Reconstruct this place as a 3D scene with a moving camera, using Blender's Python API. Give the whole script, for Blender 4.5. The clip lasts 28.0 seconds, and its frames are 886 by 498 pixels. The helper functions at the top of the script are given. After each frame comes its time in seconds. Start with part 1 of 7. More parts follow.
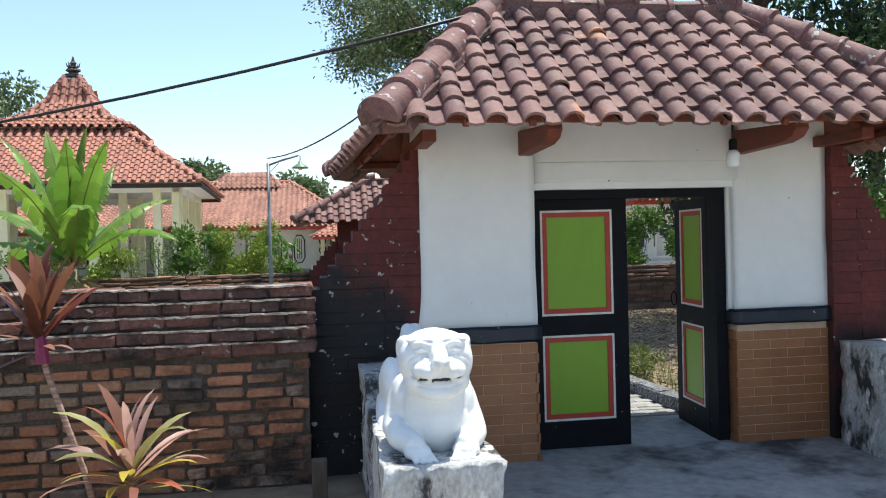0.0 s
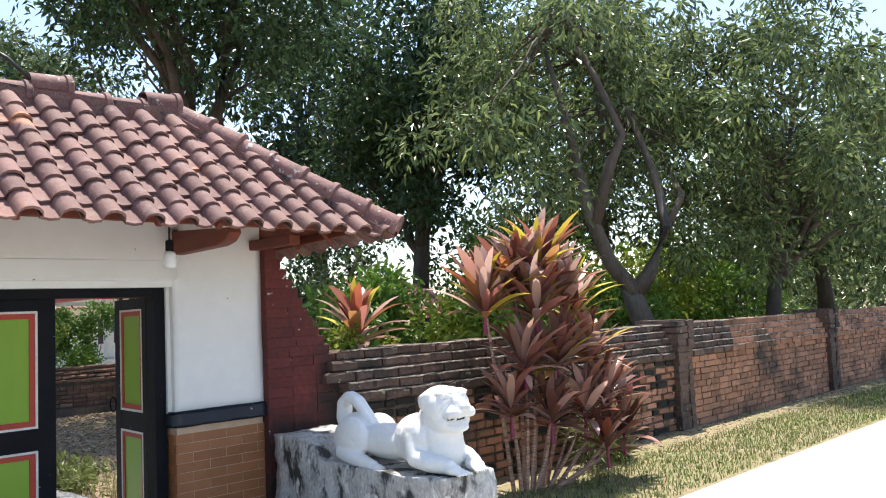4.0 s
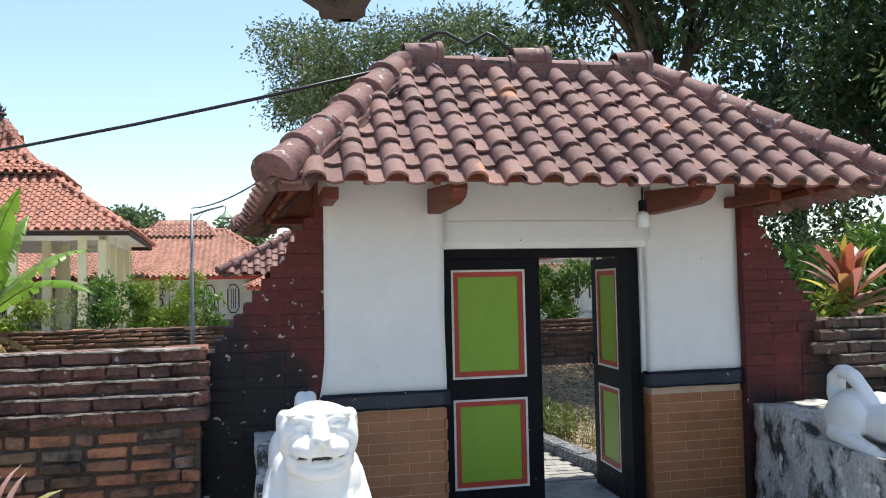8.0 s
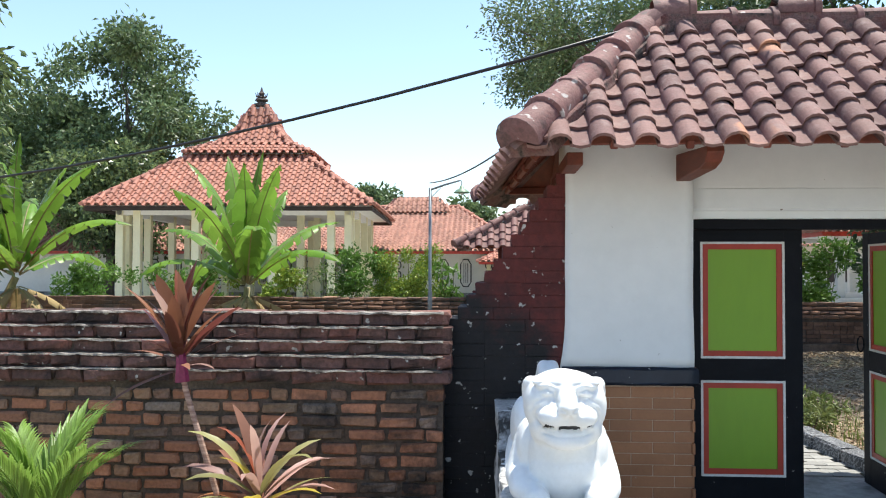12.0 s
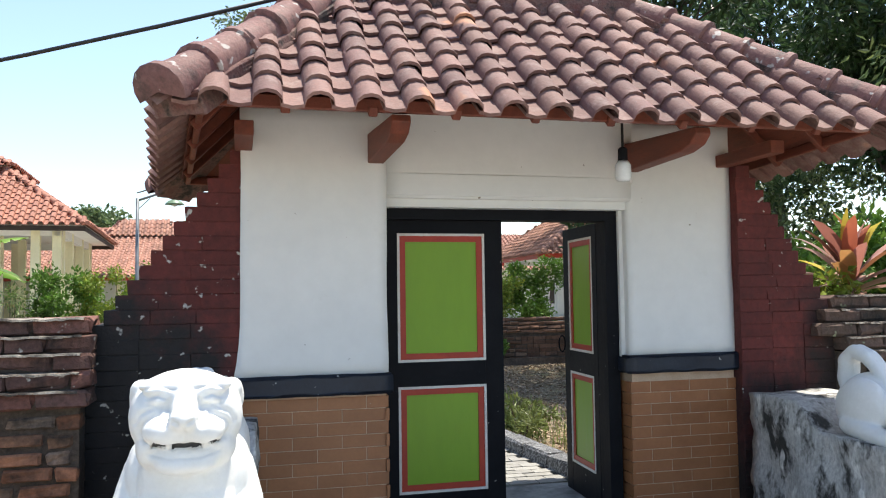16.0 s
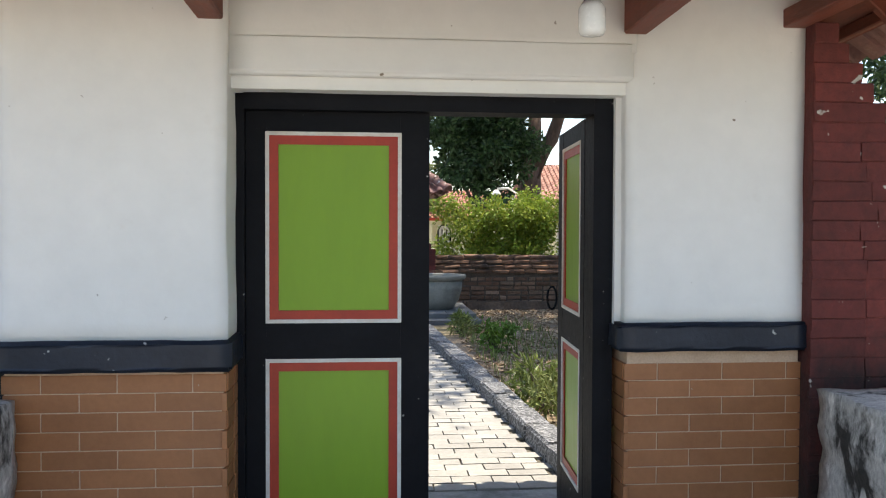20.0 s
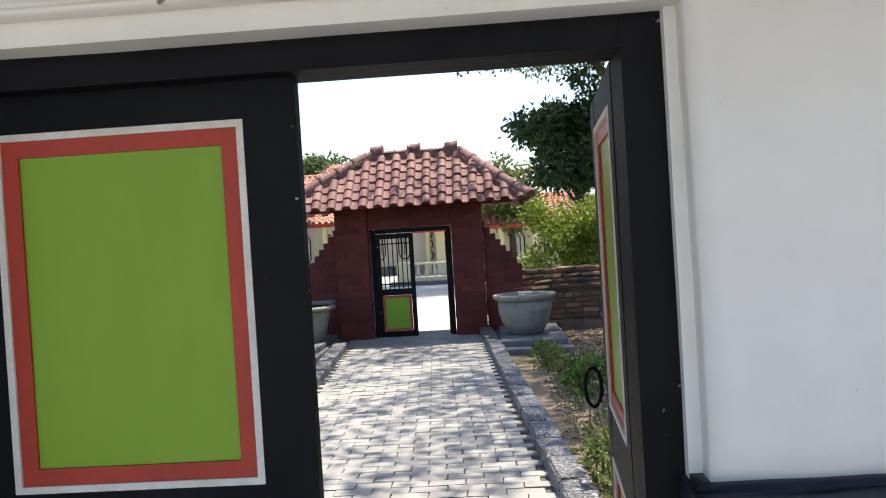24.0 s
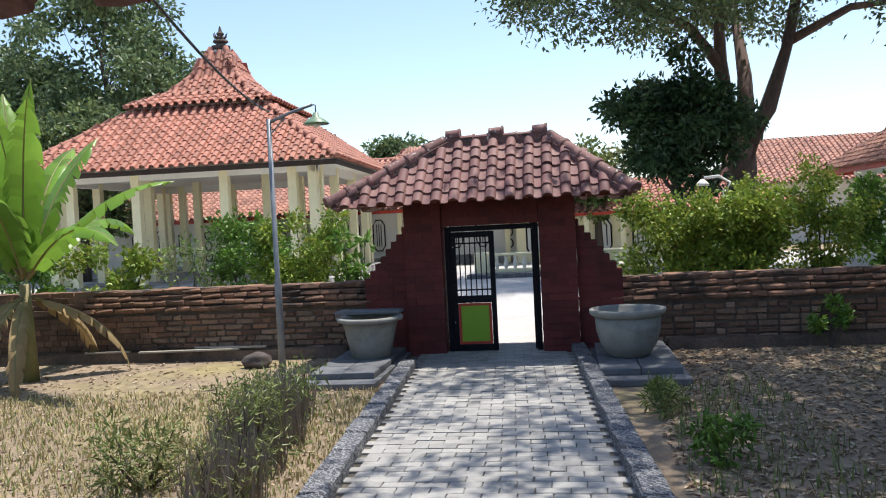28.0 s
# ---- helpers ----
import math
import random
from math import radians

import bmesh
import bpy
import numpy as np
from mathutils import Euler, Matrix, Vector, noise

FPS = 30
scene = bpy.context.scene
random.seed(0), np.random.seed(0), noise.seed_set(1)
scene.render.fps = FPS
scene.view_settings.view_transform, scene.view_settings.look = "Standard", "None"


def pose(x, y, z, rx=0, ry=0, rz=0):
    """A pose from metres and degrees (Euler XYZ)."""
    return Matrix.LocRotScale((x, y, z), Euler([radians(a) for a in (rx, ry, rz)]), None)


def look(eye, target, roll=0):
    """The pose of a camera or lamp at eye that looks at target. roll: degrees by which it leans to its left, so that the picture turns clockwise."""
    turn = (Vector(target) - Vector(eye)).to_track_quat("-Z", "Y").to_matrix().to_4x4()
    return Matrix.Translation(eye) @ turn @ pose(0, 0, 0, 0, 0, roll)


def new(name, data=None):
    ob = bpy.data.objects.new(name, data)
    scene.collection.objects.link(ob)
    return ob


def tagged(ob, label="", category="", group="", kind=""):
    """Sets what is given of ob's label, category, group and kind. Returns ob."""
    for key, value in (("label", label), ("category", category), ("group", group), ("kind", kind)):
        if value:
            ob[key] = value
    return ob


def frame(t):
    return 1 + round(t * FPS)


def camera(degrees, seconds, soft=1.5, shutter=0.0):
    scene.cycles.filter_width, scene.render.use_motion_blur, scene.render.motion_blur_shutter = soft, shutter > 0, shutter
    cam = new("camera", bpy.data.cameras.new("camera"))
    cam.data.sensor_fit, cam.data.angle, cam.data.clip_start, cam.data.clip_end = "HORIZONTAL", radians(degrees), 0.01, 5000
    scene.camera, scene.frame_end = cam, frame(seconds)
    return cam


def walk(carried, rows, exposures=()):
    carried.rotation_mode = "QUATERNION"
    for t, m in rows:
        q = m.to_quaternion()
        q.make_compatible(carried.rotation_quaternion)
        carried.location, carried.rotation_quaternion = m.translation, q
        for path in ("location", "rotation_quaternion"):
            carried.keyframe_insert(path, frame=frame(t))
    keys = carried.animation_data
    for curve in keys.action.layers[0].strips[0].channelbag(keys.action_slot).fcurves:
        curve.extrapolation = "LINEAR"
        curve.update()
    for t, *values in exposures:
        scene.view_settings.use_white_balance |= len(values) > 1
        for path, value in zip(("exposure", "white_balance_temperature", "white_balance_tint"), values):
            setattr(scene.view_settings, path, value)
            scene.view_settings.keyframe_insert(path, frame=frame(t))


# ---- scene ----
cam = camera(57.3, 28.0, 1.1)
PATH = [
    (0, (-2.385, -6.08, 1.673), (-2.09, -4.102, 1.65), -1.5),
    (0.5, (-2.375, -6.032, 1.674), (-2.038, -4.062, 1.732), -0.9),
    (1, (-2.296, -6.087, 1.718), (-1.897, -4.132, 1.854), -0.5),
    (1.5, (-2.353, -5.967, 1.735), (-1.778, -4.059, 1.905), -1.0),
    (2, (-2.216, -6.078, 1.729), (-1.499, -4.22, 1.912), -0.8),
    (2.5, (-2.165, -6.155, 1.73), (-1.265, -4.38, 1.927), -1.5),
    (3, (-2.112, -6.101, 1.76), (-1.016, -4.438, 1.938), -1.9),
    (3.5, (-2.14, -6.091, 1.729), (-0.864, -4.561, 1.897), -2.3),
    (5.5, (-2.07, -6.023, 1.734), (-0.521, -4.765, 1.868), -2.8),
    (6, (-1.996, -5.985, 1.769), (-0.639, -4.521, 1.888), -2.8),
    (6.5, (-1.995, -5.958, 1.789), (-0.876, -4.305, 1.915), -2.2),
    (7, (-2.098, -5.962, 1.767), (-1.224, -4.168, 1.903), -1.9),
    (7.5, (-2.073, -5.95, 1.763), (-1.443, -4.056, 1.891), -1.3),
    (8, (-2.093, -5.922, 1.751), (-1.658, -3.972, 1.845), -1.2),
    (8.5, (-2.131, -5.898, 1.704), (-1.853, -3.918, 1.763), -1.2),
    (9, (-2.165, -5.873, 1.665), (-2.035, -3.877, 1.691), -0.8),
    (9.5, (-2.205, -5.874, 1.663), (-2.204, -3.874, 1.684), -0.6),
    (10, (-2.247, -5.853, 1.666), (-2.356, -3.856, 1.701), -0.4),
    (10.5, (-2.271, -5.887, 1.69), (-2.477, -3.898, 1.731), -0.3),
    (11, (-2.275, -5.934, 1.738), (-2.544, -3.952, 1.777), -0.6),
    (11.5, (-2.269, -5.927, 1.749), (-2.529, -3.944, 1.787), -0.6),
    (12, (-2.174, -5.788, 1.693), (-2.295, -3.792, 1.738), 0.1),
    (12.5, (-2.053, -5.851, 1.696), (-1.956, -3.854, 1.742), -0.1),
    (13, (-1.993, -5.892, 1.732), (-1.744, -3.908, 1.779), -0.4),
    (13.5, (-1.975, -5.853, 1.716), (-1.657, -3.879, 1.763), -0.4),
    (15.5, (-1.875, -5.219, 1.449), (-1.255, -3.322, 1.579), -1.3),
    (16, (-1.689, -5.037, 1.478), (-1.199, -3.101, 1.592), -0.8),
    (16.5, (-1.49, -4.893, 1.439), (-1.208, -2.913, 1.451), 0.2),
    (17, (-1.614, -4.554, 1.48), (-1.409, -2.565, 1.441), 1.5),
    (17.5, (-1.533, -4.307, 1.437), (-1.504, -2.312, 1.293), 1.0),
    (18, (-1.326, -4.139, 1.441), (-1.518, -2.155, 1.278), 1.0),
    (18.5, (-1.234, -3.95, 1.429), (-1.453, -1.969, 1.26), 0.7),
    (19, (-1.057, -3.675, 1.418), (-1.014, -1.681, 1.272), 1.0),
    (19.5, (-0.606, -3.691, 1.383), (-0.498, -1.696, 1.304), 0.7),
    (20, (-0.257, -3.484, 1.462), (-0.082, -1.493, 1.413), 0.2),
    (20.5, (-0.169, -3.255, 1.579), (0.085, -1.271, 1.583), -0.0),
    (22.5, (0.212, -2.561, 1.656), (0.176, -0.562, 1.734), -1.4),
    (23, (0.229, -2.367, 1.658), (0.199, -0.367, 1.696), -2.2),
    (23.5, (0.324, -2.111, 1.631), (0.259, -0.112, 1.654), -2.9),
    (24, (0.405, -1.757, 1.585), (0.289, 0.239, 1.556), -3.5),
    (24.5, (0.352, -1.35, 1.641), (0.215, 0.645, 1.612), -2.6),
    (25, (0.379, -1.001, 1.719), (0.218, 0.993, 1.716), -2.8),
    (25.5, (0.385, -0.687, 1.674), (0.234, 1.307, 1.697), -3.0),
    (26, (0.366, -0.460, 1.675), (0.258, 1.537, 1.699), -2.7),
    (26.5, (0.345, -0.250, 1.660), (0.322, 1.750, 1.666), -2.2),
    (27, (0.295, -0.100, 1.700), (0.242, 1.899, 1.680), -2.3),
    (27.5, (0.235, -0.010, 1.785), (0.031, 1.979, 1.741), -2.4),
    (28, (0.205, 0.040, 1.835), (-0.103, 2.015, 1.770), -2.9),
]
LIGHT = [(0, 0.94, 6550, 6), (1, 0.84, 6550, 4), (2, 0.98, 6950, 10), (3, 1.32, 6900, 11), (3.5, 1.32, 6900, 11), (5.5, 1.36, 6850, 11), (6, 1.55, 6850, 11), (7, 1.34, 7000, 12), (8, 0.98, 6700, 8), (9, 1.13, 6750, 7),
         (10.5, 1.18, 6600, 5), (11, 1.12, 6500, 5), (13, 1.11, 6750, 8), (16, 1.17, 6950, 8), (17, 1.06, 7050, 9), (19, 1, 6900, 6), (19.5, 1.12, 7050, 8), (20, 1.43, 7350, 10), (20.5, 1.43, 7350, 10), (22.5, 1.2, 7250, 9), (24, 1.36, 7150, 12), (24.5, 1.3, 7150, 12), (25, 1.2, 7150, 13), (26, 1.08, 6900, 13), (27, 0.98, 6650, 13), (28, 0.9, 6600, 11)]
walk(cam, [(t, look(eye, target, roll)) for t, eye, target, roll in PATH], LIGHT)

# ---- world, sun, exposure ----
SUN_EL, SUN_AZ = 73.0, 52.0
world = bpy.data.worlds.new("sky_world")
scene.world = world
world.use_nodes = True
wn = world.node_tree.nodes
sky = wn.new("ShaderNodeTexSky")
sky.sky_type = "NISHITA"
sky.sun_disc = False
sky.sun_elevation = radians(SUN_EL)
sky.sun_rotation = radians(SUN_AZ)
sky.dust_density = 0.7
sky.ozone_density = 1.6
wn["Background"].inputs["Strength"].default_value = 0.13
world.node_tree.links.new(sky.outputs[0], wn["Background"].inputs["Color"])
sun = new("sun", bpy.data.lights.new("sun", "SUN"))
sun.data.energy = 3.7
sun.data.angle = radians(0.6)
sun.data.color = (1.0, 0.965, 0.91)
sd = Vector((math.sin(radians(SUN_AZ)) * math.cos(radians(SUN_EL)), math.cos(radians(SUN_AZ)) * math.cos(radians(SUN_EL)), math.sin(radians(SUN_EL))))
sun.matrix_world = look(sd * 40, (0, 0, 0))
scene.view_settings.exposure = 0.75


# ---- mesh helpers ----
def link(name, bm, mat, parent=None, label="", smooth=False):
    me = bpy.data.meshes.new(name)
    bm.normal_update()
    bm.to_mesh(me)
    bm.free()
    if smooth:
        me.shade_smooth()
    if mat is not None:
        me.materials.append(mat)
    ob = new(name, me)
    if parent is not None:
        ob.parent = parent
    if label:
        ob["label"] = label
    return ob


def part(name, bm, mat, parent, label="", smooth=False):
    return link(name, bm, mat, parent, label, smooth)


def empty(name, x, y, z, rz=0.0):
    ob = new(name)
    ob.matrix_world = pose(x, y, z, 0, 0, rz)
    return ob


def add_box(bm, x0, x1, y0, y1, z0, z1, bevel=0.0):
    vs = [bm.verts.new((x, y, z)) for x in (x0, x1) for y in (y0, y1) for z in (z0, z1)]
    fs = [(0, 1, 3, 2), (4, 6, 7, 5), (0, 4, 5, 1), (2, 3, 7, 6), (0, 2, 6, 4), (1, 5, 7, 3)]
    faces = [bm.faces.new([vs[i] for i in f]) for f in fs]
    if bevel:
        es = {e for f in faces for e in f.edges}
        bmesh.ops.bevel(bm, geom=list(es), offset=bevel, segments=2, affect="EDGES", profile=0.5)
    return vs


def boxes(*items, bevel=0.0):
    bm = bmesh.new()
    for it in items:
        add_box(bm, *it, bevel=bevel)
    return bm


# ---- materials ----
def mat(name, c1, c2, scale=3.0, rough=0.8, bump=0.15, bscale=60.0, rnd=0.0, stain=None, st_scale=2.0, st_lo=0.52, st_hi=0.62,
        fine=0.25, metal=0.0, translucent=0.0, island=False, spec=0.4, stretch=(1, 1, 1), st_amt=1.0, speck=None, tint=None, lean=None):
    """Two-scale noise between c1 and c2, a stain colour with a shape of its own, specks, fine relief, per-piece variation."""
    m = bpy.data.materials.new(name)
    m.use_nodes = True
    nt = m.node_tree
    n, l = nt.nodes, nt.links
    b = n["Principled BSDF"]
    geo = n.new("ShaderNodeNewGeometry")
    mp = n.new("ShaderNodeVectorMath")
    mp.operation = "MULTIPLY"
    mp.inputs[1].default_value = stretch
    l.new(geo.outputs["Position"], mp.inputs[0])

    def noise_node(sc, det=4.0, rg=0.6):
        t = n.new("ShaderNodeTexNoise")
        t.inputs["Scale"].default_value = sc
        t.inputs["Detail"].default_value = det
        t.inputs["Roughness"].default_value = rg
        l.new(mp.outputs[0], t.inputs["Vector"])
        return t.outputs["Fac"]

    def ramp(src, lo, hi):
        r = n.new("ShaderNodeMapRange")
        r.inputs["From Min"].default_value, r.inputs["From Max"].default_value = lo, hi
        l.new(src, r.inputs["Value"])
        return r.outputs["Result"]

    def mix(fac, a, c, mode="MIX"):
        x = n.new("ShaderNodeMix")
        x.data_type, x.blend_type = "RGBA", mode
        for s, v in ((x.inputs["Factor"], fac), (x.inputs["A"], a), (x.inputs["B"], c)):
            if isinstance(v, (int, float)):
                s.default_value = v
            elif isinstance(v, tuple):
                s.default_value = (*v, 1)
            else:
                l.new(v, s)
        return x.outputs["Result"]

    big = noise_node(scale)
    col = mix(ramp(big, 0.32, 0.68), tuple(c1), tuple(c2))
    small = noise_node(scale * 9, 3)
    if rnd or island or tint:
        if island:
            rv = geo.outputs["Random Per Island"]
        else:
            oi = n.new("ShaderNodeObjectInfo")
            rv = oi.outputs["Random"]
        if tint:
            w = n.new("ShaderNodeTexWhiteNoise")
            w.noise_dimensions = "1D"
            l.new(rv, w.inputs["W"])
            col = mix(ramp(w.outputs["Value"], 0.35, 0.95), col, tuple(tint))
        if rnd:
            hs = n.new("ShaderNodeHueSaturation")
            l.new(col, hs.inputs["Color"])
            mr = n.new("ShaderNodeMapRange")
            mr.inputs["To Min"].default_value, mr.inputs["To Max"].default_value = 1 - rnd, 1 + rnd
            l.new(rv, mr.inputs["Value"])
            l.new(mr.outputs["Result"], hs.inputs["Value"])
            col = hs.outputs["Color"]
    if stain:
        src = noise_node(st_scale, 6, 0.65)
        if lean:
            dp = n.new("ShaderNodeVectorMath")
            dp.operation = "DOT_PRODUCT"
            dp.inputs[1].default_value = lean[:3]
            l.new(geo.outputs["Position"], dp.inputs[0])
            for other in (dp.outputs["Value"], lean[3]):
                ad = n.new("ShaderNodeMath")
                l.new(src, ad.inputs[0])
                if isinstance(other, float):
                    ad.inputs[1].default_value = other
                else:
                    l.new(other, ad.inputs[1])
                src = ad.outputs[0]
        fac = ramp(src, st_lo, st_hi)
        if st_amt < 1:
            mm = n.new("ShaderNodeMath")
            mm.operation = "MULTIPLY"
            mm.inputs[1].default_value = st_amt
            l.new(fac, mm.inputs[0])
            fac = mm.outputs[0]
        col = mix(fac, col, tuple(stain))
    if speck:
        col = mix(ramp(noise_node(speck[1], 2, 0.5), speck[2], speck[2] + 0.05), col, tuple(speck[0]))
    g = mix(ramp(small, 0.2, 0.8), (1 - fine,) * 3, (1 + fine,) * 3)
    col = mix(1.0, col, g, "MULTIPLY")
    l.new(col, b.inputs["Base Color"])
    b.inputs["Metallic"].default_value = metal
    b.inputs["Specular IOR Level"].default_value = spec
    rr = n.new("ShaderNodeMapRange")
    rr.inputs["To Min"].default_value, rr.inputs["To Max"].default_value = max(0.03, rough - 0.1), min(1, rough + 0.1)
    l.new(small, rr.inputs["Value"])
    l.new(rr.outputs["Result"], b.inputs["Roughness"])
    if bump:
        bp = n.new("ShaderNodeBump")
        bp.inputs["Strength"].default_value = bump
        bp.inputs["Distance"].default_value = 0.02
        l.new(noise_node(bscale, 5), bp.inputs["Height"])
        l.new(bp.outputs["Normal"], b.inputs["Normal"])
    if translucent:
        tr = n.new("ShaderNodeBsdfTranslucent")
        l.new(col, tr.inputs["Color"])
        ms = n.new("ShaderNodeMixShader")
        ms.inputs[0].default_value = translucent
        l.new(b.outputs[0], ms.inputs[1])
        l.new(tr.outputs[0], ms.inputs[2])
        l.new(ms.outputs[0], n["Material Output"].inputs["Surface"])
    return m


M_PLASTER = mat("white_plaster", (0.80, 0.79, 0.76), (0.74, 0.735, 0.71), 1.2, 0.75, 0.10, 14, fine=0.03, stain=(0.55, 0.5, 0.43), st_scale=1.7, st_lo=0.66, st_hi=0.85, st_amt=0.5, speck=((0.20, 0.16, 0.12), 21, 0.755))
M_BLACK = mat("black_paint", (0.006, 0.0065, 0.009), (0.010, 0.0105, 0.013), 4, 0.6, 0.08, 40, fine=0.2, spec=0.12, speck=((0.5, 0.5, 0.48), 30, 0.74))
M_NAVY = mat("blue_black_paint", (0.012, 0.016, 0.026), (0.02, 0.026, 0.04), 4, 0.45, 0.12, 30, fine=0.2, speck=((0.55, 0.55, 0.52), 26, 0.735))
M_GREEN = mat("green_paint", (0.205, 0.365, 0.022), (0.185, 0.335, 0.02), 2.2, 0.38, 0.04, 26, fine=0.04, stretch=(1, 1, 0.25), speck=((0.07, 0.09, 0.02), 15, 0.80))
M_RED = mat("red_paint", (0.43, 0.045, 0.022), (0.36, 0.035, 0.02), 6, 0.45, 0.08, 50, fine=0.1)
M_LINE = mat("white_line_paint", (0.72, 0.70, 0.66), (0.62, 0.58, 0.52), 14, 0.6, 0.1, 60, fine=0.1)
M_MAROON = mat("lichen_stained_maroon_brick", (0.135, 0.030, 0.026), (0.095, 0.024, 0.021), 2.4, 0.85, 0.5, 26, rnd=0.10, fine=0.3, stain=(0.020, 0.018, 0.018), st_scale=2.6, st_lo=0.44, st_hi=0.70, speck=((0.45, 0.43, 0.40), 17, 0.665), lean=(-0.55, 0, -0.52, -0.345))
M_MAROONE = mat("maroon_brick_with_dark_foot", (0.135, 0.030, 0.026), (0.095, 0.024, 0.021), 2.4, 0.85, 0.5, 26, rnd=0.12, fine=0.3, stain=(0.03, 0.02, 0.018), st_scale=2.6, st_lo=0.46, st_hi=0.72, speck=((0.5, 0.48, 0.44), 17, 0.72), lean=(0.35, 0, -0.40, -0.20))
M_BRICK = mat("old_red_brick", (0.41, 0.175, 0.095), (0.31, 0.145, 0.085), 4.5, 0.92, 0.6, 38, rnd=0.32, fine=0.32, stain=(0.035, 0.027, 0.022), st_scale=2.2, st_lo=0.52, st_hi=0.70, tint=(0.25, 0.165, 0.105), lean=(0.10, 0.0, -0.08, 0.40))
M_BRICKD = mat("grimy_red_brown_brick", (0.26, 0.145, 0.098), (0.19, 0.125, 0.09), 4.5, 0.95, 0.7, 38, rnd=0.35, fine=0.38, stain=(0.03, 0.025, 0.021), st_scale=2.2, st_lo=0.50, st_hi=0.68, tint=(0.31, 0.24, 0.185), lean=(0.10, 0.0, -0.08, 0.40))
M_BRICKR = mat("weathered_brick_east", (0.42, 0.20, 0.12), (0.30, 0.155, 0.10), 3.5, 0.92, 0.5, 40, rnd=0.3, fine=0.28, stain=(0.06, 0.05, 0.04), st_scale=0.9, st_lo=0.55, st_hi=0.72)
M_MORTAR = mat("old_mortar", (0.13, 0.098, 0.074), (0.075, 0.056, 0.044), 6, 0.95, 0.8, 50, fine=0.4, stain=(0.04, 0.032, 0.026), st_scale=1.6, st_lo=0.54, st_hi=0.70)
M_CAP = mat("mossy_cap_brick", (0.165, 0.082, 0.066), (0.085, 0.052, 0.044), 3.5, 0.95, 0.8, 30, rnd=0.28, fine=0.45, stain=(0.024, 0.020, 0.018), st_scale=2.3, st_lo=0.50, st_hi=0.66, speck=((0.42, 0.39, 0.34), 17, 0.68), tint=(0.20, 0.088, 0.068))
M_CAPR = mat("grey_cap_brick", (0.165, 0.10, 0.078), (0.09, 0.066, 0.054), 3, 0.95, 0.6, 36, rnd=0.25, fine=0.4, stain=(0.035, 0.033, 0.03), st_scale=1.7, st_lo=0.52, st_hi=0.66, speck=((0.3, 0.33, 0.22), 12, 0.68))
M_TILE_DADO = mat("brown_facing_tile", (0.37, 0.155, 0.066), (0.315, 0.13, 0.055), 5, 0.42, 0.06, 70, rnd=0.09, fine=0.08, speck=((0.5, 0.45, 0.38), 34, 0.775))
M_GROUT = mat("pale_grout", (0.58, 0.42, 0.30), (0.50, 0.35, 0.24), 12, 0.9, 0.2, 80, fine=0.15)
M_ROOF1 = mat("maroon_dusted_roof_tile", (0.20, 0.105, 0.094), (0.145, 0.078, 0.072), 7, 0.8, 0.25, 50, rnd=0.2, fine=0.22, stain=(0.30, 0.225, 0.20), st_scale=9, st_lo=0.52, st_hi=0.72, st_amt=0.55, tint=(0.225, 0.125, 0.105), speck=((0.42, 0.2, 0.12), 3.0, 0.68))
M_CAP1 = mat("maroon_ridge_tile", (0.16, 0.066, 0.06), (0.21, 0.115, 0.10), 5, 0.75, 0.3, 40, rnd=0.15, fine=0.3, speck=((0.42, 0.37, 0.34), 14, 0.64), stain=(0.06, 0.038, 0.035), st_scale=6, st_lo=0.54, st_hi=0.66, st_amt=0.8)
M_MORTARCAP = mat("maroon_washed_mortar", (0.15, 0.062, 0.056), (0.20, 0.14, 0.12), 8, 0.95, 0.7, 40, fine=0.4, stain=(0.045, 0.035, 0.032), st_scale=8, st_lo=0.5, st_hi=0.62)
M_ROOF2 = mat("plum_roof_tile", (0.185, 0.082, 0.072), (0.14, 0.062, 0.058), 5, 0.7, 0.2, 50, rnd=0.16, fine=0.18, tint=(0.22, 0.115, 0.10))
M_ROOF3 = mat("orange_clay_roof_tile", (0.405, 0.175, 0.12), (0.338, 0.143, 0.10), 2.0, 0.75, 0.2, 30, rnd=0.2, fine=0.2, island=True, stain=(0.27, 0.15, 0.115), st_scale=0.7, st_lo=0.52, st_hi=0.75, st_amt=0.6)
M_ROOF4 = mat("faded_clay_roof_tile", (0.41, 0.215, 0.155), (0.31, 0.155, 0.115), 1.5, 0.8, 0.2, 30, rnd=0.25, fine=0.2, island=True)
M_WOOD = mat("red_stained_timber", (0.20, 0.052, 0.028), (0.135, 0.036, 0.022), 5, 0.6, 0.2, 30, fine=0.2, stretch=(3, 0.5, 3), stain=(0.06, 0.03, 0.02), st_scale=4, st_lo=0.55, st_hi=0.75, st_amt=0.6)
M_DARKWOOD = mat("dark_old_timber", (0.030, 0.021, 0.016), (0.060, 0.039, 0.027), 6, 0.8, 0.3, 30, fine=0.3, stretch=(0.6, 3, 3))
M_STATUE = mat("white_painted_statue", (0.80, 0.80, 0.78), (0.73, 0.73, 0.70), 5, 0.5, 0.12, 30, fine=0.04, stain=(0.45, 0.42, 0.34), st_scale=5, st_lo=0.68, st_hi=0.8, st_amt=0.5, speck=((0.1, 0.1, 0.09), 36, 0.79))
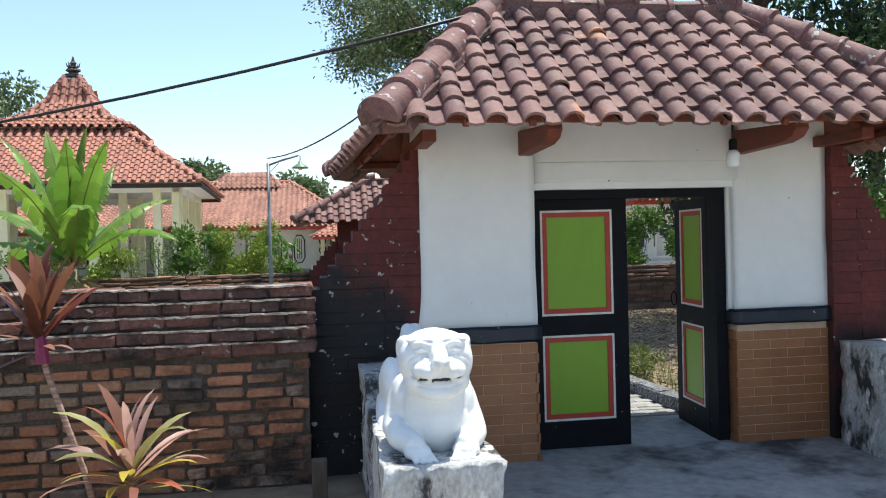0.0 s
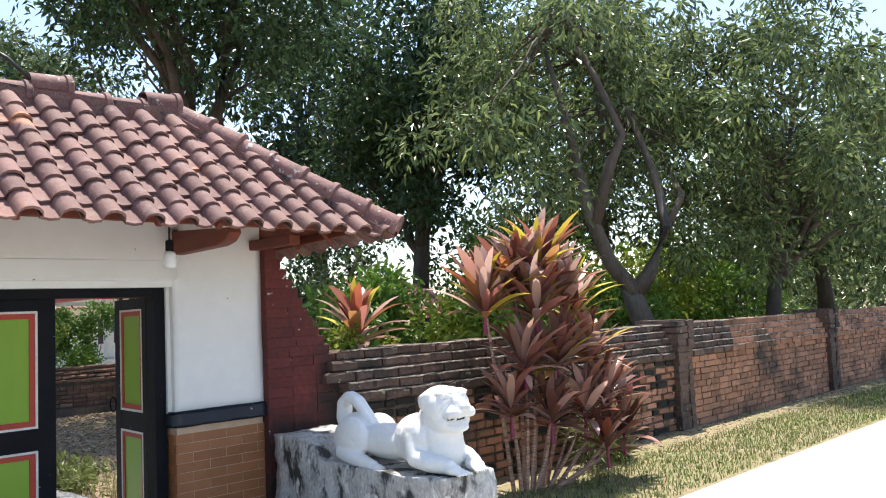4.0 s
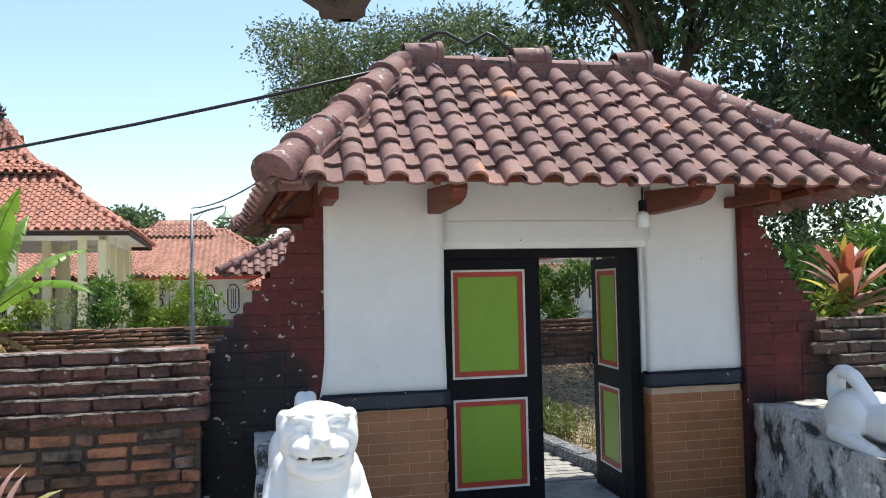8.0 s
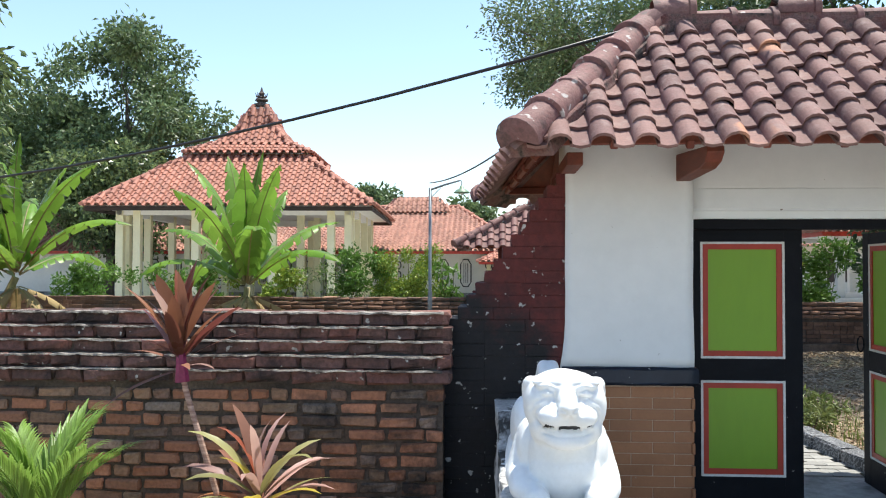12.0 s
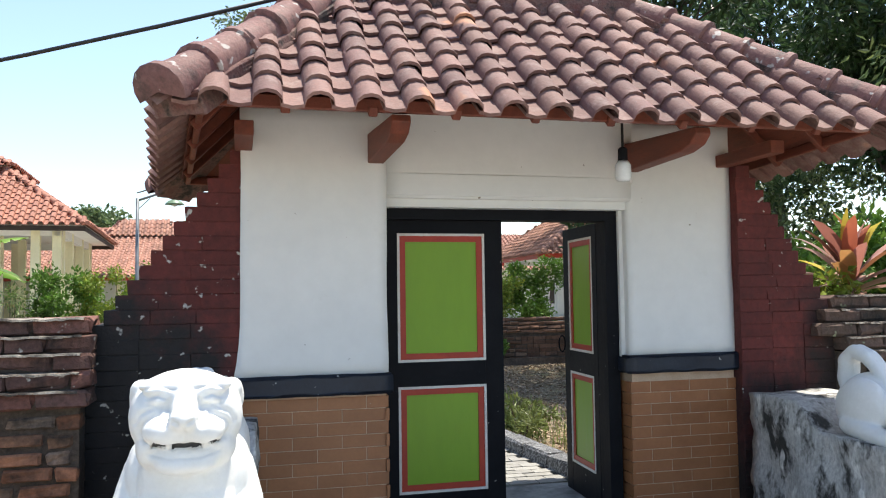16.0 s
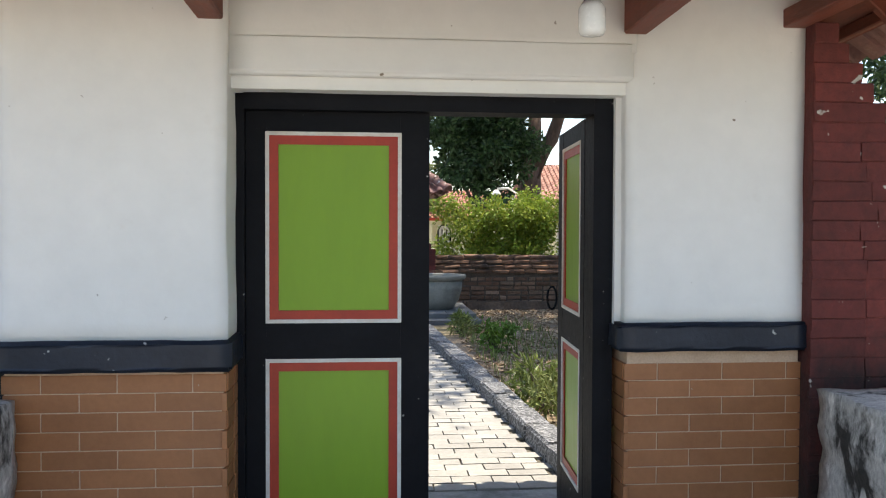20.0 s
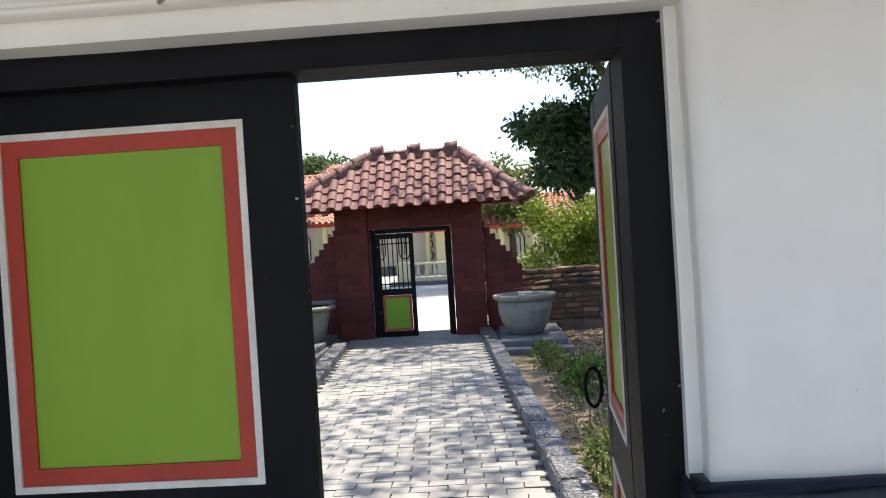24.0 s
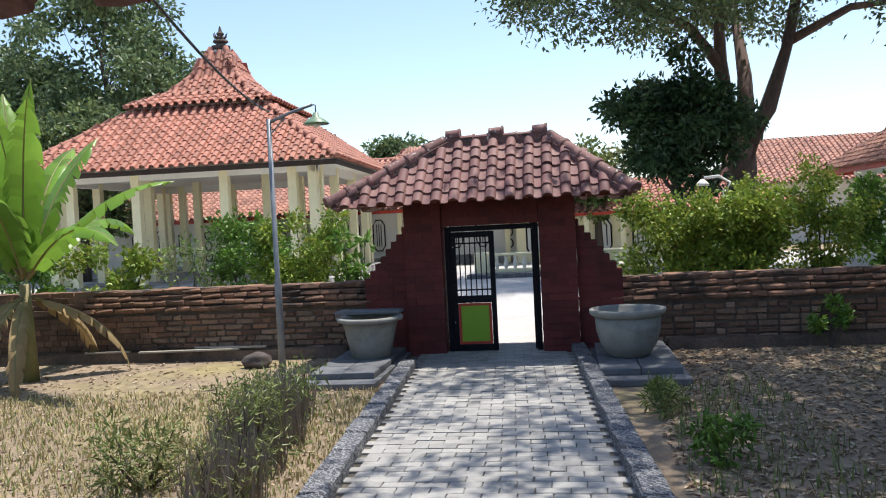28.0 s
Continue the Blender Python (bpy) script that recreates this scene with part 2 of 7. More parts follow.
M_PED = mat("flaking_white_plinth", (0.52, 0.51, 0.485), (0.36, 0.35, 0.33), 6, 0.95, 0.8, 22, fine=0.4, stain=(0.05, 0.047, 0.043), st_scale=5, st_lo=0.51, st_hi=0.6, stretch=(1, 1, 0.55), speck=((0.66, 0.65, 0.62), 9, 0.63))
M_CONC = mat("worn_forecourt_concrete", (0.36, 0.35, 0.335), (0.26, 0.255, 0.245), 1.4, 0.85, 0.35, 34, fine=0.28, stain=(0.075, 0.072, 0.07), st_scale=1.3, st_lo=0.50, st_hi=0.64)
M_ROAD = mat("pale_road_concrete", (0.46, 0.44, 0.41), (0.38, 0.365, 0.34), 0.9, 0.85, 0.15, 60, fine=0.1)
M_SOIL = mat("dry_leafy_soil", (0.27, 0.205, 0.14), (0.19, 0.145, 0.10), 0.55, 1.0, 0.6, 70, fine=0.4, stain=(0.26, 0.215, 0.10), st_scale=0.35, st_lo=0.5, st_hi=0.66)
M_VERGE = mat("short_dry_turf", (0.20, 0.19, 0.085), (0.27, 0.215, 0.13), 0.8, 1.0, 0.8, 40, fine=0.45)
M_PAVER = mat("grey_paving_block", (0.31, 0.30, 0.275), (0.25, 0.242, 0.225), 3, 0.85, 0.3, 60, rnd=0.13, fine=0.15)
M_SAND = mat("sandy_joint", (0.13, 0.115, 0.09), (0.09, 0.08, 0.065), 6, 1.0, 0.4, 70, fine=0.3)
M_KERB = mat("dark_andesite", (0.075, 0.077, 0.08), (0.045, 0.046, 0.05), 5, 0.7, 0.5, 30, fine=0.3, speck=((0.32, 0.32, 0.32), 28, 0.62))
nk, lk = M_KERB.node_tree.nodes, M_KERB.node_tree.links
wv = nk.new("ShaderNodeTexWave")
wv.wave_type, wv.bands_direction = "BANDS", "DIAGONAL"
wv.inputs["Scale"].default_value, wv.inputs["Distortion"].default_value = 11.0, 9.0
wv.inputs["Detail"].default_value, wv.inputs["Detail Scale"].default_value = 1.5, 2.2
gk = nk.new("ShaderNodeNewGeometry")
lk.new(gk.outputs["Position"], wv.inputs["Vector"])
rk = nk.new("ShaderNodeMapRange")
rk.inputs["From Min"].default_value, rk.inputs["From Max"].default_value, rk.inputs["To Max"].default_value = 0.55, 0.8, 0.75
lk.new(wv.outputs["Fac"], rk.inputs["Value"])
xk = nk.new("ShaderNodeMix")
xk.data_type = "RGBA"
bk = nk["Principled BSDF"]
lk.new(bk.inputs["Base Color"].links[0].from_socket, xk.inputs["A"])
xk.inputs["B"].default_value = (0.26, 0.265, 0.275, 1)
lk.new(rk.outputs["Result"], xk.inputs["Factor"])
lk.new(xk.outputs["Result"], bk.inputs["Base Color"])
M_SLATE = mat("blue_grey_slab", (0.145, 0.15, 0.155), (0.10, 0.104, 0.11), 3, 0.7, 0.15, 40, rnd=0.12, fine=0.15)
M_POT = mat("cement_pot", (0.27, 0.265, 0.235), (0.20, 0.2, 0.178), 5, 0.9, 0.25, 40, fine=0.15, stain=(0.12, 0.12, 0.105), st_scale=3, st_lo=0.55, st_hi=0.75)
M_CREAM = mat("cream_painted_post", (0.78, 0.72, 0.47), (0.72, 0.65, 0.41), 1.5, 0.6, 0.05, 30, fine=0.05)
M_YELLOW = mat("ochre_wall_paint", (0.62, 0.42, 0.10), (0.56, 0.38, 0.09), 0.8, 0.7, 0.05, 30, fine=0.05)
M_WHITE = mat("white_wall_paint", (0.76, 0.74, 0.68), (0.68, 0.66, 0.60), 0.7, 0.7, 0.05, 30, fine=0.05)
M_GALV = mat("grey_painted_steel", (0.24, 0.26, 0.28), (0.17, 0.185, 0.20), 6, 0.5, 0.05, 50, fine=0.12, metal=0.3)
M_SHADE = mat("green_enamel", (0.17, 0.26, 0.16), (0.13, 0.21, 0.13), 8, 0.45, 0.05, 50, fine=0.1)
M_BULB = mat("milky_lamp_glass", (0.78, 0.78, 0.76), (0.72, 0.72, 0.70), 8, 0.25, 0.0, 10, fine=0.03)
M_CABLE = mat("black_cable", (0.015, 0.015, 0.016), (0.022, 0.022, 0.023), 9, 0.5, 0.0, 10)
M_STONE = mat("dark_finial_stone", (0.10, 0.075, 0.065), (0.06, 0.05, 0.045), 6, 0.8, 0.3, 30, fine=0.2)
M_BARK = mat("grey_brown_bark", (0.115, 0.09, 0.07), (0.06, 0.047, 0.038), 3, 0.95, 0.8, 14, fine=0.35, stretch=(1, 1, 0.3), stain=(0.16, 0.15, 0.125), st_scale=2, st_lo=0.56, st_hi=0.7, st_amt=0.7)
M_BARK2 = mat("flaky_old_bark", (0.17, 0.11, 0.085), (0.075, 0.055, 0.047), 2.2, 0.95, 0.9, 6, fine=0.4, stretch=(1, 1, 0.35))


def leaf(name, c1, c2, rnd=0.4, tr=0.3, rough=0.45, tint=None):
    return mat(name, c1, c2, 0.6, rough, 0.0, 10, rnd=rnd, fine=0.12, translucent=tr, island=True, spec=0.35, tint=tint)


L_MANGO = leaf("mango_leaf", (0.072, 0.112, 0.050), (0.108, 0.150, 0.064), 0.55, 0.42, 0.27, tint=(0.21, 0.265, 0.10))
L_DARK = leaf("dark_tree_leaf", (0.036, 0.075, 0.03), (0.06, 0.105, 0.038), 0.5, 0.3, 0.36)
L_RAIN = leaf("rain_tree_leaf", (0.08, 0.135, 0.06), (0.115, 0.165, 0.07), 0.45, tint=(0.15, 0.175, 0.07))
L_GREY = leaf("grey_green_leaf", (0.115, 0.17, 0.075), (0.15, 0.21, 0.09), 0.4)
L_HEDGE = leaf("bright_hedge_leaf", (0.14, 0.24, 0.035), (0.22, 0.31, 0.042), 0.4, tint=(0.30, 0.33, 0.05))
L_SHRUB = leaf("fresh_shrub_leaf", (0.095, 0.19, 0.03), (0.14, 0.25, 0.042), 0.4)
L_GRASS = leaf("grass_blade", (0.12, 0.19, 0.04), (0.22, 0.22, 0.09), 0.4)
L_DRY = leaf("dry_leaf_litter", (0.32, 0.225, 0.145), (0.21, 0.145, 0.095), 0.5, 0.1, 0.9, tint=(0.44, 0.36, 0.26))
L_DRYGRASS = leaf("dry_grass", (0.42, 0.35, 0.18), (0.34, 0.29, 0.14), 0.35, 0.2, 0.9)
L_BANANA = leaf("banana_blade", (0.13, 0.26, 0.03), (0.20, 0.33, 0.05), 0.3, 0.42, 0.35)
L_BANDRY = leaf("dry_banana_blade", (0.34, 0.25, 0.12), (0.25, 0.17, 0.08), 0.3, 0.2, 0.9)
M_BANSTEM = mat("banana_stem", (0.20, 0.22, 0.07), (0.22, 0.15, 0.075), 3, 0.6, 0.2, 20, fine=0.25, stretch=(1, 1, 0.3))
L_PALM = leaf("palm_leaflet", (0.17, 0.29, 0.05), (0.26, 0.38, 0.09), 0.25, 0.4, 0.35)
L_CORD = leaf("maroon_cordyline_leaf", (0.21, 0.075, 0.062), (0.31, 0.13, 0.10), 0.5, 0.4, 0.33, tint=(0.46, 0.29, 0.23))
L_CORDO = leaf("orange_cordyline_leaf", (0.40, 0.13, 0.05), (0.30, 0.085, 0.055), 0.35, 0.35, 0.4, tint=(0.46, 0.25, 0.09))
L_CORDY = leaf("yellow_cordyline_leaf", (0.50, 0.42, 0.05), (0.42, 0.33, 0.06), 0.25, 0.4, 0.4)
L_CORDP = leaf("pale_cordyline_leaf", (0.50, 0.36, 0.30), (0.44, 0.25, 0.22), 0.3, 0.35, 0.45)
L_CORDG = leaf("olive_edged_cordyline_leaf", (0.33, 0.33, 0.10), (0.27, 0.25, 0.11), 0.3, 0.35, 0.45)
L_CORDB = leaf("withered_cordyline_leaf", (0.23, 0.10, 0.055), (0.15, 0.065, 0.045), 0.4, 0.2, 0.8)
M_CORDSTEM = mat("ringed_cordyline_stem", (0.50, 0.34, 0.26), (0.20, 0.10, 0.075), 9, 0.8, 0.3, 40, fine=0.3, stretch=(0.3, 0.3, 6))
M_CORDHEART = mat("magenta_leaf_stalk", (0.26, 0.03, 0.09), (0.19, 0.022, 0.06), 6, 0.5, 0.05, 30)
M_TEETH = mat("dark_mouth_slit", (0.03, 0.03, 0.03), (0.05, 0.05, 0.05), 6, 0.9, 0.0, 30)
M_LEDGE = mat("pale_mortar_ledge", (0.40, 0.355, 0.30), (0.25, 0.215, 0.18), 14, 0.95, 0.8, 60, fine=0.4, stain=(0.055, 0.045, 0.038), st_scale=6, st_lo=0.46, st_hi=0.60)
M_BRICK2 = mat("brown_inner_brick", (0.20, 0.108, 0.068), (0.125, 0.074, 0.05), 2.2, 0.95, 0.5, 40, rnd=0.3, fine=0.3, stain=(0.06, 0.045, 0.036), st_scale=0.9, st_lo=0.52, st_hi=0.7, tint=(0.24, 0.16, 0.11))
M_FOOT = mat("damp_footing_render", (0.17, 0.125, 0.095), (0.10, 0.075, 0.06), 2.5, 0.95, 0.7, 24, fine=0.35, stain=(0.05, 0.04, 0.034), st_scale=1.5, st_lo=0.5, st_hi=0.66)
M_TWIGWOOD = mat("grey_weathered_batten", (0.40, 0.36, 0.30), (0.28, 0.25, 0.21), 5, 0.9, 0.3, 40, fine=0.25, stretch=(0.4, 3, 3))
M_CAP2 = mat("brown_inner_cap", (0.25, 0.13, 0.08), (0.15, 0.088, 0.06), 2.2, 0.95, 0.5, 40, rnd=0.3, fine=0.35, stain=(0.045, 0.036, 0.03), st_scale=1.1, st_lo=0.5, st_hi=0.66)


# ---- shapes ----
rng = random.Random(7)


def solid(pts_faces_list):
    """One mesh from lists of (points, faces)."""
    vs, fs = [], []
    for p, f in pts_faces_list:
        o = len(vs)
        vs.extend(p)
        fs.extend([tuple(i + o for i in q) for q in f])
    me = bpy.data.meshes.new("m")
    me.from_pydata(vs, [], fs)
    return me


BOXF = [(0, 1, 3, 2), (4, 6, 7, 5), (0, 4, 5, 1), (2, 3, 7, 6), (0, 2, 6, 4), (1, 5, 7, 3)]


def rough_box(x0, x1, y0, y1, z0, z1, j=0.004, r=rng):
    return [(x + r.uniform(-j, j), y + r.uniform(-j, j), z + r.uniform(-j, j)) for x in (x0, x1) for y in (y0, y1) for z in (z0, z1)], BOXF


def put_mesh(name, me, mat, parent=None, smooth=False):
    me.name = name
    if mat is not None:
        me.materials.append(mat)
    if smooth:
        me.shade_smooth()
    ob = new(name, me)
    if parent is not None:
        ob.parent = parent
    return ob


def brick_set(name, mat, lx, ly, lz, n=5, jit=0.006, bev=0.012):
    out = []
    r = random.Random(len(name) + int(lx * 1000))
    for _ in range(n):
        bm = bmesh.new()
        add_box(bm, -lx / 2, lx / 2, -ly / 2, ly / 2, -lz / 2, lz / 2)
        bmesh.ops.bevel(bm, geom=bm.edges[:], offset=bev, segments=1, affect="EDGES")
        for v in bm.verts:
            v.co += Vector((r.uniform(-jit, jit), r.uniform(-jit, jit), r.uniform(-jit, jit)))
        me = bpy.data.meshes.new(name)
        bm.to_mesh(me)
        bm.free()
        me.materials.append(mat)
        out.append(me)
    return out


def piece(name, me, parent, loc, rz=0.0, scale=(1, 1, 1)):
    ob = new(name, me)
    ob.parent = parent
    ob.location = loc
    ob.rotation_euler = (0, 0, rz)
    ob.scale = scale
    return ob


def wavy(bm, cuts, amp, scale=2.5, keep=None):
    bmesh.ops.subdivide_edges(bm, edges=bm.edges[:], cuts=cuts, use_grid_fill=True)
    bm.normal_update()
    for v in bm.verts:
        d = noise.noise(v.co * scale) * amp + noise.noise(v.co * scale * 4) * amp * 0.35
        v.co += v.normal * d
    return bm


def tube(points, radius, seg=8, r_end=None):
    """A round bar along a list of points."""
    bm = bmesh.new()
    pts = [Vector(p) for p in points]
    rings = []
    n = len(pts)
    for i, p in enumerate(pts):
        d = (pts[min(i + 1, n - 1)] - pts[max(i - 1, 0)]).normalized()
        a = d.orthogonal().normalized() if abs(d.z) > 0.9 else d.cross(Vector((0, 0, 1))).normalized()
        c = d.cross(a)
        rr = radius if r_end is None else radius + (r_end - radius) * i / (n - 1)
        rings.append([bm.verts.new(p + (a * math.cos(2 * math.pi * k / seg) + c * math.sin(2 * math.pi * k / seg)) * rr) for k in range(seg)])
    for r0, r1 in zip(rings, rings[1:]):
        for k in range(seg):
            bm.faces.new((r0[k], r0[(k + 1) % seg], r1[(k + 1) % seg], r1[k]))
    bm.faces.new(rings[0][::-1])
    bm.faces.new(rings[-1])
    return bm


def lathe(profile, seg=28):
    """A turned shape from (radius, height) pairs."""
    bm = bmesh.new()
    rings = [[bm.verts.new((r * math.cos(2 * math.pi * k / seg), r * math.sin(2 * math.pi * k / seg), z)) for k in range(seg)] for r, z in profile]
    for r0, r1 in zip(rings, rings[1:]):
        for k in range(seg):
            bm.faces.new((r0[k], r0[(k + 1) % seg], r1[(k + 1) % seg], r1[k]))
    bm.faces.new(rings[0][::-1])
    bm.faces.new(rings[-1])
    return bm


def tile_geo(w, length, rise, thick, pan=0.46, seg=6):
    """Points and faces of one roof tile: a flat pan and a round roll, x along the eave, y down the slope, z out."""
    prof = [(0.0, 0.006), (w * pan * 0.5, -0.006), (w * pan, 0.004)]
    c, hw = w * (pan + (1.06 - pan) / 2), w * (1.06 - pan) / 2
    for k in range(1, seg + 1):
        a = math.pi * (1 - k / seg)
        prof.append((c + hw * math.cos(a), 0.004 + rise * math.sin(a) ** 0.8))
    pts, n = [], len(prof)
    for y, lift in ((0.0, 0.0), (length, thick * 1.5)):
        for dz in (0.0, -thick):
            pts += [(u, y, h + lift + dz) for u, h in prof]
    f = []
    for k in range(n - 1):
        f.append((k, 2 * n + k, 2 * n + k + 1, k + 1))
        f.append((n + k, n + k + 1, 3 * n + k + 1, 3 * n + k))
        f.append((2 * n + k, 3 * n + k, 3 * n + k + 1, 2 * n + k + 1))
    f.append((0, n, 3 * n, 2 * n))
    f.append((n - 1, 3 * n - 1, 4 * n - 1, 2 * n - 1)[::-1])
    return pts, f


def slope_cells(e0, e1, r0, r1, w, exposure, tol=0.0):
    """Poses of the tiles of one roof slope from the eave e0-e1 up to the ridge r0-r1."""
    e0, e1, r0, r1 = (Vector(p) for p in (e0, e1, r0, r1))
    ex = (e1 - e0).normalized()
    wide = (e1 - e0).length
    up = (r0 - e0) - ex * (r0 - e0).dot(ex)
    tall = up.length
    up.normalize()
    nrm = ex.cross(up).normalized()
    le, ri = (r0 - e0).dot(ex), (e1 - r1).dot(ex)
    out = []
    rows, cols = int(tall / exposure + 0.5), int(round(wide / w))
    for i in range(rows):
        s = min(1.0, (i + 0.6) * exposure / tall)
        for j in range(cols):
            u = (j + 0.5) * w
            if le * s - tol <= u <= wide - ri * s + tol:
                o = e0 + ex * (j * w) + up * ((i + 1.0) * exposure) + nrm * 0.02
                out.append((o, ex, -up, nrm))
    return out


def basis(o, a, b, c):
    return Matrix(((a.x, b.x, c.x, o.x), (a.y, b.y, c.y, o.y), (a.z, b.z, c.z, o.z), (0, 0, 0, 1)))


def lay_tiles(parent, cells, geo, mat, name="roof_tile", jit=0.006):
    mes = []
    for k in range(3):
        me = solid([geo])
        me.materials.append(mat)
        me.name = name
        for p in me.polygons:
            p.use_smooth = True
        me.set_sharp_from_angle(angle=radians(40))
        mes.append(me)
    r = random.Random(len(cells))
    for o, a, b, c in cells:
        ob = new(name, mes[r.randrange(3)])
        ob.parent = parent
        m = basis(o, a, b, c)
        ob.matrix_local = m @ pose(r.uniform(-jit, jit), r.uniform(-jit, jit), r.uniform(0, jit), r.uniform(-0.8, 0.8), r.uniform(-0.8, 0.8), r.uniform(-1.2, 1.2))


def join_tiles(parent, cells, geo, mat, name="tile_field"):
    pts, fs = geo
    p = np.array([(*q, 1.0) for q in pts])
    vs, fa = [], []
    r = random.Random(len(cells))
    for i, (o, a, b, c) in enumerate(cells):
        m = np.array(basis(o, a, b, c) @ pose(0, r.uniform(-0.012, 0.012), r.uniform(0, 0.006), 0, 0, r.uniform(-0.8, 0.8)))
        vs.append((p @ m.T)[:, :3])
        fa.extend([tuple(k + i * len(pts) for k in f) for f in fs])
    me = bpy.data.meshes.new(name)
    me.from_pydata(np.concatenate(vs).tolist(), [], fa)
    ob = put_mesh(name, me, mat, parent)
    return tagged(ob, kind="stuff")


def cap_mesh(name, mat, r, length, seg=10, closed=True):
    """A round hip or ridge tile with a collar, its axis along +x, lower end at x = length."""
    bm = bmesh.new()
    rings = []
    for x, k in ((0, 0.9), (length * 0.82, 1.0), (length * 0.84, 1.14), (length * 0.97, 1.16), (length, 1.06), (length, 0.0)):
        rings.append([bm.verts.new((x, math.cos(a) * r * k, math.sin(a) * r * k * 0.92)) for a in [radians(-20 + 220 * i / seg) for i in range(seg + 1)]])
    for r0, r1 in zip(rings, rings[1:]):
        for i in range(seg):
            bm.faces.new((r0[i], r1[i], r1[i + 1], r0[i + 1]))
    bmesh.ops.remove_doubles(bm, verts=bm.verts[:], dist=0.0005)
    me = bpy.data.meshes.new(name)
    bm.to_mesh(me)
    bm.free()
    me.materials.append(mat)
    me.shade_smooth()
    me.set_sharp_from_angle(angle=radians(45))
    return me


def cap_line(parent, top, bottom, r, step, mat, name, lift=0.0):
    top, bottom = Vector(top), Vector(bottom)
    d = (bottom - top).normalized()
    n = max(1, int(round((bottom - top).length / step)))
    ln = (bottom - top).length / n
    me = cap_mesh(name, mat, r, ln * 1.06)
    side = d.cross(Vector((0, 0, 1)))
    side = side.normalized() if side.length > 0.01 else Vector((0, 1, 0))
    nrm = side.cross(d).normalized()
    rr = random.Random(n)
    for i in range(n):
        ob = new(name, me)
        ob.parent = parent
        ob.matrix_local = basis(top + d * (ln * i) + nrm * (lift + 0.012), d, -side, nrm) @ pose(0, rr.uniform(-0.006, 0.006), rr.uniform(-0.004, 0.004), rr.uniform(-3, 3), rr.uniform(-1, 3), rr.uniform(-1.5, 1.5))


def bar_between(a, b, w, h, drop=0.0):
    """A squared timber from a to b."""
    a, b = Vector(a), Vector(b)
    d = (b - a).normalized()
    side = d.cross(Vector((0, 0, 1)))
    side = side.normalized() if side.length > 0.01 else Vector((1, 0, 0))
    up = side.cross(d)
    bm = bmesh.new()
    vs = add_box(bm, 0, (b - a).length, -w / 2, w / 2, -h - drop, -drop)
    bm.transform(basis(a, d, -side, up))
    bmesh.ops.bevel(bm, geom=bm.edges[:], offset=0.006, segments=1, affect="EDGES")
    return bm


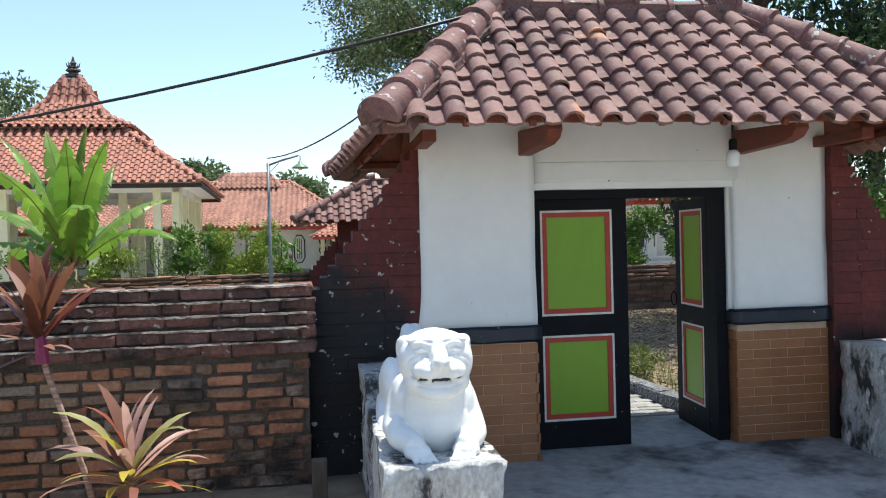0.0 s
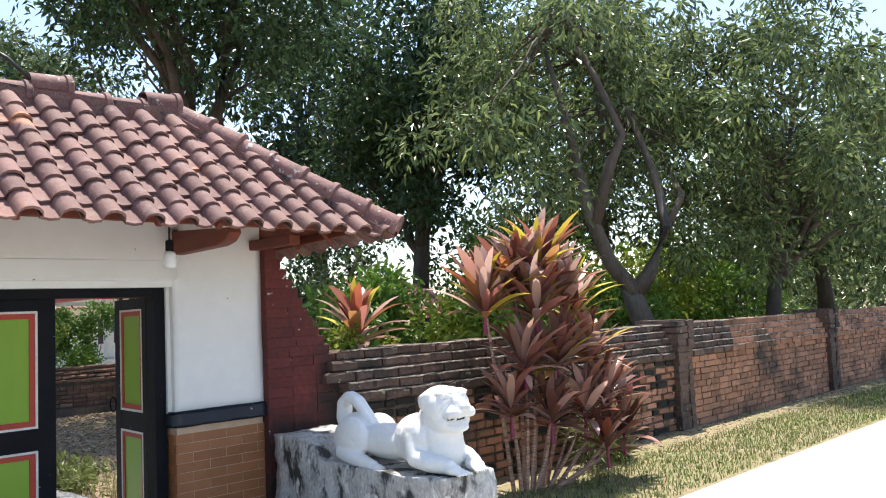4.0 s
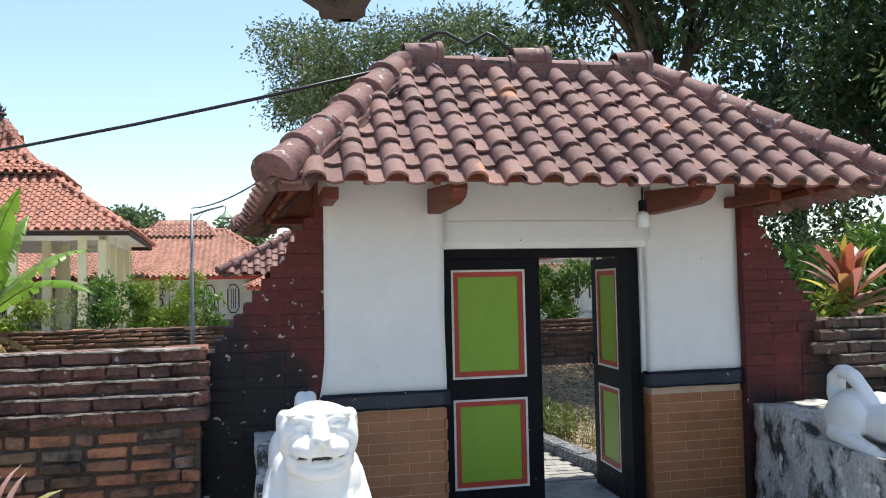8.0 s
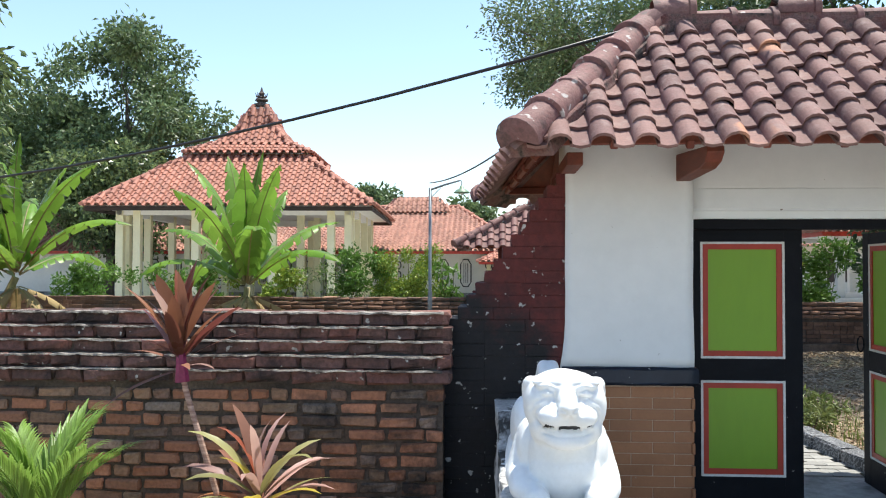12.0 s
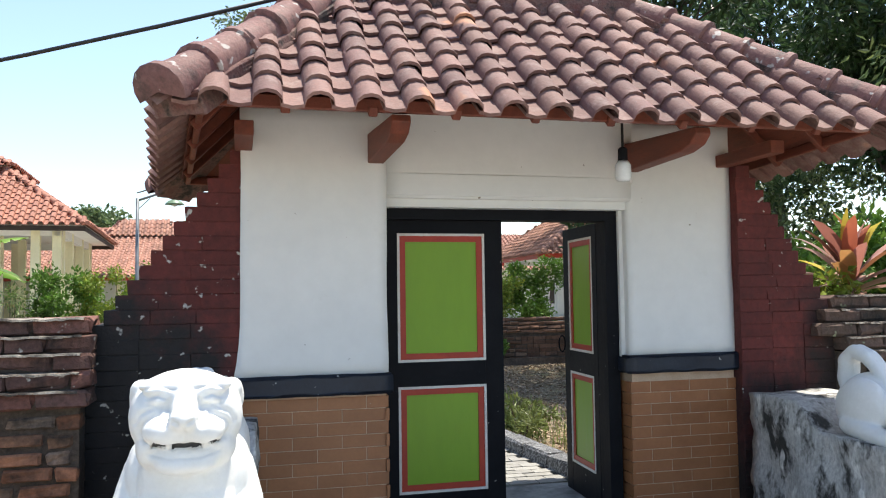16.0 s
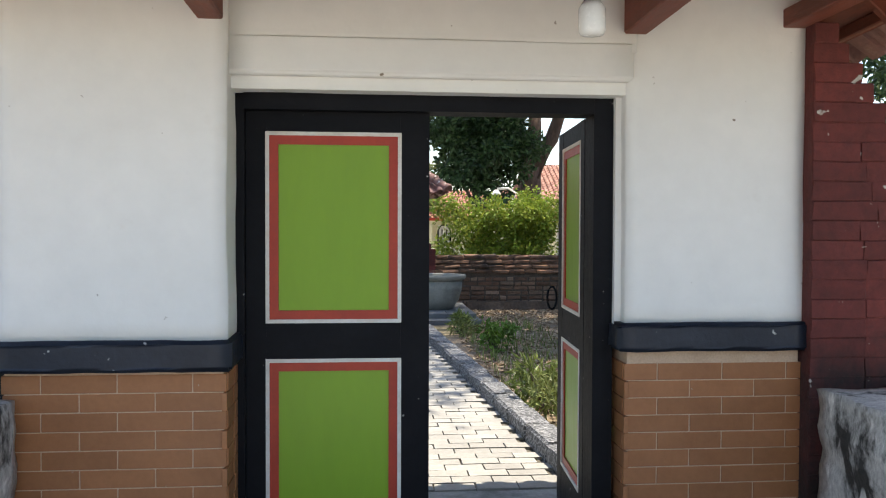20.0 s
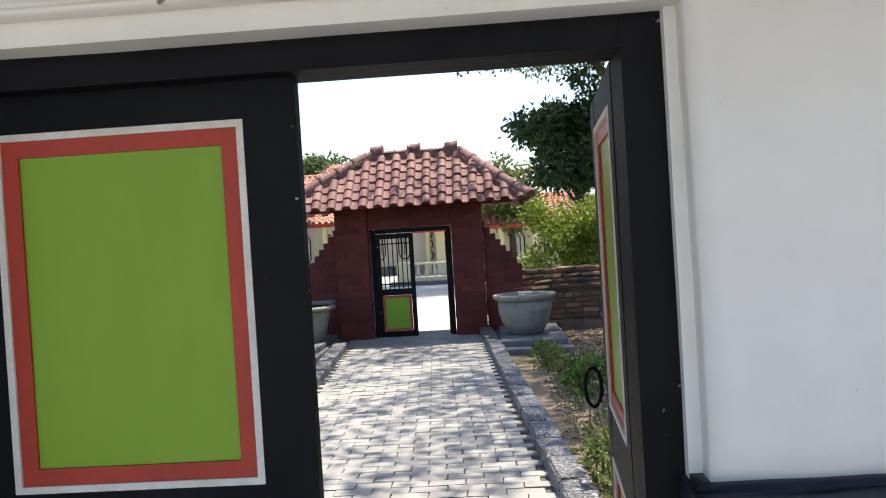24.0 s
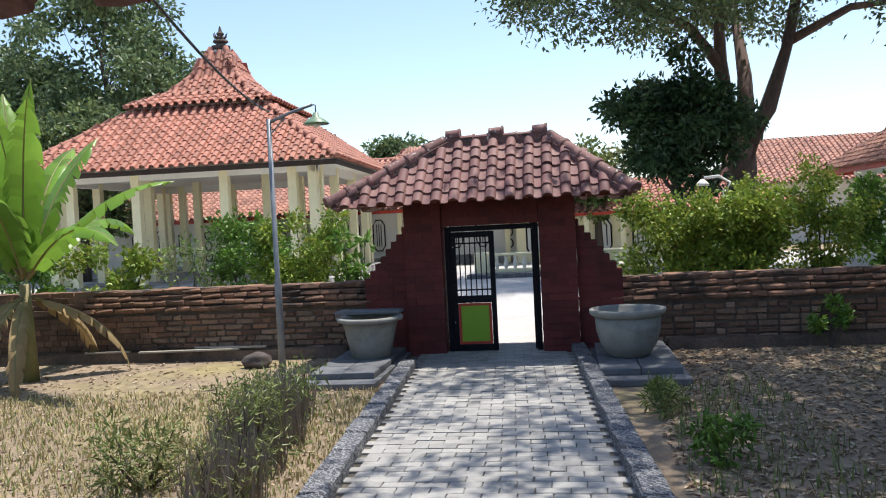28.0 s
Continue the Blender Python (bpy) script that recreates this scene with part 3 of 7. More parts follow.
def gate_roof(label, x0, x1, y0, y1, z0, rx0, rx1, ry, z1, w, expo, rise, m_tile, m_cap, cap_r, raised=True, zb=None, inset=0.0):
    """A small hipped roof with every tile, its caps, mortar and timbers."""
    root = tagged(empty("gate_roof", (x0 + x1) / 2, ry, z0), label, "roof")
    ox, oy = Vector(((x0 + x1) / 2, ry, z0)), None
    P = lambda x, y, z: Vector((x, y, z)) - ox
    zb = z0 if zb is None else zb
    c = [P(x0 + inset, y0, z0), P(x1, y0, z0), P(x1, y1, zb), P(x0, y1, zb)]
    r = [P(rx0, ry, z1), P(rx1, ry, z1)]
    ci = [v.lerp(r[0 if k in (0, 3) else 1], 0.085) for k, v in enumerate(c)]
    bm = bmesh.new()
    tops = [bm.verts.new(v) for v in ci + r]
    bots = [bm.verts.new(v - Vector((0, 0, 0.035))) for v in ci + r]
    fl = [(0, 1, 5, 4), (1, 2, 5), (2, 3, 4, 5), (3, 0, 4)]
    for f in fl:
        bm.faces.new([tops[i] for i in f])
        bm.faces.new([bots[i] for i in f[::-1]])
    for a, b in ((0, 1), (1, 2), (2, 3), (3, 0)):
        bm.faces.new((tops[b], tops[a], bots[a], bots[b]))
    part("soffit_boarding", bm, M_WOOD, root, "red-stained boarding under the tiles")
    geo = tile_geo(w, expo * 1.32, rise, 0.019)
    slopes = [(c[0], c[1], r[0], r[1]), (c[1], c[2], r[1], r[1]), (c[2], c[3], r[1], r[0]), (c[3], c[0], r[0], r[0])]
    for e0, e1, a, b in slopes:
        lay_tiles(root, slope_cells(e0, e1, a, b, (e1 - e0).length / round((e1 - e0).length / w), expo, 0.05), geo, m_tile)
    for k, e in enumerate(c):
        top = r[0] if k in (0, 3) else r[1]
        out = (e - top).normalized() * 0.06
        cap_line(root, top, e + out + Vector((0, 0, 0.03)), cap_r, 0.30, m_cap, "hip_tile", 0.035)
        hb = bar_between(top + Vector((0, 0, 0.045)), e + Vector((0, 0, 0.045)), cap_r * 2.3, 0.11)
        wavy(hb, 5, 0.02, 9)
        part("mortar_bed", hb, M_MORTARCAP, root, "rough maroon-washed mortar")
    n = 7 if raised else 5
    ln = (r[1] - r[0]).length / n
    me = cap_mesh("ridge_tile", m_cap, cap_r * 0.92, ln * 1.04)
    for i in range(n):
        ob = new("ridge_tile", me)
        ob.parent = root
        up = 0.115 if i in (0, n // 2, n - 1) else 0.03
        ob.matrix_local = Matrix.Translation(r[0] + Vector((ln * i, 0, up)))
    rb = bmesh.new()
    add_box(rb, r[0].x - 0.03, r[1].x + 0.03, -cap_r * 0.95, cap_r * 0.95, r[0].z - 0.1, r[0].z + 0.075)
    wavy(rb, 6, 0.015, 9)
    part("mortar_bed", rb, M_MORTARCAP, root)
    for a, b in ((0, 1), (1, 2), (2, 3), (3, 0)):
        part("eave_board", bar_between(c[a].lerp(r[0 if a in (0, 3) else 1], 0.13) - Vector((0, 0, 0.037)), c[b].lerp(r[0 if b in (0, 3) else 1], 0.13) - Vector((0, 0, 0.037)), 0.035, 0.06), M_WOOD, root)
    rr = random.Random(3)
    for side in (0, 2):
        e0, e1 = ci[side], ci[side + 1]
        for k in range(1, 9):
            f = k / 9
            e = e0.lerp(e1, f)
            t = Vector((min(max(e.x, r[0].x), r[1].x), 0, r[0].z))
            hh = (e.x - t.x)
            t2 = e.lerp(Vector((e.x, t.y, t.z)), max(0.1, 1 - abs(hh) / max(0.01, abs(c[0].x - r[0].x))))
            part("rafter", bar_between(e - Vector((0, 0, 0.036)), t2 - Vector((0, 0, 0.036)), 0.045, 0.06), M_WOOD, root)
    for side in (1, 3):
        e0, e1 = ci[side], ci[(side + 1) % 4]
        for k in range(1, 5):
            e = e0.lerp(e1, k / 5)
            t = r[1] if side == 1 else r[0]
            f = 1 - abs(e.y) / max(abs(e0.y), abs(e1.y))
            t2 = e.lerp(Vector((t.x, e.y, t.z)), max(0.15, f))
            part("rafter", bar_between(e - Vector((0, 0, 0.036)), t2 - Vector((0, 0, 0.036)), 0.045, 0.06), M_WOOD, root)
    return root


# ---- ground, road, forecourt, path ----
g = bmesh.new()
add_box(g, -2500, 2500, -2500, 2500, -0.5, 0.0)
tagged(link("ground", g, M_SOIL), kind="structure")
bm = bmesh.new()
add_box(bm, -2.0, 2.35, -3.2, 0.93, -0.1, 0.016)
tagged(link("pavement_forecourt", bm, M_CONC), kind="structure")
bm = bmesh.new()
add_box(bm, -40, 2.35, -9.5, -3.2, -0.1, 0.016)
add_box(bm, 2.35, 90, -5.0, -2.3, -0.1, 0.016)
tagged(link("road", bm, M_ROAD), kind="structure")
bm = bmesh.new()
add_box(bm, 2.354, 60, -2.298, -0.45, -0.1, 0.012)
add_box(bm, 18.9, 60, -0.44, 14, -0.1, 0.012)
tagged(link("verge", bm, M_VERGE), kind="structure")
bm = bmesh.new()
add_box(bm, -30, 30, 11.9, 34, -0.1, 0.02)
tagged(link("pavement_inner_court", bm, M_ROAD), kind="structure")


def path_mid(y):
    return -0.08 - 0.0685 * y


path_floor = tagged(link("pavement_path", boxes((-1.12, 1.12, 0.93, 11.95, -0.1, 0.008)), M_SAND), kind="structure")
path_floor.matrix_world = Matrix(((1, -0.0685, 0, -0.08), (0, 1, 0, 0), (0, 0, 1, 0), (0, 0, 0, 1)))
for v in path_floor.data.vertices:
    v.co = path_floor.matrix_world @ v.co
path_floor.matrix_world = Matrix.Identity(4)
pv = brick_set("paving_block", M_PAVER, 0.230, 0.112, 0.05, 4, 0.003, 0.006)
PVW, PVH = 0.237, 0.119
rest = []
row = 0
y = 0.93 + PVH / 2
while y < 11.9:
    off = 0.0 if row % 2 else PVW / 2
    for k in range(-6, 7):
        x = k * PVW + off
        if abs(x) < 1.04:
            z = 0.002 + rng.uniform(-0.003, 0.003)
            if 3.4 < y < 6.3:
                piece("paving_block", pv[rng.randrange(4)], path_floor, (path_mid(y) + x, y, z), rng.uniform(-0.012, 0.012))
            else:
                rest.append(rough_box(path_mid(y) + x - 0.114, path_mid(y) + x + 0.114, y - 0.056, y + 0.056, -0.02, z + 0.024, 0.002))
    y += PVH
    row += 1
m_pr = mat("grey_paving_block_far", (0.31, 0.30, 0.275), (0.25, 0.242, 0.225), 3, 0.85, 0.3, 60, rnd=0.13, fine=0.15, island=True)
tagged(put_mesh("paving_blocks", solid(rest), m_pr, path_floor), kind="stuff")
kb = brick_set("kerb_stone", M_KERB, 0.19, 0.50, 0.2, 4, 0.008, 0.015)
for side in (-1, 1):
    kerb = tagged(empty("kerb", path_mid(6) + side * 1.1, 6, 0), "dark andesite kerb along the block path", "kerb", kind="structure")
    y = 1.2
    while y < (10.1 if side < 0 else 11.0):
        piece("kerb_stone", kb[rng.randrange(4)], kerb, (path_mid(y) - path_mid(6), y - 6, 0.03 + rng.uniform(-0.006, 0.006)), 0.0685)
        y += 0.51

# ---- gate one: plastered pillars, lintel, dado ----
def pillar(name, xa, xb, inner, yf=-0.25, dz=0.0):
    bm = bmesh.new()
    add_box(bm, xa, xb, yf, 0.32, 0.99 + dz, 2.62)
    bmesh.ops.subdivide_edges(bm, edges=bm.edges[:], cuts=14, use_grid_fill=True)
    for v in bm.verts:
        fl = 0.045 * math.exp(-max(0, v.co.z - 1.0 - dz) / 0.16)
        outer = xa if inner == xb else xb
        if abs(v.co.x - outer) < 0.1:
            v.co.x += fl * (-1 if outer == xa else 1)
        if abs(v.co.x - inner) < 0.01 and v.co.y > -0.05:
            v.co.x += 0.03 * (v.co.y + 0.05) * (-1 if inner == xb else 1)
        n3 = noise.noise_vector(v.co * 2.6) * 0.007 + noise.noise_vector(v.co * 9) * 0.002
        v.co += Vector((n3.x, n3.y, 0))
    ob = tagged(link(name, bm, M_PLASTER, smooth=True), kind="structure")
    core = tagged(link(name + "_base", boxes((xa + 0.012, xb - 0.012, yf + 0.0045, 0.3, 0, 0.985)), M_GROUT), kind="structure")
    band = bmesh.new()
    add_box(band, xa - 0.04, xb + 0.025, yf - 0.045, 0.3, 0.905 + dz, 1.025 + dz)
    bmesh.ops.subdivide_edges(band, edges=band.edges[:], cuts=9, use_grid_fill=True)
    for v in band.verts:
        v.co += noise.noise_vector(v.co * 8) * 0.005
    bmesh.ops.bevel(band, geom=[e for e in band.edges if e.calc_face_angle(0) > 1.0], offset=0.012, segments=2, affect="EDGES")
    tagged(link("trim_band", band, M_NAVY, smooth=True), kind="structure")
    # facing tiles
    tl = brick_set("facing_tile", M_TILE_DADO, 0.2825, 0.02, 0.0705, 2, 0.0006, 0.002)
    z, k = 0.036, 0
    while z < 0.9 + dz * 0.6:
        x = xa + 0.004 + (-0.1435 if k % 2 else 0.0)
        while x < xb:
            a, b = max(x, xa), min(x + 0.283, xb)
            if b - a > 0.03:
                piece("facing_tile", tl[k % 2], core, ((a + b) / 2, yf + 0.012, z), scale=((b - a) / 0.283, 1, 1))
            x += 0.287
        xe = inner + (0.006 if inner == xb else -0.006)
        for q, yc in enumerate((yf + 0.06, yf + 0.23)):
            piece("facing_tile", tl[q], core, (xe - (0.012 if inner == xb else -0.012), yc + (0.03 if k % 2 else 0), z), math.pi / 2, (0.52, 1, 1))
        z += 0.0745
        k += 1


pillar("wall_gate_west", -1.675, -0.825, -0.825)
pillar("wall_gate_east", 0.815, 1.60, 0.815, -0.125, 0.042)
bm = bmesh.new()
add_box(bm, -0.85, 0.83, -0.185, 0.31, 2.082, 2.244)
wavy(bm, 8, 0.003, 2.5)
bmesh.ops.bevel(bm, geom=[e for e in bm.edges if e.calc_face_angle(0) > 1.0], offset=0.012, segments=3, affect="EDGES")
tagged(link("wall_gate_lintel", bm, M_PLASTER, smooth=True), kind="structure")
bm = bmesh.new()
add_box(bm, -0.86, 0.84, -0.180, 0.30, 2.20, 2.66)
wavy(bm, 8, 0.003, 2.2)
tagged(link("wall_gate_top", bm, M_PLASTER, smooth=True), kind="structure")
tagged(link("wall_gate_reveal", wavy(boxes((-0.87, 0.835, -0.12, 0.30, 2.03, 2.09)), 6, 0.004), M_PLASTER), kind="structure")

tagged(link("wall_gate_jamb", wavy(boxes((0.788, 0.84, -0.06, 0.30, 0.95, 2.06)), 6, 0.003), M_PLASTER), kind="structure")

# ---- gate one: door ----
door = tagged(empty("door_1", -0.025, 0.05, 0), "black double door frame with green panels, one leaf open", "door", kind="structure")
dx, dy = 0.025, -0.05


def frame_bar(name, x0, x1, z0, z1, y0, y1):
    bm = bmesh.new()
    add_box(bm, x0 + dx, x1 + dx, y0 + dy, y1 + dy, z0, z1)
    wavy(bm, 5, 0.003, 6)
    return part(name, bm, M_BLACK, door)


frame_bar("jamb", -0.87, -0.792, 0.016, 2.05, -0.01, 0.11)
frame_bar("jamb", 0.702, 0.79, 0.016, 2.034, -0.03, 0.118)
frame_bar("head", -0.792, 0.702, 1.962, 2.034, -0.03, 0.11)


def rect_strip(x0, x1, z0, z1, w, y0, y1):
    return boxes((x0, x1, y0, y1, z1 - w, z1), (x0, x1, y0, y1, z0, z0 + w), (x0, x0 + w, y0, y1, z0 + w, z1 - w), (x1 - w, x1, y0, y1, z0 + w, z1 - w))


def door_leaf(width, panels, bars=None):
    """A framed leaf from x = 0 at its hinge to width, front face at y = 0."""
    leaf = empty("door_leaf", 0, 0, 0)
    T = 0.042
    xs0, xs1 = 0.085, width - 0.125
    H = 1.962
    part("stile", wavy(boxes((0, xs0, 0, T, 0.02, H)), 4, 0.0015, 5), M_BLACK, leaf)
    part("stile", wavy(boxes((xs1, width, 0, T, 0.02, H)), 4, 0.0015, 5), M_BLACK, leaf)
    edges = [0.02] + [v for p in panels for v in p] + [H]
    for a, b in zip(edges[0::2], edges[1::2]):
        part("rail", wavy(boxes((xs0, xs1, 0.001, T - 0.001, a, b)), 4, 0.0015, 5), M_BLACK, leaf)
    for a, b in panels:
        part("white_line", rect_strip(xs0 - 0.004, xs1 + 0.004, a - 0.004, b + 0.004, 0.016, -0.003, 0.012), M_LINE, leaf)
        part("red_border", rect_strip(xs0 + 0.012, xs1 - 0.012, a + 0.012, b - 0.012, 0.038, 0.004, 0.02), M_RED, leaf)
        part("panel", wavy(boxes((xs0 + 0.03, xs1 - 0.03, 0.011, 0.03, a + 0.03, b - 0.03)), 5, 0.0015, 4), M_GREEN, leaf)
    return leaf


PANELS = ((0.237, 0.898), (1.06, 1.872))
leafL = door_leaf(0.782, PANELS)
leafL.parent = door
leafL.location = (-0.79 + dx, 0.03 + dy, 0)
leafR = door_leaf(0.675, PANELS)
leafR.parent = door
leafR.matrix_local = Matrix(((0.06, 0.9982, 0, 0.70 + dx), (0.9982, -0.06, 0, 0.12 + dy), (0, 0, 1, 0), (0, 0, 0, 1)))
ring = tube([(0.0 + 0.05 * math.cos(a) * 0.5 - 0.03, 0, 0.06 * math.sin(a)) for a in [2 * math.pi * i / 16 for i in range(17)]], 0.006, 6)
ro = part("pull_ring", ring, M_BLACK, door, "black iron ring pull")
ro.location = (0.724 + dx, 0.735 + dy, 1.10)

# ---- gate one: timbers, roof, lamp, cable ----
for bx in (-0.885, 0.835):
    bm = bmesh.new()
    a = [(-0.05, -0.17, 2.275), (-0.05, -0.86, 2.285), (-0.05, -0.98, 2.31), (-0.05, -1.04, 2.36), (-0.05, -1.03, 2.40), (-0.05, -0.17, 2.46)]
    v0 = [bm.verts.new((p[0] + bx, p[1], p[2])) for p in a]
    v1 = [bm.verts.new((p[0] + 0.1 + bx, p[1], p[2])) for p in a]
    bm.faces.new(v0[::-1])
    bm.faces.new(v1)
    for i in range(6):
        bm.faces.new((v0[i], v0[(i + 1) % 6], v1[(i + 1) % 6], v1[i]))
    bmesh.ops.bevel(bm, geom=bm.edges[:], offset=0.006, segments=1, affect="EDGES")
    tagged(link("roof_bracket", bm, M_WOOD), "red-stained timber bracket under the gate eave", "beam", "gate brackets")
for bx in (-1.66, 1.55):
    tagged(link("roof_bracket", boxes((bx - 0.05, bx + 0.05, -0.72, 0.8, 2.33, 2.41), bevel=0.006), M_WOOD), "red-stained timber bracket under the gate eave", "beam", "gate brackets")
gate_roof("hipped roof of dusty maroon clay tiles over the gate", -2.2, 2.12, -1.17, 1.36, 2.375, -1.04, 0.95, 0.05, 3.39, 0.24, 0.193, 0.074, M_ROOF1, M_CAP1, 0.124, True, 2.27, 0.22)
lamp = tagged(empty("eave_lamp", 0.5, -0.72, 2.19), "white bulb lamp hanging under the gate eave", "lamp")
part("bulb", lathe([(0.012, -0.06), (0.04, -0.055), (0.047, -0.04), (0.047, 0.035), (0.03, 0.06)], 20), M_BULB, lamp, "", True)
part("socket", lathe([(0.026, 0.06), (0.028, 0.065), (0.028, 0.13), (0.018, 0.14)], 16), M_BLACK, lamp, "black lamp socket")
part("stem", lathe([(0.008, 0.14), (0.008, 0.53)], 8), M_CABLE, lamp)


def hang(name, label, a, b, sag, r, loops=24):
    a, b = Vector(a), Vector(b)
    pts = [a.lerp(b, i / loops) - Vector((0, 0, sag * 4 * (i / loops) * (1 - i / loops))) for i in range(loops + 1)]
    return tagged(link(name, tube(pts, r, 6), M_CABLE, smooth=True), label, "cable")


hang("cable", "black electric cable sagging from the gate roof", (-1.28, -0.25, 3.30), (-22.0, 9.0, 4.15), 1.1, 0.013)
hang("cable", "black electric cable running to the lamp post", (-0.98, 0.12, 3.56), (-3.36, 9.6, 3.3), 0.28, 0.011)
wire = [(-0.92 + 0.1 * i + 0.03 * math.sin(i * 2.1), -0.02 - 0.075 * i + 0.05 * math.sin(i * 1.3), 3.6 - 0.03 * i + 0.11 * abs(math.sin(i * 1.05))) for i in range(7)]
tagged(link("cable", tube(wire, 0.014, 6), M_CABLE, smooth=True), "loose black cable end lying on the roof tiles", "cable")

# ---- gate one: stepped wings and boundary walls ----
def wing(name, sx, x_in, x_at, courses, ch, y0, y1, m_main):
    core_pts = []
    w = tagged(empty(name, x_in, (y0 + y1) / 2, 0), kind="structure")
    main = brick_set("brick", m_main, 0.25, y1 - y0, ch - 0.001, 5, 0.003, 0.004)
    rr = random.Random(11)
    for k in range(courses):
        z = (k + 0.5) * ch
        xe = x_at(z)
        span = abs(xe - x_in)
        n = max(1, int(round(span / 0.25)))
        ln = span / n
        core_pts.append(rough_box(min(x_in, xe) + (0.02 if sx < 0 else 0), max(x_in, xe) - (0.02 if sx > 0 else 0), y0 + 0.006, y1 - 0.006, k * ch, (k + 1) * ch, 0.0))
        for i in range(n):
            cx = x_in + sx * (i + 0.5) * ln + (sx * 0.0)
            piece("brick", main[rr.randrange(5)], w, (cx - x_in, rr.uniform(-0.004, 0.004), z), 0, ((ln - 0.001) / 0.25, 1, 1))
    put_mesh("core", solid(core_pts), m_main, w).location = (-x_in, -(y0 + y1) / 2, 0)
    return w


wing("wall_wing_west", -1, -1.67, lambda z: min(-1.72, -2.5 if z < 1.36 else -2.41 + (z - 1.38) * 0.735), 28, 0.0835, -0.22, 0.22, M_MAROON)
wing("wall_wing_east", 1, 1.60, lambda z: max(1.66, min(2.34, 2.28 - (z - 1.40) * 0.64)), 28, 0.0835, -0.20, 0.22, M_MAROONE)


def strip(x0, x1, y0, y1, z, t, r):
    """A long crumbling mortar ledge, broken and uneven along its lip."""
    n = int((x1 - x0) / (0.035 if x1 - x0 < 30 else 0.06))
    pts, fs = [], []
    for i in range(n + 1):
        x = x0 + (x1 - x0) * i / n
        bite = 0.03 * max(0.0, noise.noise(Vector((x * 5.0, z * 9, 1.5)))) + 0.012 * max(0.0, noise.noise(Vector((x * 17.0, z * 9, 7.5))))
        j, k = bite + r.uniform(-0.007, 0.007), 0.008 * noise.noise(Vector((x * 3.1, z * 5, 2))) + r.uniform(-0.004, 0.004)
        h = t * (0.55 + 0.75 * abs(noise.noise(Vector((x * 7.0, z * 3, 4)))))
        pts += [(x, y0 + j, z - h / 2 + k), (x, y0 + j + 0.004, z + h / 2 + k), (x, y1, z + h / 2), (x, y1, z - h / 2)]
        if i:
            o = i * 4
            fs += [(o - 4 + q, o + q, o + (q + 1) % 4, o - 4 + (q + 1) % 4) for q in range(4)]
    return pts, fs


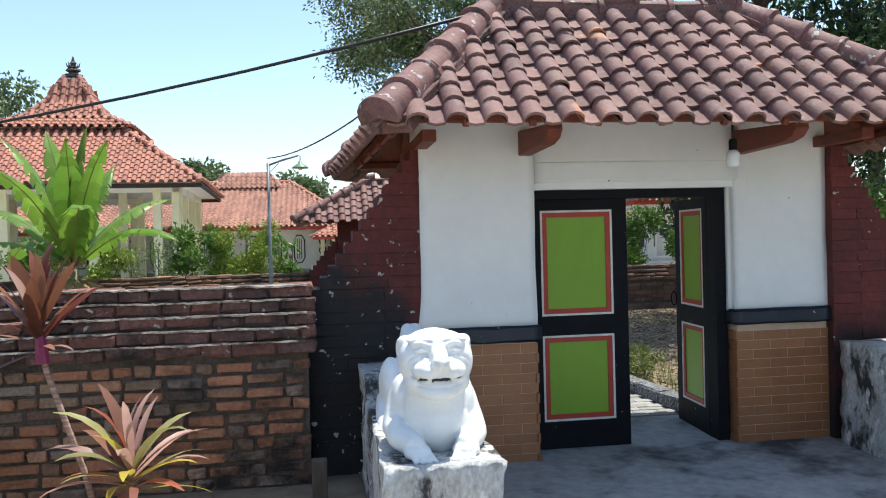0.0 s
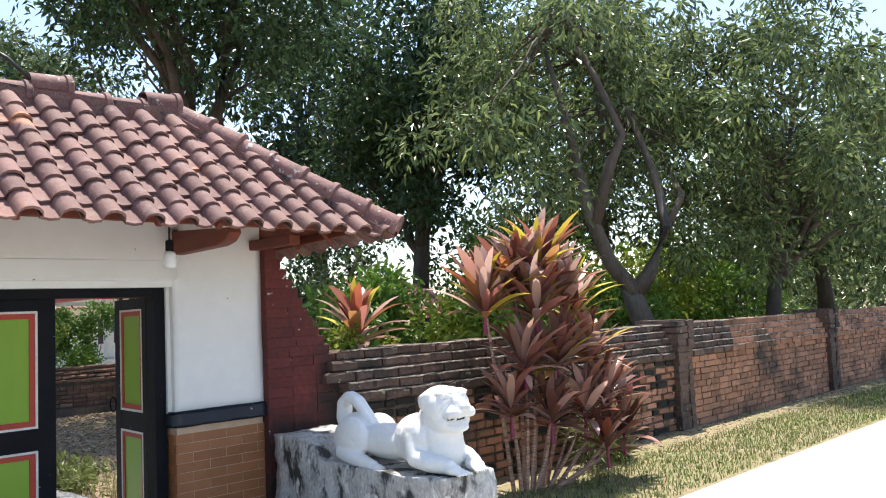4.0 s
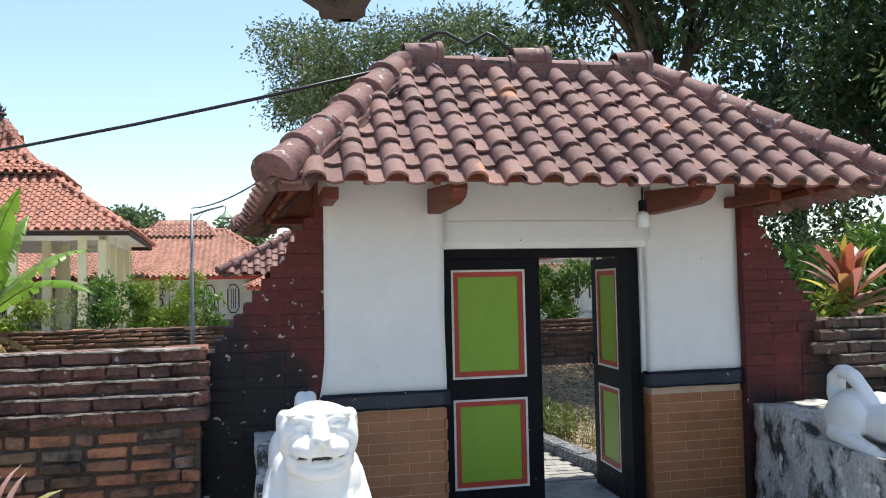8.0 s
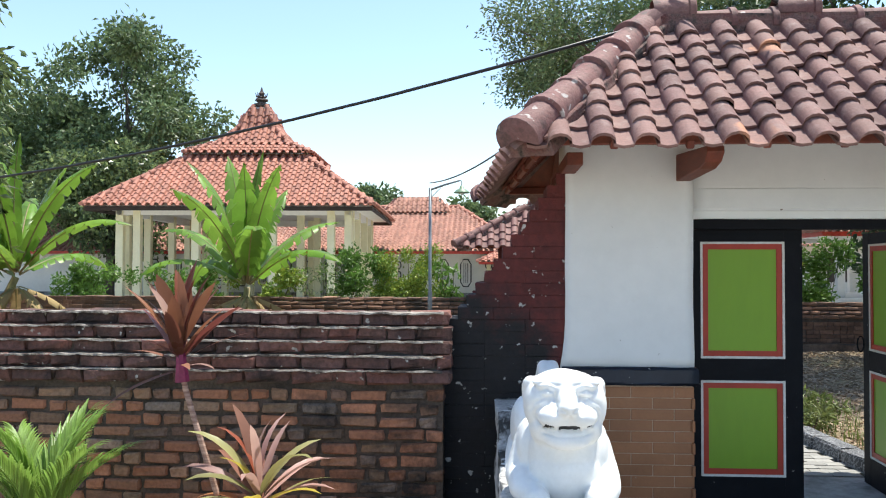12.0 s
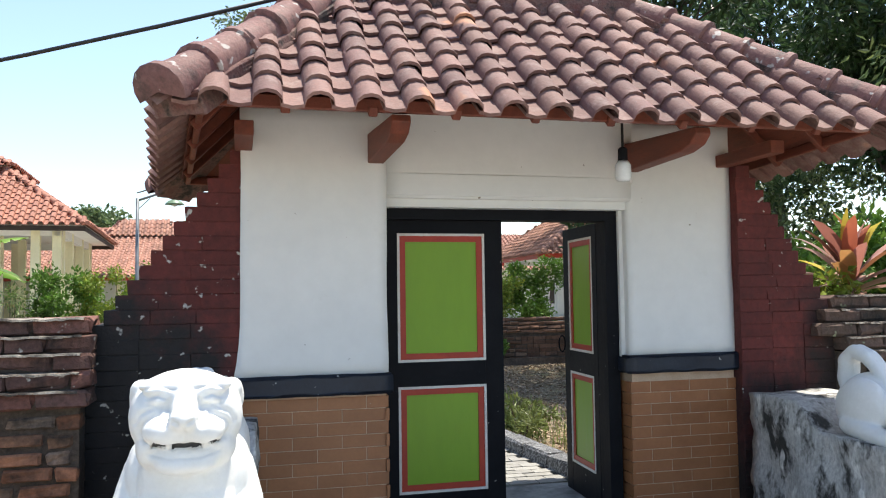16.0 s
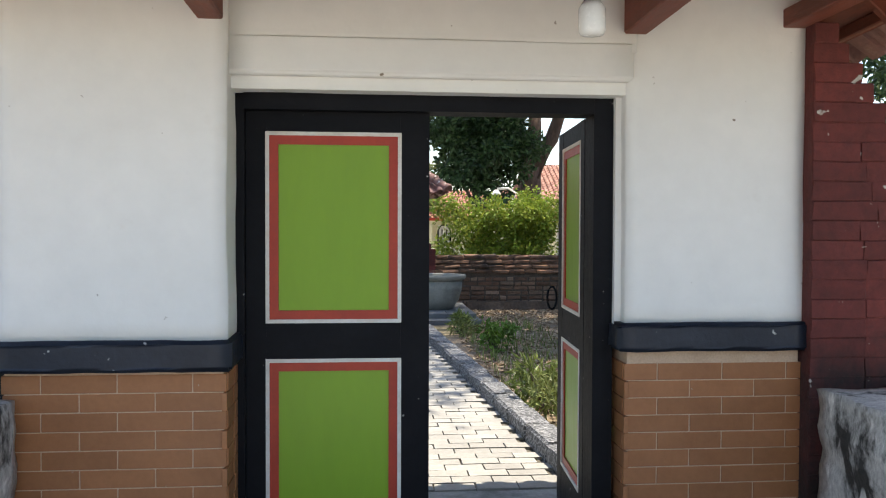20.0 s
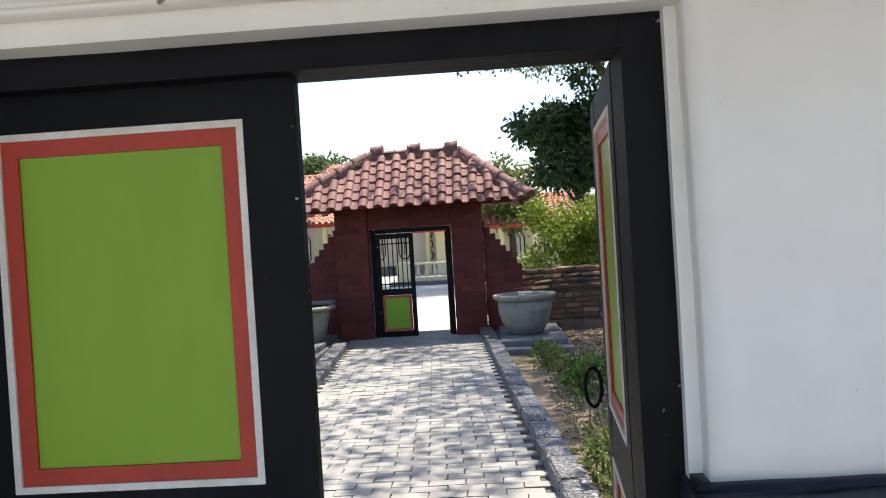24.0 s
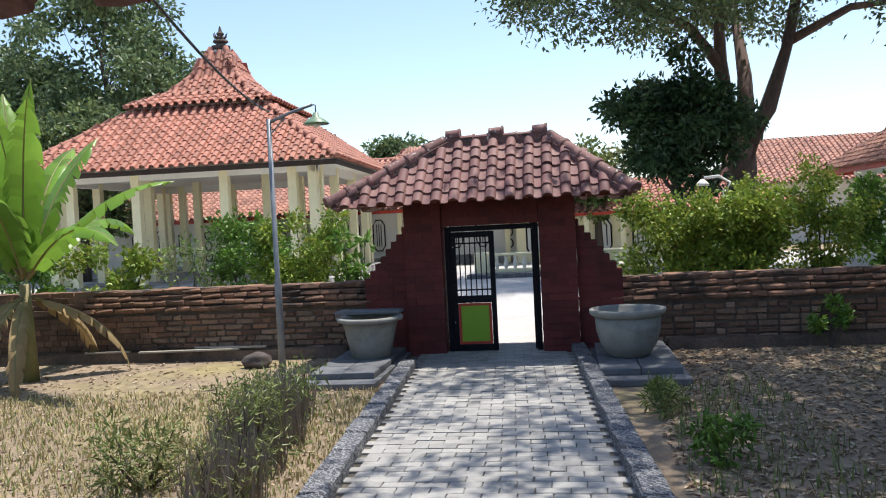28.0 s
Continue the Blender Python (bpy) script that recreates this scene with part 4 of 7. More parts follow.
def brick_wall(name, x0, x1, y_face, top, n_cap, m_b, m_c, near0, near1, thick=0.5, ch=0.088, cap_h=0.094, pier=(), m_alt=None, ledges=True):
    """A boundary wall: brick face, corbel, and a cap whose courses step back."""
    yb = y_face + thick
    wall = tagged(empty(name, (x0 + x1) / 2, y_face, 0), kind="structure")
    ox = (x0 + x1) / 2
    body = top - n_cap * cap_h
    core = [rough_box(x0, x1, y_face + 0.02, yb - 0.02, 0, body, 0)]
    full = brick_set("brick", m_b, 0.250, 0.12, ch - 0.016, 6, 0.008, 0.011)
    half = brick_set("brick", m_b, 0.118, 0.12, ch - 0.016, 4, 0.008, 0.011)
    full2 = brick_set("brick", m_alt or m_b, 0.250, 0.12, ch - 0.018, 6, 0.009, 0.012)
    half2 = brick_set("brick", m_alt or m_b, 0.118, 0.12, ch - 0.018, 4, 0.009, 0.012)
    far = []
    k = 0
    z = ch / 2
    rr = random.Random(int(x1 * 10))
    while z < body - 0.02:
        x = x0 + (0.0 if k % 2 else 0.13)
        while x < x1 - 0.05:
            ln = min(0.268 if rr.random() < (0.75 if k % 3 else 0.4) else 0.135, x1 - x)
            if ln < 0.2:
                ln = min(0.135, x1 - x)
            pr = rr.uniform(-0.007, 0.008)
            if near0 < x < near1:
                old = rr.random() < (0.22 + (0.3 if z > body - 0.15 else 0) + 0.3 * max(0, noise.noise(Vector((x * 1.3, z * 2.0, 4)))))
                kit = (full2 if ln > 0.2 else half2) if old else (full if ln > 0.2 else half)
                piece("brick", kit[rr.randrange(4)], wall, (x + ln / 2 - ox, 0.055 + pr * 1.4, z + rr.uniform(-0.006, 0.006)), rr.uniform(-0.02, 0.02), (rr.uniform(0.92, 1.0), 1, rr.uniform(0.88, 1.0)))
            else:
                far.append(rough_box(x + 0.006, x + ln - 0.006, y_face - 0.004 + pr, y_face + 0.1, z - ch / 2 + 0.006, z + ch / 2 - 0.006, 0.005, rr))
            x += ln
        z += ch
        k += 1
    ledge = []
    cp = brick_set("cap_stone", m_c, 0.30, 0.30, cap_h - (0.006 if ledges else 0.022), 6, 0.012, 0.016)
    for c in range(n_cap):
        z = body + (c + 0.5) * cap_h
        yo = y_face + (-0.045 if c == 0 else -0.01 + 0.042 * (c - 1))
        core.append(rough_box(x0, x1, yo + 0.03, yb - (yo - y_face) - 0.03, body + c * cap_h, body + (c + 1) * cap_h - 0.012, 0))
        if ledges:
            ledge.append(strip(x0, x1, yo - 0.018, yo + 0.1, body + (c + 1) * cap_h - 0.006, 0.016, rr))
        x = x0 + rr.uniform(-0.3, 0)
        while x < x1:
            ln = 0.305 if rr.random() < 0.7 else 0.20
            if x + ln > x1 + 0.06:
                ln = x1 + 0.06 - x
            if ln < 0.1 or x + ln < x0 + 0.1:
                x += max(ln, 0.1)
                continue
            if near0 - 1.2 < x < near1 + 1.2:
                piece("cap_stone", cp[rr.randrange(6)], wall, (x + ln / 2 - ox, yo - y_face + 0.15 + rr.uniform(-0.012, 0.012), z + rr.uniform(-0.006, 0.006)), rr.uniform(-0.02, 0.02), (ln / 0.305, 1, 1))
            elif x + ln > x0:
                far.append(rough_box(x + 0.004, x + ln - 0.004, yo, yo + 0.28, z - cap_h / 2, z + cap_h / 2 - 0.004, 0.012, rr))
            x += ln
    put_mesh("core", solid(core), M_MORTAR, wall).location = (-ox, -y_face, 0)
    if ledges:
        put_mesh("mortar_ledge", solid(ledge), M_LEDGE, wall).location = (-ox, -y_face, 0)
    if far:
        mf = mat(name + "_far_bricks", tuple(m_b.node_tree.nodes["Mix"].inputs["A"].default_value)[:3], tuple(m_b.node_tree.nodes["Mix"].inputs["B"].default_value)[:3], 3, 0.92, 0.4, 40, rnd=0.3, fine=0.28, island=True, stain=(0.05, 0.042, 0.034), st_scale=1.1, st_lo=0.5, st_hi=0.66)
        tagged(put_mesh("bricks", solid(far), mf, wall), kind="stuff").location = (-ox, -y_face, 0)
    for px in pier:
        lst, z = [], 0.0
        while z < top + 0.03:
            o = 0.03 if z > top - 0.3 else 0.0
            j = rr.uniform(-0.012, 0.012)
            lst.append(rough_box(px - 0.19 - ox - o + j, px + (j * 2 if rr.random() < 0.5 else 0.06) - ox, -0.085 - o, thick + 0.05, z, z + ch - 0.008, 0.01, rr))
            lst.append(rough_box(px + 0.07 - ox, px + 0.19 - ox + o + j, -0.085 - o + j, thick + 0.05, z, z + ch - 0.008, 0.01, rr))
            lst.append(rough_box(px - 0.17 - ox, px + 0.17 - ox, -0.065, thick + 0.03, z, z + ch, 0.0, rr))
            z += ch
        pr_ = put_mesh("pier", solid(lst), m_c, wall)
        tagged(pr_, label="coursed brick pier darkened by damp")
    return wall


brick_wall("wall_west", -26.0, -2.5, -0.40, 1.385, 5, M_BRICK, M_CAP, -7.0, -2.5, m_alt=M_BRICKD)
brick_wall("wall_east", 2.34, 18.9, -0.34, 1.44, 5, M_BRICKR, M_CAPR, 2.3, 8.3, pier=(8.1, 13.6, 18.75), m_alt=M_BRICKD)
brick_wall("wall_inner_west", -26.0, -2.62, 11.2, 1.06, 4, M_BRICK2, M_CAP2, -6.0, -2.6, 0.4, 0.085, 0.085, ledges=False)
brick_wall("wall_inner_east", 0.87, 24.0, 11.2, 0.99, 4, M_BRICK2, M_CAP2, 0.8, 4.0, 0.4, 0.085, 0.085, ledges=False)


for nm, xa, xb in (("trim_footing_west", -26.0, -2.95), ("trim_footing_east", 1.45, 24.0)):
    bm = bmesh.new()
    add_box(bm, xa, xb, 11.06, 11.19, -0.05, 0.15)
    bmesh.ops.subdivide_edges(bm, edges=[e for e in bm.edges if abs(e.verts[0].co.x - e.verts[1].co.x) > 1], cuts=160)
    for v in bm.verts:
        v.co += noise.noise_vector(v.co * 4) * 0.018
    tagged(link(nm, bm, M_FOOT), kind="structure")
for k, (xa, ya, rz, ln) in enumerate(((-5.3, 11.02, 4, 1.5), (-4.7, 11.10, -2, 1.1), (-6.6, 11.06, 2, 0.7))):
    bm = boxes((-ln / 2, ln / 2, -0.035, 0.035, 0, 0.025), bevel=0.004)
    ob = tagged(link("batten", bm, M_TWIGWOOD), "weathered grey timber batten lying on the wall footing", "batten")
    ob.matrix_world = pose(xa, ya, 0.155 + 0.026 * (k == 1), 0, 0, rz)
bm = bmesh.new()
bmesh.ops.create_icosphere(bm, subdivisions=3, radius=1)
for v in bm.verts:
    v.co += noise.noise_vector(v.co * 1.4) * 0.28
    v.co = Vector((v.co.x * 0.20, v.co.y * 0.14, v.co.z * 0.12 + 0.08))
ob = tagged(link("stone", bm, M_STONE, smooth=True), "dark rounded stone lying by the lamp post", "stone")
ob.matrix_world = pose(-4.05, 10.45, 0)

# ---- lion statues ----
def lion(name, label, m):
    """A reclining lion facing -y, origin under its middle: merged volumes, then carved lines on the face."""
    lst = []
    unit = bmesh.new()
    bmesh.ops.create_icosphere(unit, subdivisions=3, radius=1)
    uv = [v.co.copy() for v in unit.verts]
    uf = [tuple(v.index for v in f.verts) for f in unit.faces]
    unit.free()

    def ball(x, y, z, rx, ry, rz, rot=(0, 0, 0)):
        mm = Matrix.Translation((x, y, z)) @ Euler([radians(a) for a in rot]).to_matrix().to_4x4() @ Matrix.Diagonal((rx, ry, rz, 1))
        lst.append(([tuple(mm @ v) for v in uv], uf))

    def limb(pts, r0, r1, n=14):
        for i in range(n):
            f = i / (n - 1) * (len(pts) - 1)
            k = min(int(f), len(pts) - 2)
            p = Vector(pts[k]).lerp(Vector(pts[k + 1]), f - k)
            rr = r0 + (r1 - r0) * i / (n - 1)
            ball(p.x, p.y, p.z, rr, rr, rr)

    # trunk
    ball(0, 0.04, 0.15, 0.16, 0.46, 0.135)
    ball(0, -0.26, 0.19, 0.17, 0.22, 0.19)
    ball(0, -0.40, 0.16, 0.185, 0.17, 0.20)
    ball(0, -0.44, 0.29, 0.150, 0.15, 0.20)
    ball(0, -0.50, 0.22, 0.158, 0.13, 0.20)
    ball(0, -0.52, 0.13, 0.160, 0.12, 0.17)
    ball(0, 0.42, 0.18, 0.17, 0.20, 0.175)
    # head: low arched crown between square-set ears, flat cheeks, broad muzzle
    ball(0, -0.50, 0.478, 0.172, 0.14, 0.110)
    ball(0, -0.52, 0.525, 0.145, 0.10, 0.060)
    ball(0, -0.56, 0.505, 0.150, 0.085, 0.075)
    ball(0, -0.60, 0.405, 0.135, 0.125, 0.075)
    ball(0, -0.66, 0.470, 0.044, 0.115, 0.046, (14, 0, 0))
    ball(0, -0.725, 0.445, 0.047, 0.042, 0.036)
    ball(0, -0.59, 0.315, 0.128, 0.115, 0.055)
    ball(0, -0.645, 0.298, 0.098, 0.065, 0.036)
    ball(0, -0.54, 0.30, 0.135, 0.10, 0.09)
    for s in (-1, 1):
        ball(s * 0.142, -0.505, 0.515, 0.040, 0.045, 0.042, (0, s * 30, 0))
        ball(s * 0.165, -0.480, 0.485, 0.021, 0.045, 0.060)
        ball(s * 0.108, -0.545, 0.435, 0.075, 0.105, 0.110)
        ball(s * 0.105, -0.56, 0.345, 0.055, 0.095, 0.075)
        ball(s * 0.060, -0.675, 0.405, 0.066, 0.066, 0.050)
        ball(s * 0.078, -0.600, 0.540, 0.072, 0.045, 0.022, (20, 0, s * -8))
        ball(s * 0.082, -0.622, 0.497, 0.030, 0.026, 0.019)
        # shoulder, elbow, forearm, hand
        ball(s * 0.140, -0.36, 0.19, 0.078, 0.14, 0.16)
        limb([(s * 0.150, -0.36, 0.22), (s * 0.190, -0.41, 0.10), (s * 0.180, -0.55, 0.070), (s * 0.125, -0.665, 0.05)], 0.076, 0.056, 18)
        ball(s * 0.115, -0.685, 0.030, 0.066, 0.070, 0.040, (0, 0, s * 30))
        for q in (-0.042, -0.014, 0.014, 0.042):
            limb([(s * 0.110 + q, -0.70, 0.03), (s * 0.085 + q * 1.1, -0.775, 0.004)], 0.0175, 0.013, 5)
        # haunch and hind foot
        ball(s * 0.145, 0.36, 0.16, 0.075, 0.20, 0.17, (-12, 0, 0))
        limb([(s * 0.165, 0.42, 0.06), (s * 0.19, 0.24, 0.03), (s * 0.205, 0.05, -0.005)], 0.070, 0.05, 12)
        ball(s * 0.208, 0.0, -0.02, 0.052, 0.085, 0.042)
        for q in (-0.038, -0.013, 0.013, 0.038):
            limb([(s * 0.208 + q, -0.03, -0.02), (s * 0.212 + q, -0.105, -0.035)], 0.015, 0.011, 5)
    # tail: up from the rump, looping forward on to the back
    for w in (-0.022, 0.022):
        limb([(w, 0.56, 0.14), (w, 0.625, 0.30), (w, 0.615, 0.41), (w, 0.55, 0.468), (w, 0.455, 0.44), (w, 0.36, 0.36), (w, 0.27, 0.27)], 0.052, 0.032, 44)
    ob = new("tmp", solid(lst))
    md = ob.modifiers.new("r", "REMESH")
    md.mode, md.voxel_size = "VOXEL", 0.0068
    sm = ob.modifiers.new("s", "SMOOTH")
    sm.factor, sm.iterations = 0.5, 7
    dg = bpy.context.evaluated_depsgraph_get()
    out = bmesh.new()
    out.from_object(ob, dg)
    bpy.data.objects.remove(ob)
    out.normal_update()
    lines = [([(-0.125, 0.378), (-0.06, 0.360), (0, 0.363), (0.06, 0.360), (0.125, 0.378)], 0.016, 0.007),
             ([(-0.125, 0.378), (-0.142, 0.40), (-0.135, 0.425)], 0.010, 0.007), ([(0.125, 0.378), (0.142, 0.40), (0.135, 0.425)], 0.010, 0.007),
             ([(-0.11, 0.335), (-0.04, 0.325), (0.05, 0.325), (0.11, 0.337)], 0.006, 0.006), ([(0, 0.363), (0, 0.42)], 0.008, 0.006)]
    for s in (-1, 1):
        lines += [([(s * 0.05, 0.445), (s * 0.085, 0.452), (s * 0.125, 0.435), (s * 0.145, 0.41)], 0.009, 0.007), ([(s * 0.10, 0.475), (s * 0.14, 0.455), (s * 0.155, 0.425)], 0.008, 0.007),
                  ([(s * 0.035, 0.532), (s * 0.085, 0.548), (s * 0.140, 0.528)], 0.008, 0.006), ([(s * 0.055, 0.483), (s * 0.085, 0.478), (s * 0.115, 0.487)], 0.007, 0.005),
                  ([(s * 0.055, 0.503), (s * 0.085, 0.514), (s * 0.115, 0.503)], 0.007, 0.005), ([(s * 0.048, 0.50), (s * 0.052, 0.46), (s * 0.055, 0.43)], 0.009, 0.008),
                  ([(s * 0.020, 0.438), (s * 0.030, 0.446)], 0.012, 0.006)]

    def gap(x, z, pts):
        best = 9.0
        for (xa, za), (xb, zb) in zip(pts, pts[1:]):
            dx_, dz_ = xb - xa, zb - za
            f = min(1.0, max(0.0, ((x - xa) * dx_ + (z - za) * dz_) / (dx_ * dx_ + dz_ * dz_)))
            best = min(best, math.hypot(x - xa - f * dx_, z - za - f * dz_))
        return best

    for v in out.verts:
        if v.co.y < -0.5 and 0.28 < v.co.z < 0.57 and v.normal.y < -0.12:
            cut = max(dp * math.exp(-(gap(v.co.x, v.co.z, pts) / wd) ** 2) for pts, dp, wd in lines)
            v.co -= v.normal * cut
    dark = ((-0.078, 0.018, 0.366, 0.0055), (0.008, 0.044, 0.361, 0.0085), (0.092, 0.013, 0.368, 0.005))
    for f in out.faces:
        f.smooth = True
        c = f.calc_center_median()
        if c.y < -0.55 and f.normal.y < 0.4 and any(abs(c.x - x) < w and abs(c.z - z) < t for x, w, z, t in dark):
            f.material_index = 1
    for v in {v for f in out.faces if f.material_index for v in f.verts}:
        v.co.y += 0.012
    for v in out.verts:
        v.co += noise.noise_vector(v.co * 11) * 0.0035 + noise.noise_vector(v.co * 30) * 0.0012
    fin = bpy.data.meshes.new(name)
    out.to_mesh(fin)
    out.free()
    fin.materials.append(M_STATUE)
    fin.materials.append(M_TEETH)
    res = new(name, fin)
    res.matrix_world = m
    return tagged(res, label, "statue")


def plinth(label, x0, x1, y0, y1, top, back, y_step):
    """A rough block whose rear end stands higher, against the wall."""
    bm = bmesh.new()
    add_box(bm, x0, x1, y0, y1, 0, top)
    bmesh.ops.subdivide_edges(bm, edges=bm.edges[:], cuts=24, use_grid_fill=True)
    bm.normal_update()
    for v in bm.verts:
        if v.co.z > 0.02:
            k = min(1.0, max(0.0, (v.co.y - y_step) / 0.10))
            v.co.z *= 1 + (back / top - 1) * k * k * (3 - 2 * k)
        n3 = noise.noise_vector(v.co * 3.2) * 0.035 + noise.noise_vector(v.co * 9) * 0.020 + noise.noise_vector(v.co * 24) * 0.007
        v.co += Vector((n3.x, n3.y, n3.z * 0.4 * (1 if v.co.z > 0.02 else 0)))
    return tagged(link("plinth", bm, M_PED, smooth=True), label, "plinth")


plinth("rough stone plinth with flaking white paint", -2.14, -1.60, -2.50, -0.3, 0.66, 0.82, -0.95)
plinth("rough stone plinth with flaking white paint and dark moss", 1.57, 2.1, -2.25, -0.3, 0.655, 0.82, -0.90)
lion("lion_statue", "white-painted reclining lion statue on a stone plinth", pose(-1.855, -1.64, 0.655))
lion("lion_statue", "white-painted reclining lion statue beside red cordyline", pose(1.83, -1.53, 0.665) @ Matrix.Diagonal((0.98, 0.98, 0.97, 1)))
post = tagged(link("stake", boxes((-2.48, -2.39, -1.30, -1.22, 0, 0.40), bevel=0.008), M_BARK), "short weathered timber stake beside the wall", "stake")

# ---- gate two ----
def brick_block(name, bxs, mat_, parent=None, ch=0.1, bl=0.24, proud=0.006, seed=1):
    """Painted brickwork: courses with slightly uneven bricks round a core."""
    rr = random.Random(seed)
    items = []
    for x0, x1, y0, y1, z0, z1 in bxs:
        items.append(rough_box(x0 + 0.012, x1 - 0.012, y0 + 0.012, y1 - 0.012, z0, z1, 0))
        n = max(1, int(round((z1 - z0) / ch)))
        h = (z1 - z0) / n
        for k in range(n):
            m = max(1, int(round((x1 - x0) / bl)))
            l = (x1 - x0) / m
            off = l / 2 if k % 2 else 0
            x = x0 - off
            while x < x1 - 0.01:
                a, b = max(x0, x), min(x1, x + l)
                d = rr.uniform(-proud, proud)
                items.append(rough_box(a + 0.003, b - 0.003, y0 - d, y1 + d, z0 + k * h + 0.004, z0 + (k + 1) * h - 0.004, 0.004, rr))
                x += l
    return put_mesh(name, solid(items), mat_, parent)


G2Y = 11.24
w2 = tagged(empty("wall_gate_two", -0.86, G2Y, 0), kind="structure")
M_MAROON2 = mat("maroon_brick_paint", (0.125, 0.024, 0.02), (0.085, 0.018, 0.016), 1.6, 0.8, 0.35, 30, rnd=0.2, fine=0.25, island=True, stain=(0.03, 0.018, 0.016), st_scale=1.1, st_lo=0.58, st_hi=0.75, st_amt=0.7)
for nm, bx in (("pier", (-2.12, -1.60, 11.05, 11.65, 0, 2.12)), ("pier", (-0.27, 0.23, 11.05, 11.65, 0, 2.12)), ("lintel", (-1.6, -0.27, 11.1, 11.6, 1.775, 2.12))):
    brick_block(nm, [bx], M_MAROON2, w2, seed=int(bx[0] * 10)).location = (0.93, -G2Y, 0)
for sx, x_in, xe0 in ((-1, -2.12, -2.74), (1, 0.23, 0.83)):
    st = []
    for k in range(18):
        z = (k + 0.5) * 0.1
        xe = xe0 if z < 1.08 else xe0 - sx * (z - 1.05) * 0.80
        if (xe - x_in) * sx > 0.03:
            st.append((min(x_in, xe), max(x_in, xe), 11.16, 11.52, k * 0.1, (k + 1) * 0.1))
    brick_block("stepped_wing", st, M_MAROON2, w2, seed=5 + sx).location = (0.93, -G2Y, 0)
gate_roof("hipped roof of plum-coloured tiles over the inner gate", -2.86, 0.98, 10.46, 12.2, 2.1, -1.43, -0.03, 11.31, 2.92, 0.235, 0.205, 0.066, M_ROOF2, M_CAP1, 0.10, True)
d2 = tagged(empty("door_2", -0.86, G2Y, 0), "black barred gate with a green lower panel, one leaf open", "gate", kind="structure")
L2 = -0.65
for nm, bx in (("jamb", (L2, L2 + 0.075, -0.04, 0.07, 0.01, 1.765)), ("jamb", (0.575, 0.645, -0.04, 0.07, 0.01, 1.765)), ("head", (L2 + 0.075, 0.575, -0.04, 0.07, 1.70, 1.77))):
    part(nm, boxes(bx, bevel=0.004), M_BLACK, d2)


def barred_leaf(w, parent, m):
    lf = empty("gate_leaf", 0, 0, 0)
    lf.parent = parent
    lf.matrix_local = m
    for nm, bx in (("stile", (0, 0.07, 0, 0.04, 0.02, 1.69)), ("stile", (w - 0.07, w, 0, 0.04, 0.02, 1.69)), ("rail", (0.07, w - 0.07, 0, 0.04, 0.02, 0.12)), ("rail", (0.07, w - 0.07, 0, 0.04, 0.70, 0.80)), ("rail", (0.07, w - 0.07, 0, 0.04, 1.61, 1.69))):
        part(nm, boxes(bx, bevel=0.003), M_BLACK, lf)
    part("red_border", rect_strip(0.075, w - 0.075, 0.125, 0.695, 0.035, -0.004, 0.03), M_RED, lf)
    part("panel", boxes((0.105, w - 0.105, 0.006, 0.025, 0.155, 0.665)), M_GREEN, lf)
    for k in range(6):
        x = 0.12 + (w - 0.24) * k / 5
        part("bar", boxes((x - 0.008, x + 0.008, 0.012, 0.028, 0.80, 1.61)), M_BLACK, lf)
    for z in (0.88, 1.53):
        part("cross_bar", boxes((0.07, w - 0.07, 0.01, 0.03, z - 0.01, z + 0.01)), M_BLACK, lf)


barred_leaf(0.61, d2, Matrix.Translation((L2 + 0.075, -0.02, 0)))
barred_leaf(0.60, d2, Matrix(((0, 1, 0, 0.545), (1, 0, 0, 0.05), (0, 0, 1, 0), (0, 0, 0, 1))))

# ---- pads, pots, lamp post ----
def pad(label, x0, x1, y0, y1):
    p = tagged(empty("pot_pad", (x0 + x1) / 2, (y0 + y1) / 2, 0), label, "platform")
    hx, hy = (x1 - x0) / 2, (y1 - y0) / 2
    part("step", boxes((-hx, hx, -hy, hy, 0, 0.075), bevel=0.008), M_SLATE, p)
    sl = brick_set("slab", M_SLATE, 1.0, 1.0, 0.07, 3, 0.003, 0.008)
    nx, ny = 2, 4
    for i in range(nx):
        for j in range(ny):
            w_, h_ = (2 * hx - 0.12) / nx, (2 * hy - 0.3) / ny
            piece("slab", sl[(i + j) % 3], p, (-hx + 0.06 + (i + 0.5) * w_, -hy + 0.26 + (j + 0.5) * h_, 0.112), 0, (w_ - 0.008, h_ - 0.008, 1))
    return p


pad("blue-grey stone slab platform under the round pot", 0.41, 1.42, 8.75, 10.95)
pad("blue-grey stone slab platform under the tapered pot", -2.93, -2.02, 8.83, 11.0)
pr = tagged(empty("garden_pot", 0.85, 9.85, 0.147), "round grey cement garden pot with a rolled rim", "pot")
part("body", lathe([(0.20, 0), (0.235, 0.01), (0.33, 0.16), (0.375, 0.32), (0.385, 0.47)], 36), M_POT, pr, "", True)
part("rim", lathe([(0.375, 0.47), (0.43, 0.50), (0.45, 0.535), (0.445, 0.565), (0.40, 0.57), (0.375, 0.54), (0.36, 0.40), (0.02, 0.38)], 36), M_POT, pr, "", True)
pl = tagged(empty("garden_pot", -2.40, 10.28, 0.147), "tapered grey cement garden pot with a thick lip", "pot")
part("body", lathe([(0.24, 0), (0.26, 0.01), (0.30, 0.2), (0.345, 0.40), (0.36, 0.455)], 32), M_POT, pl, "", True)
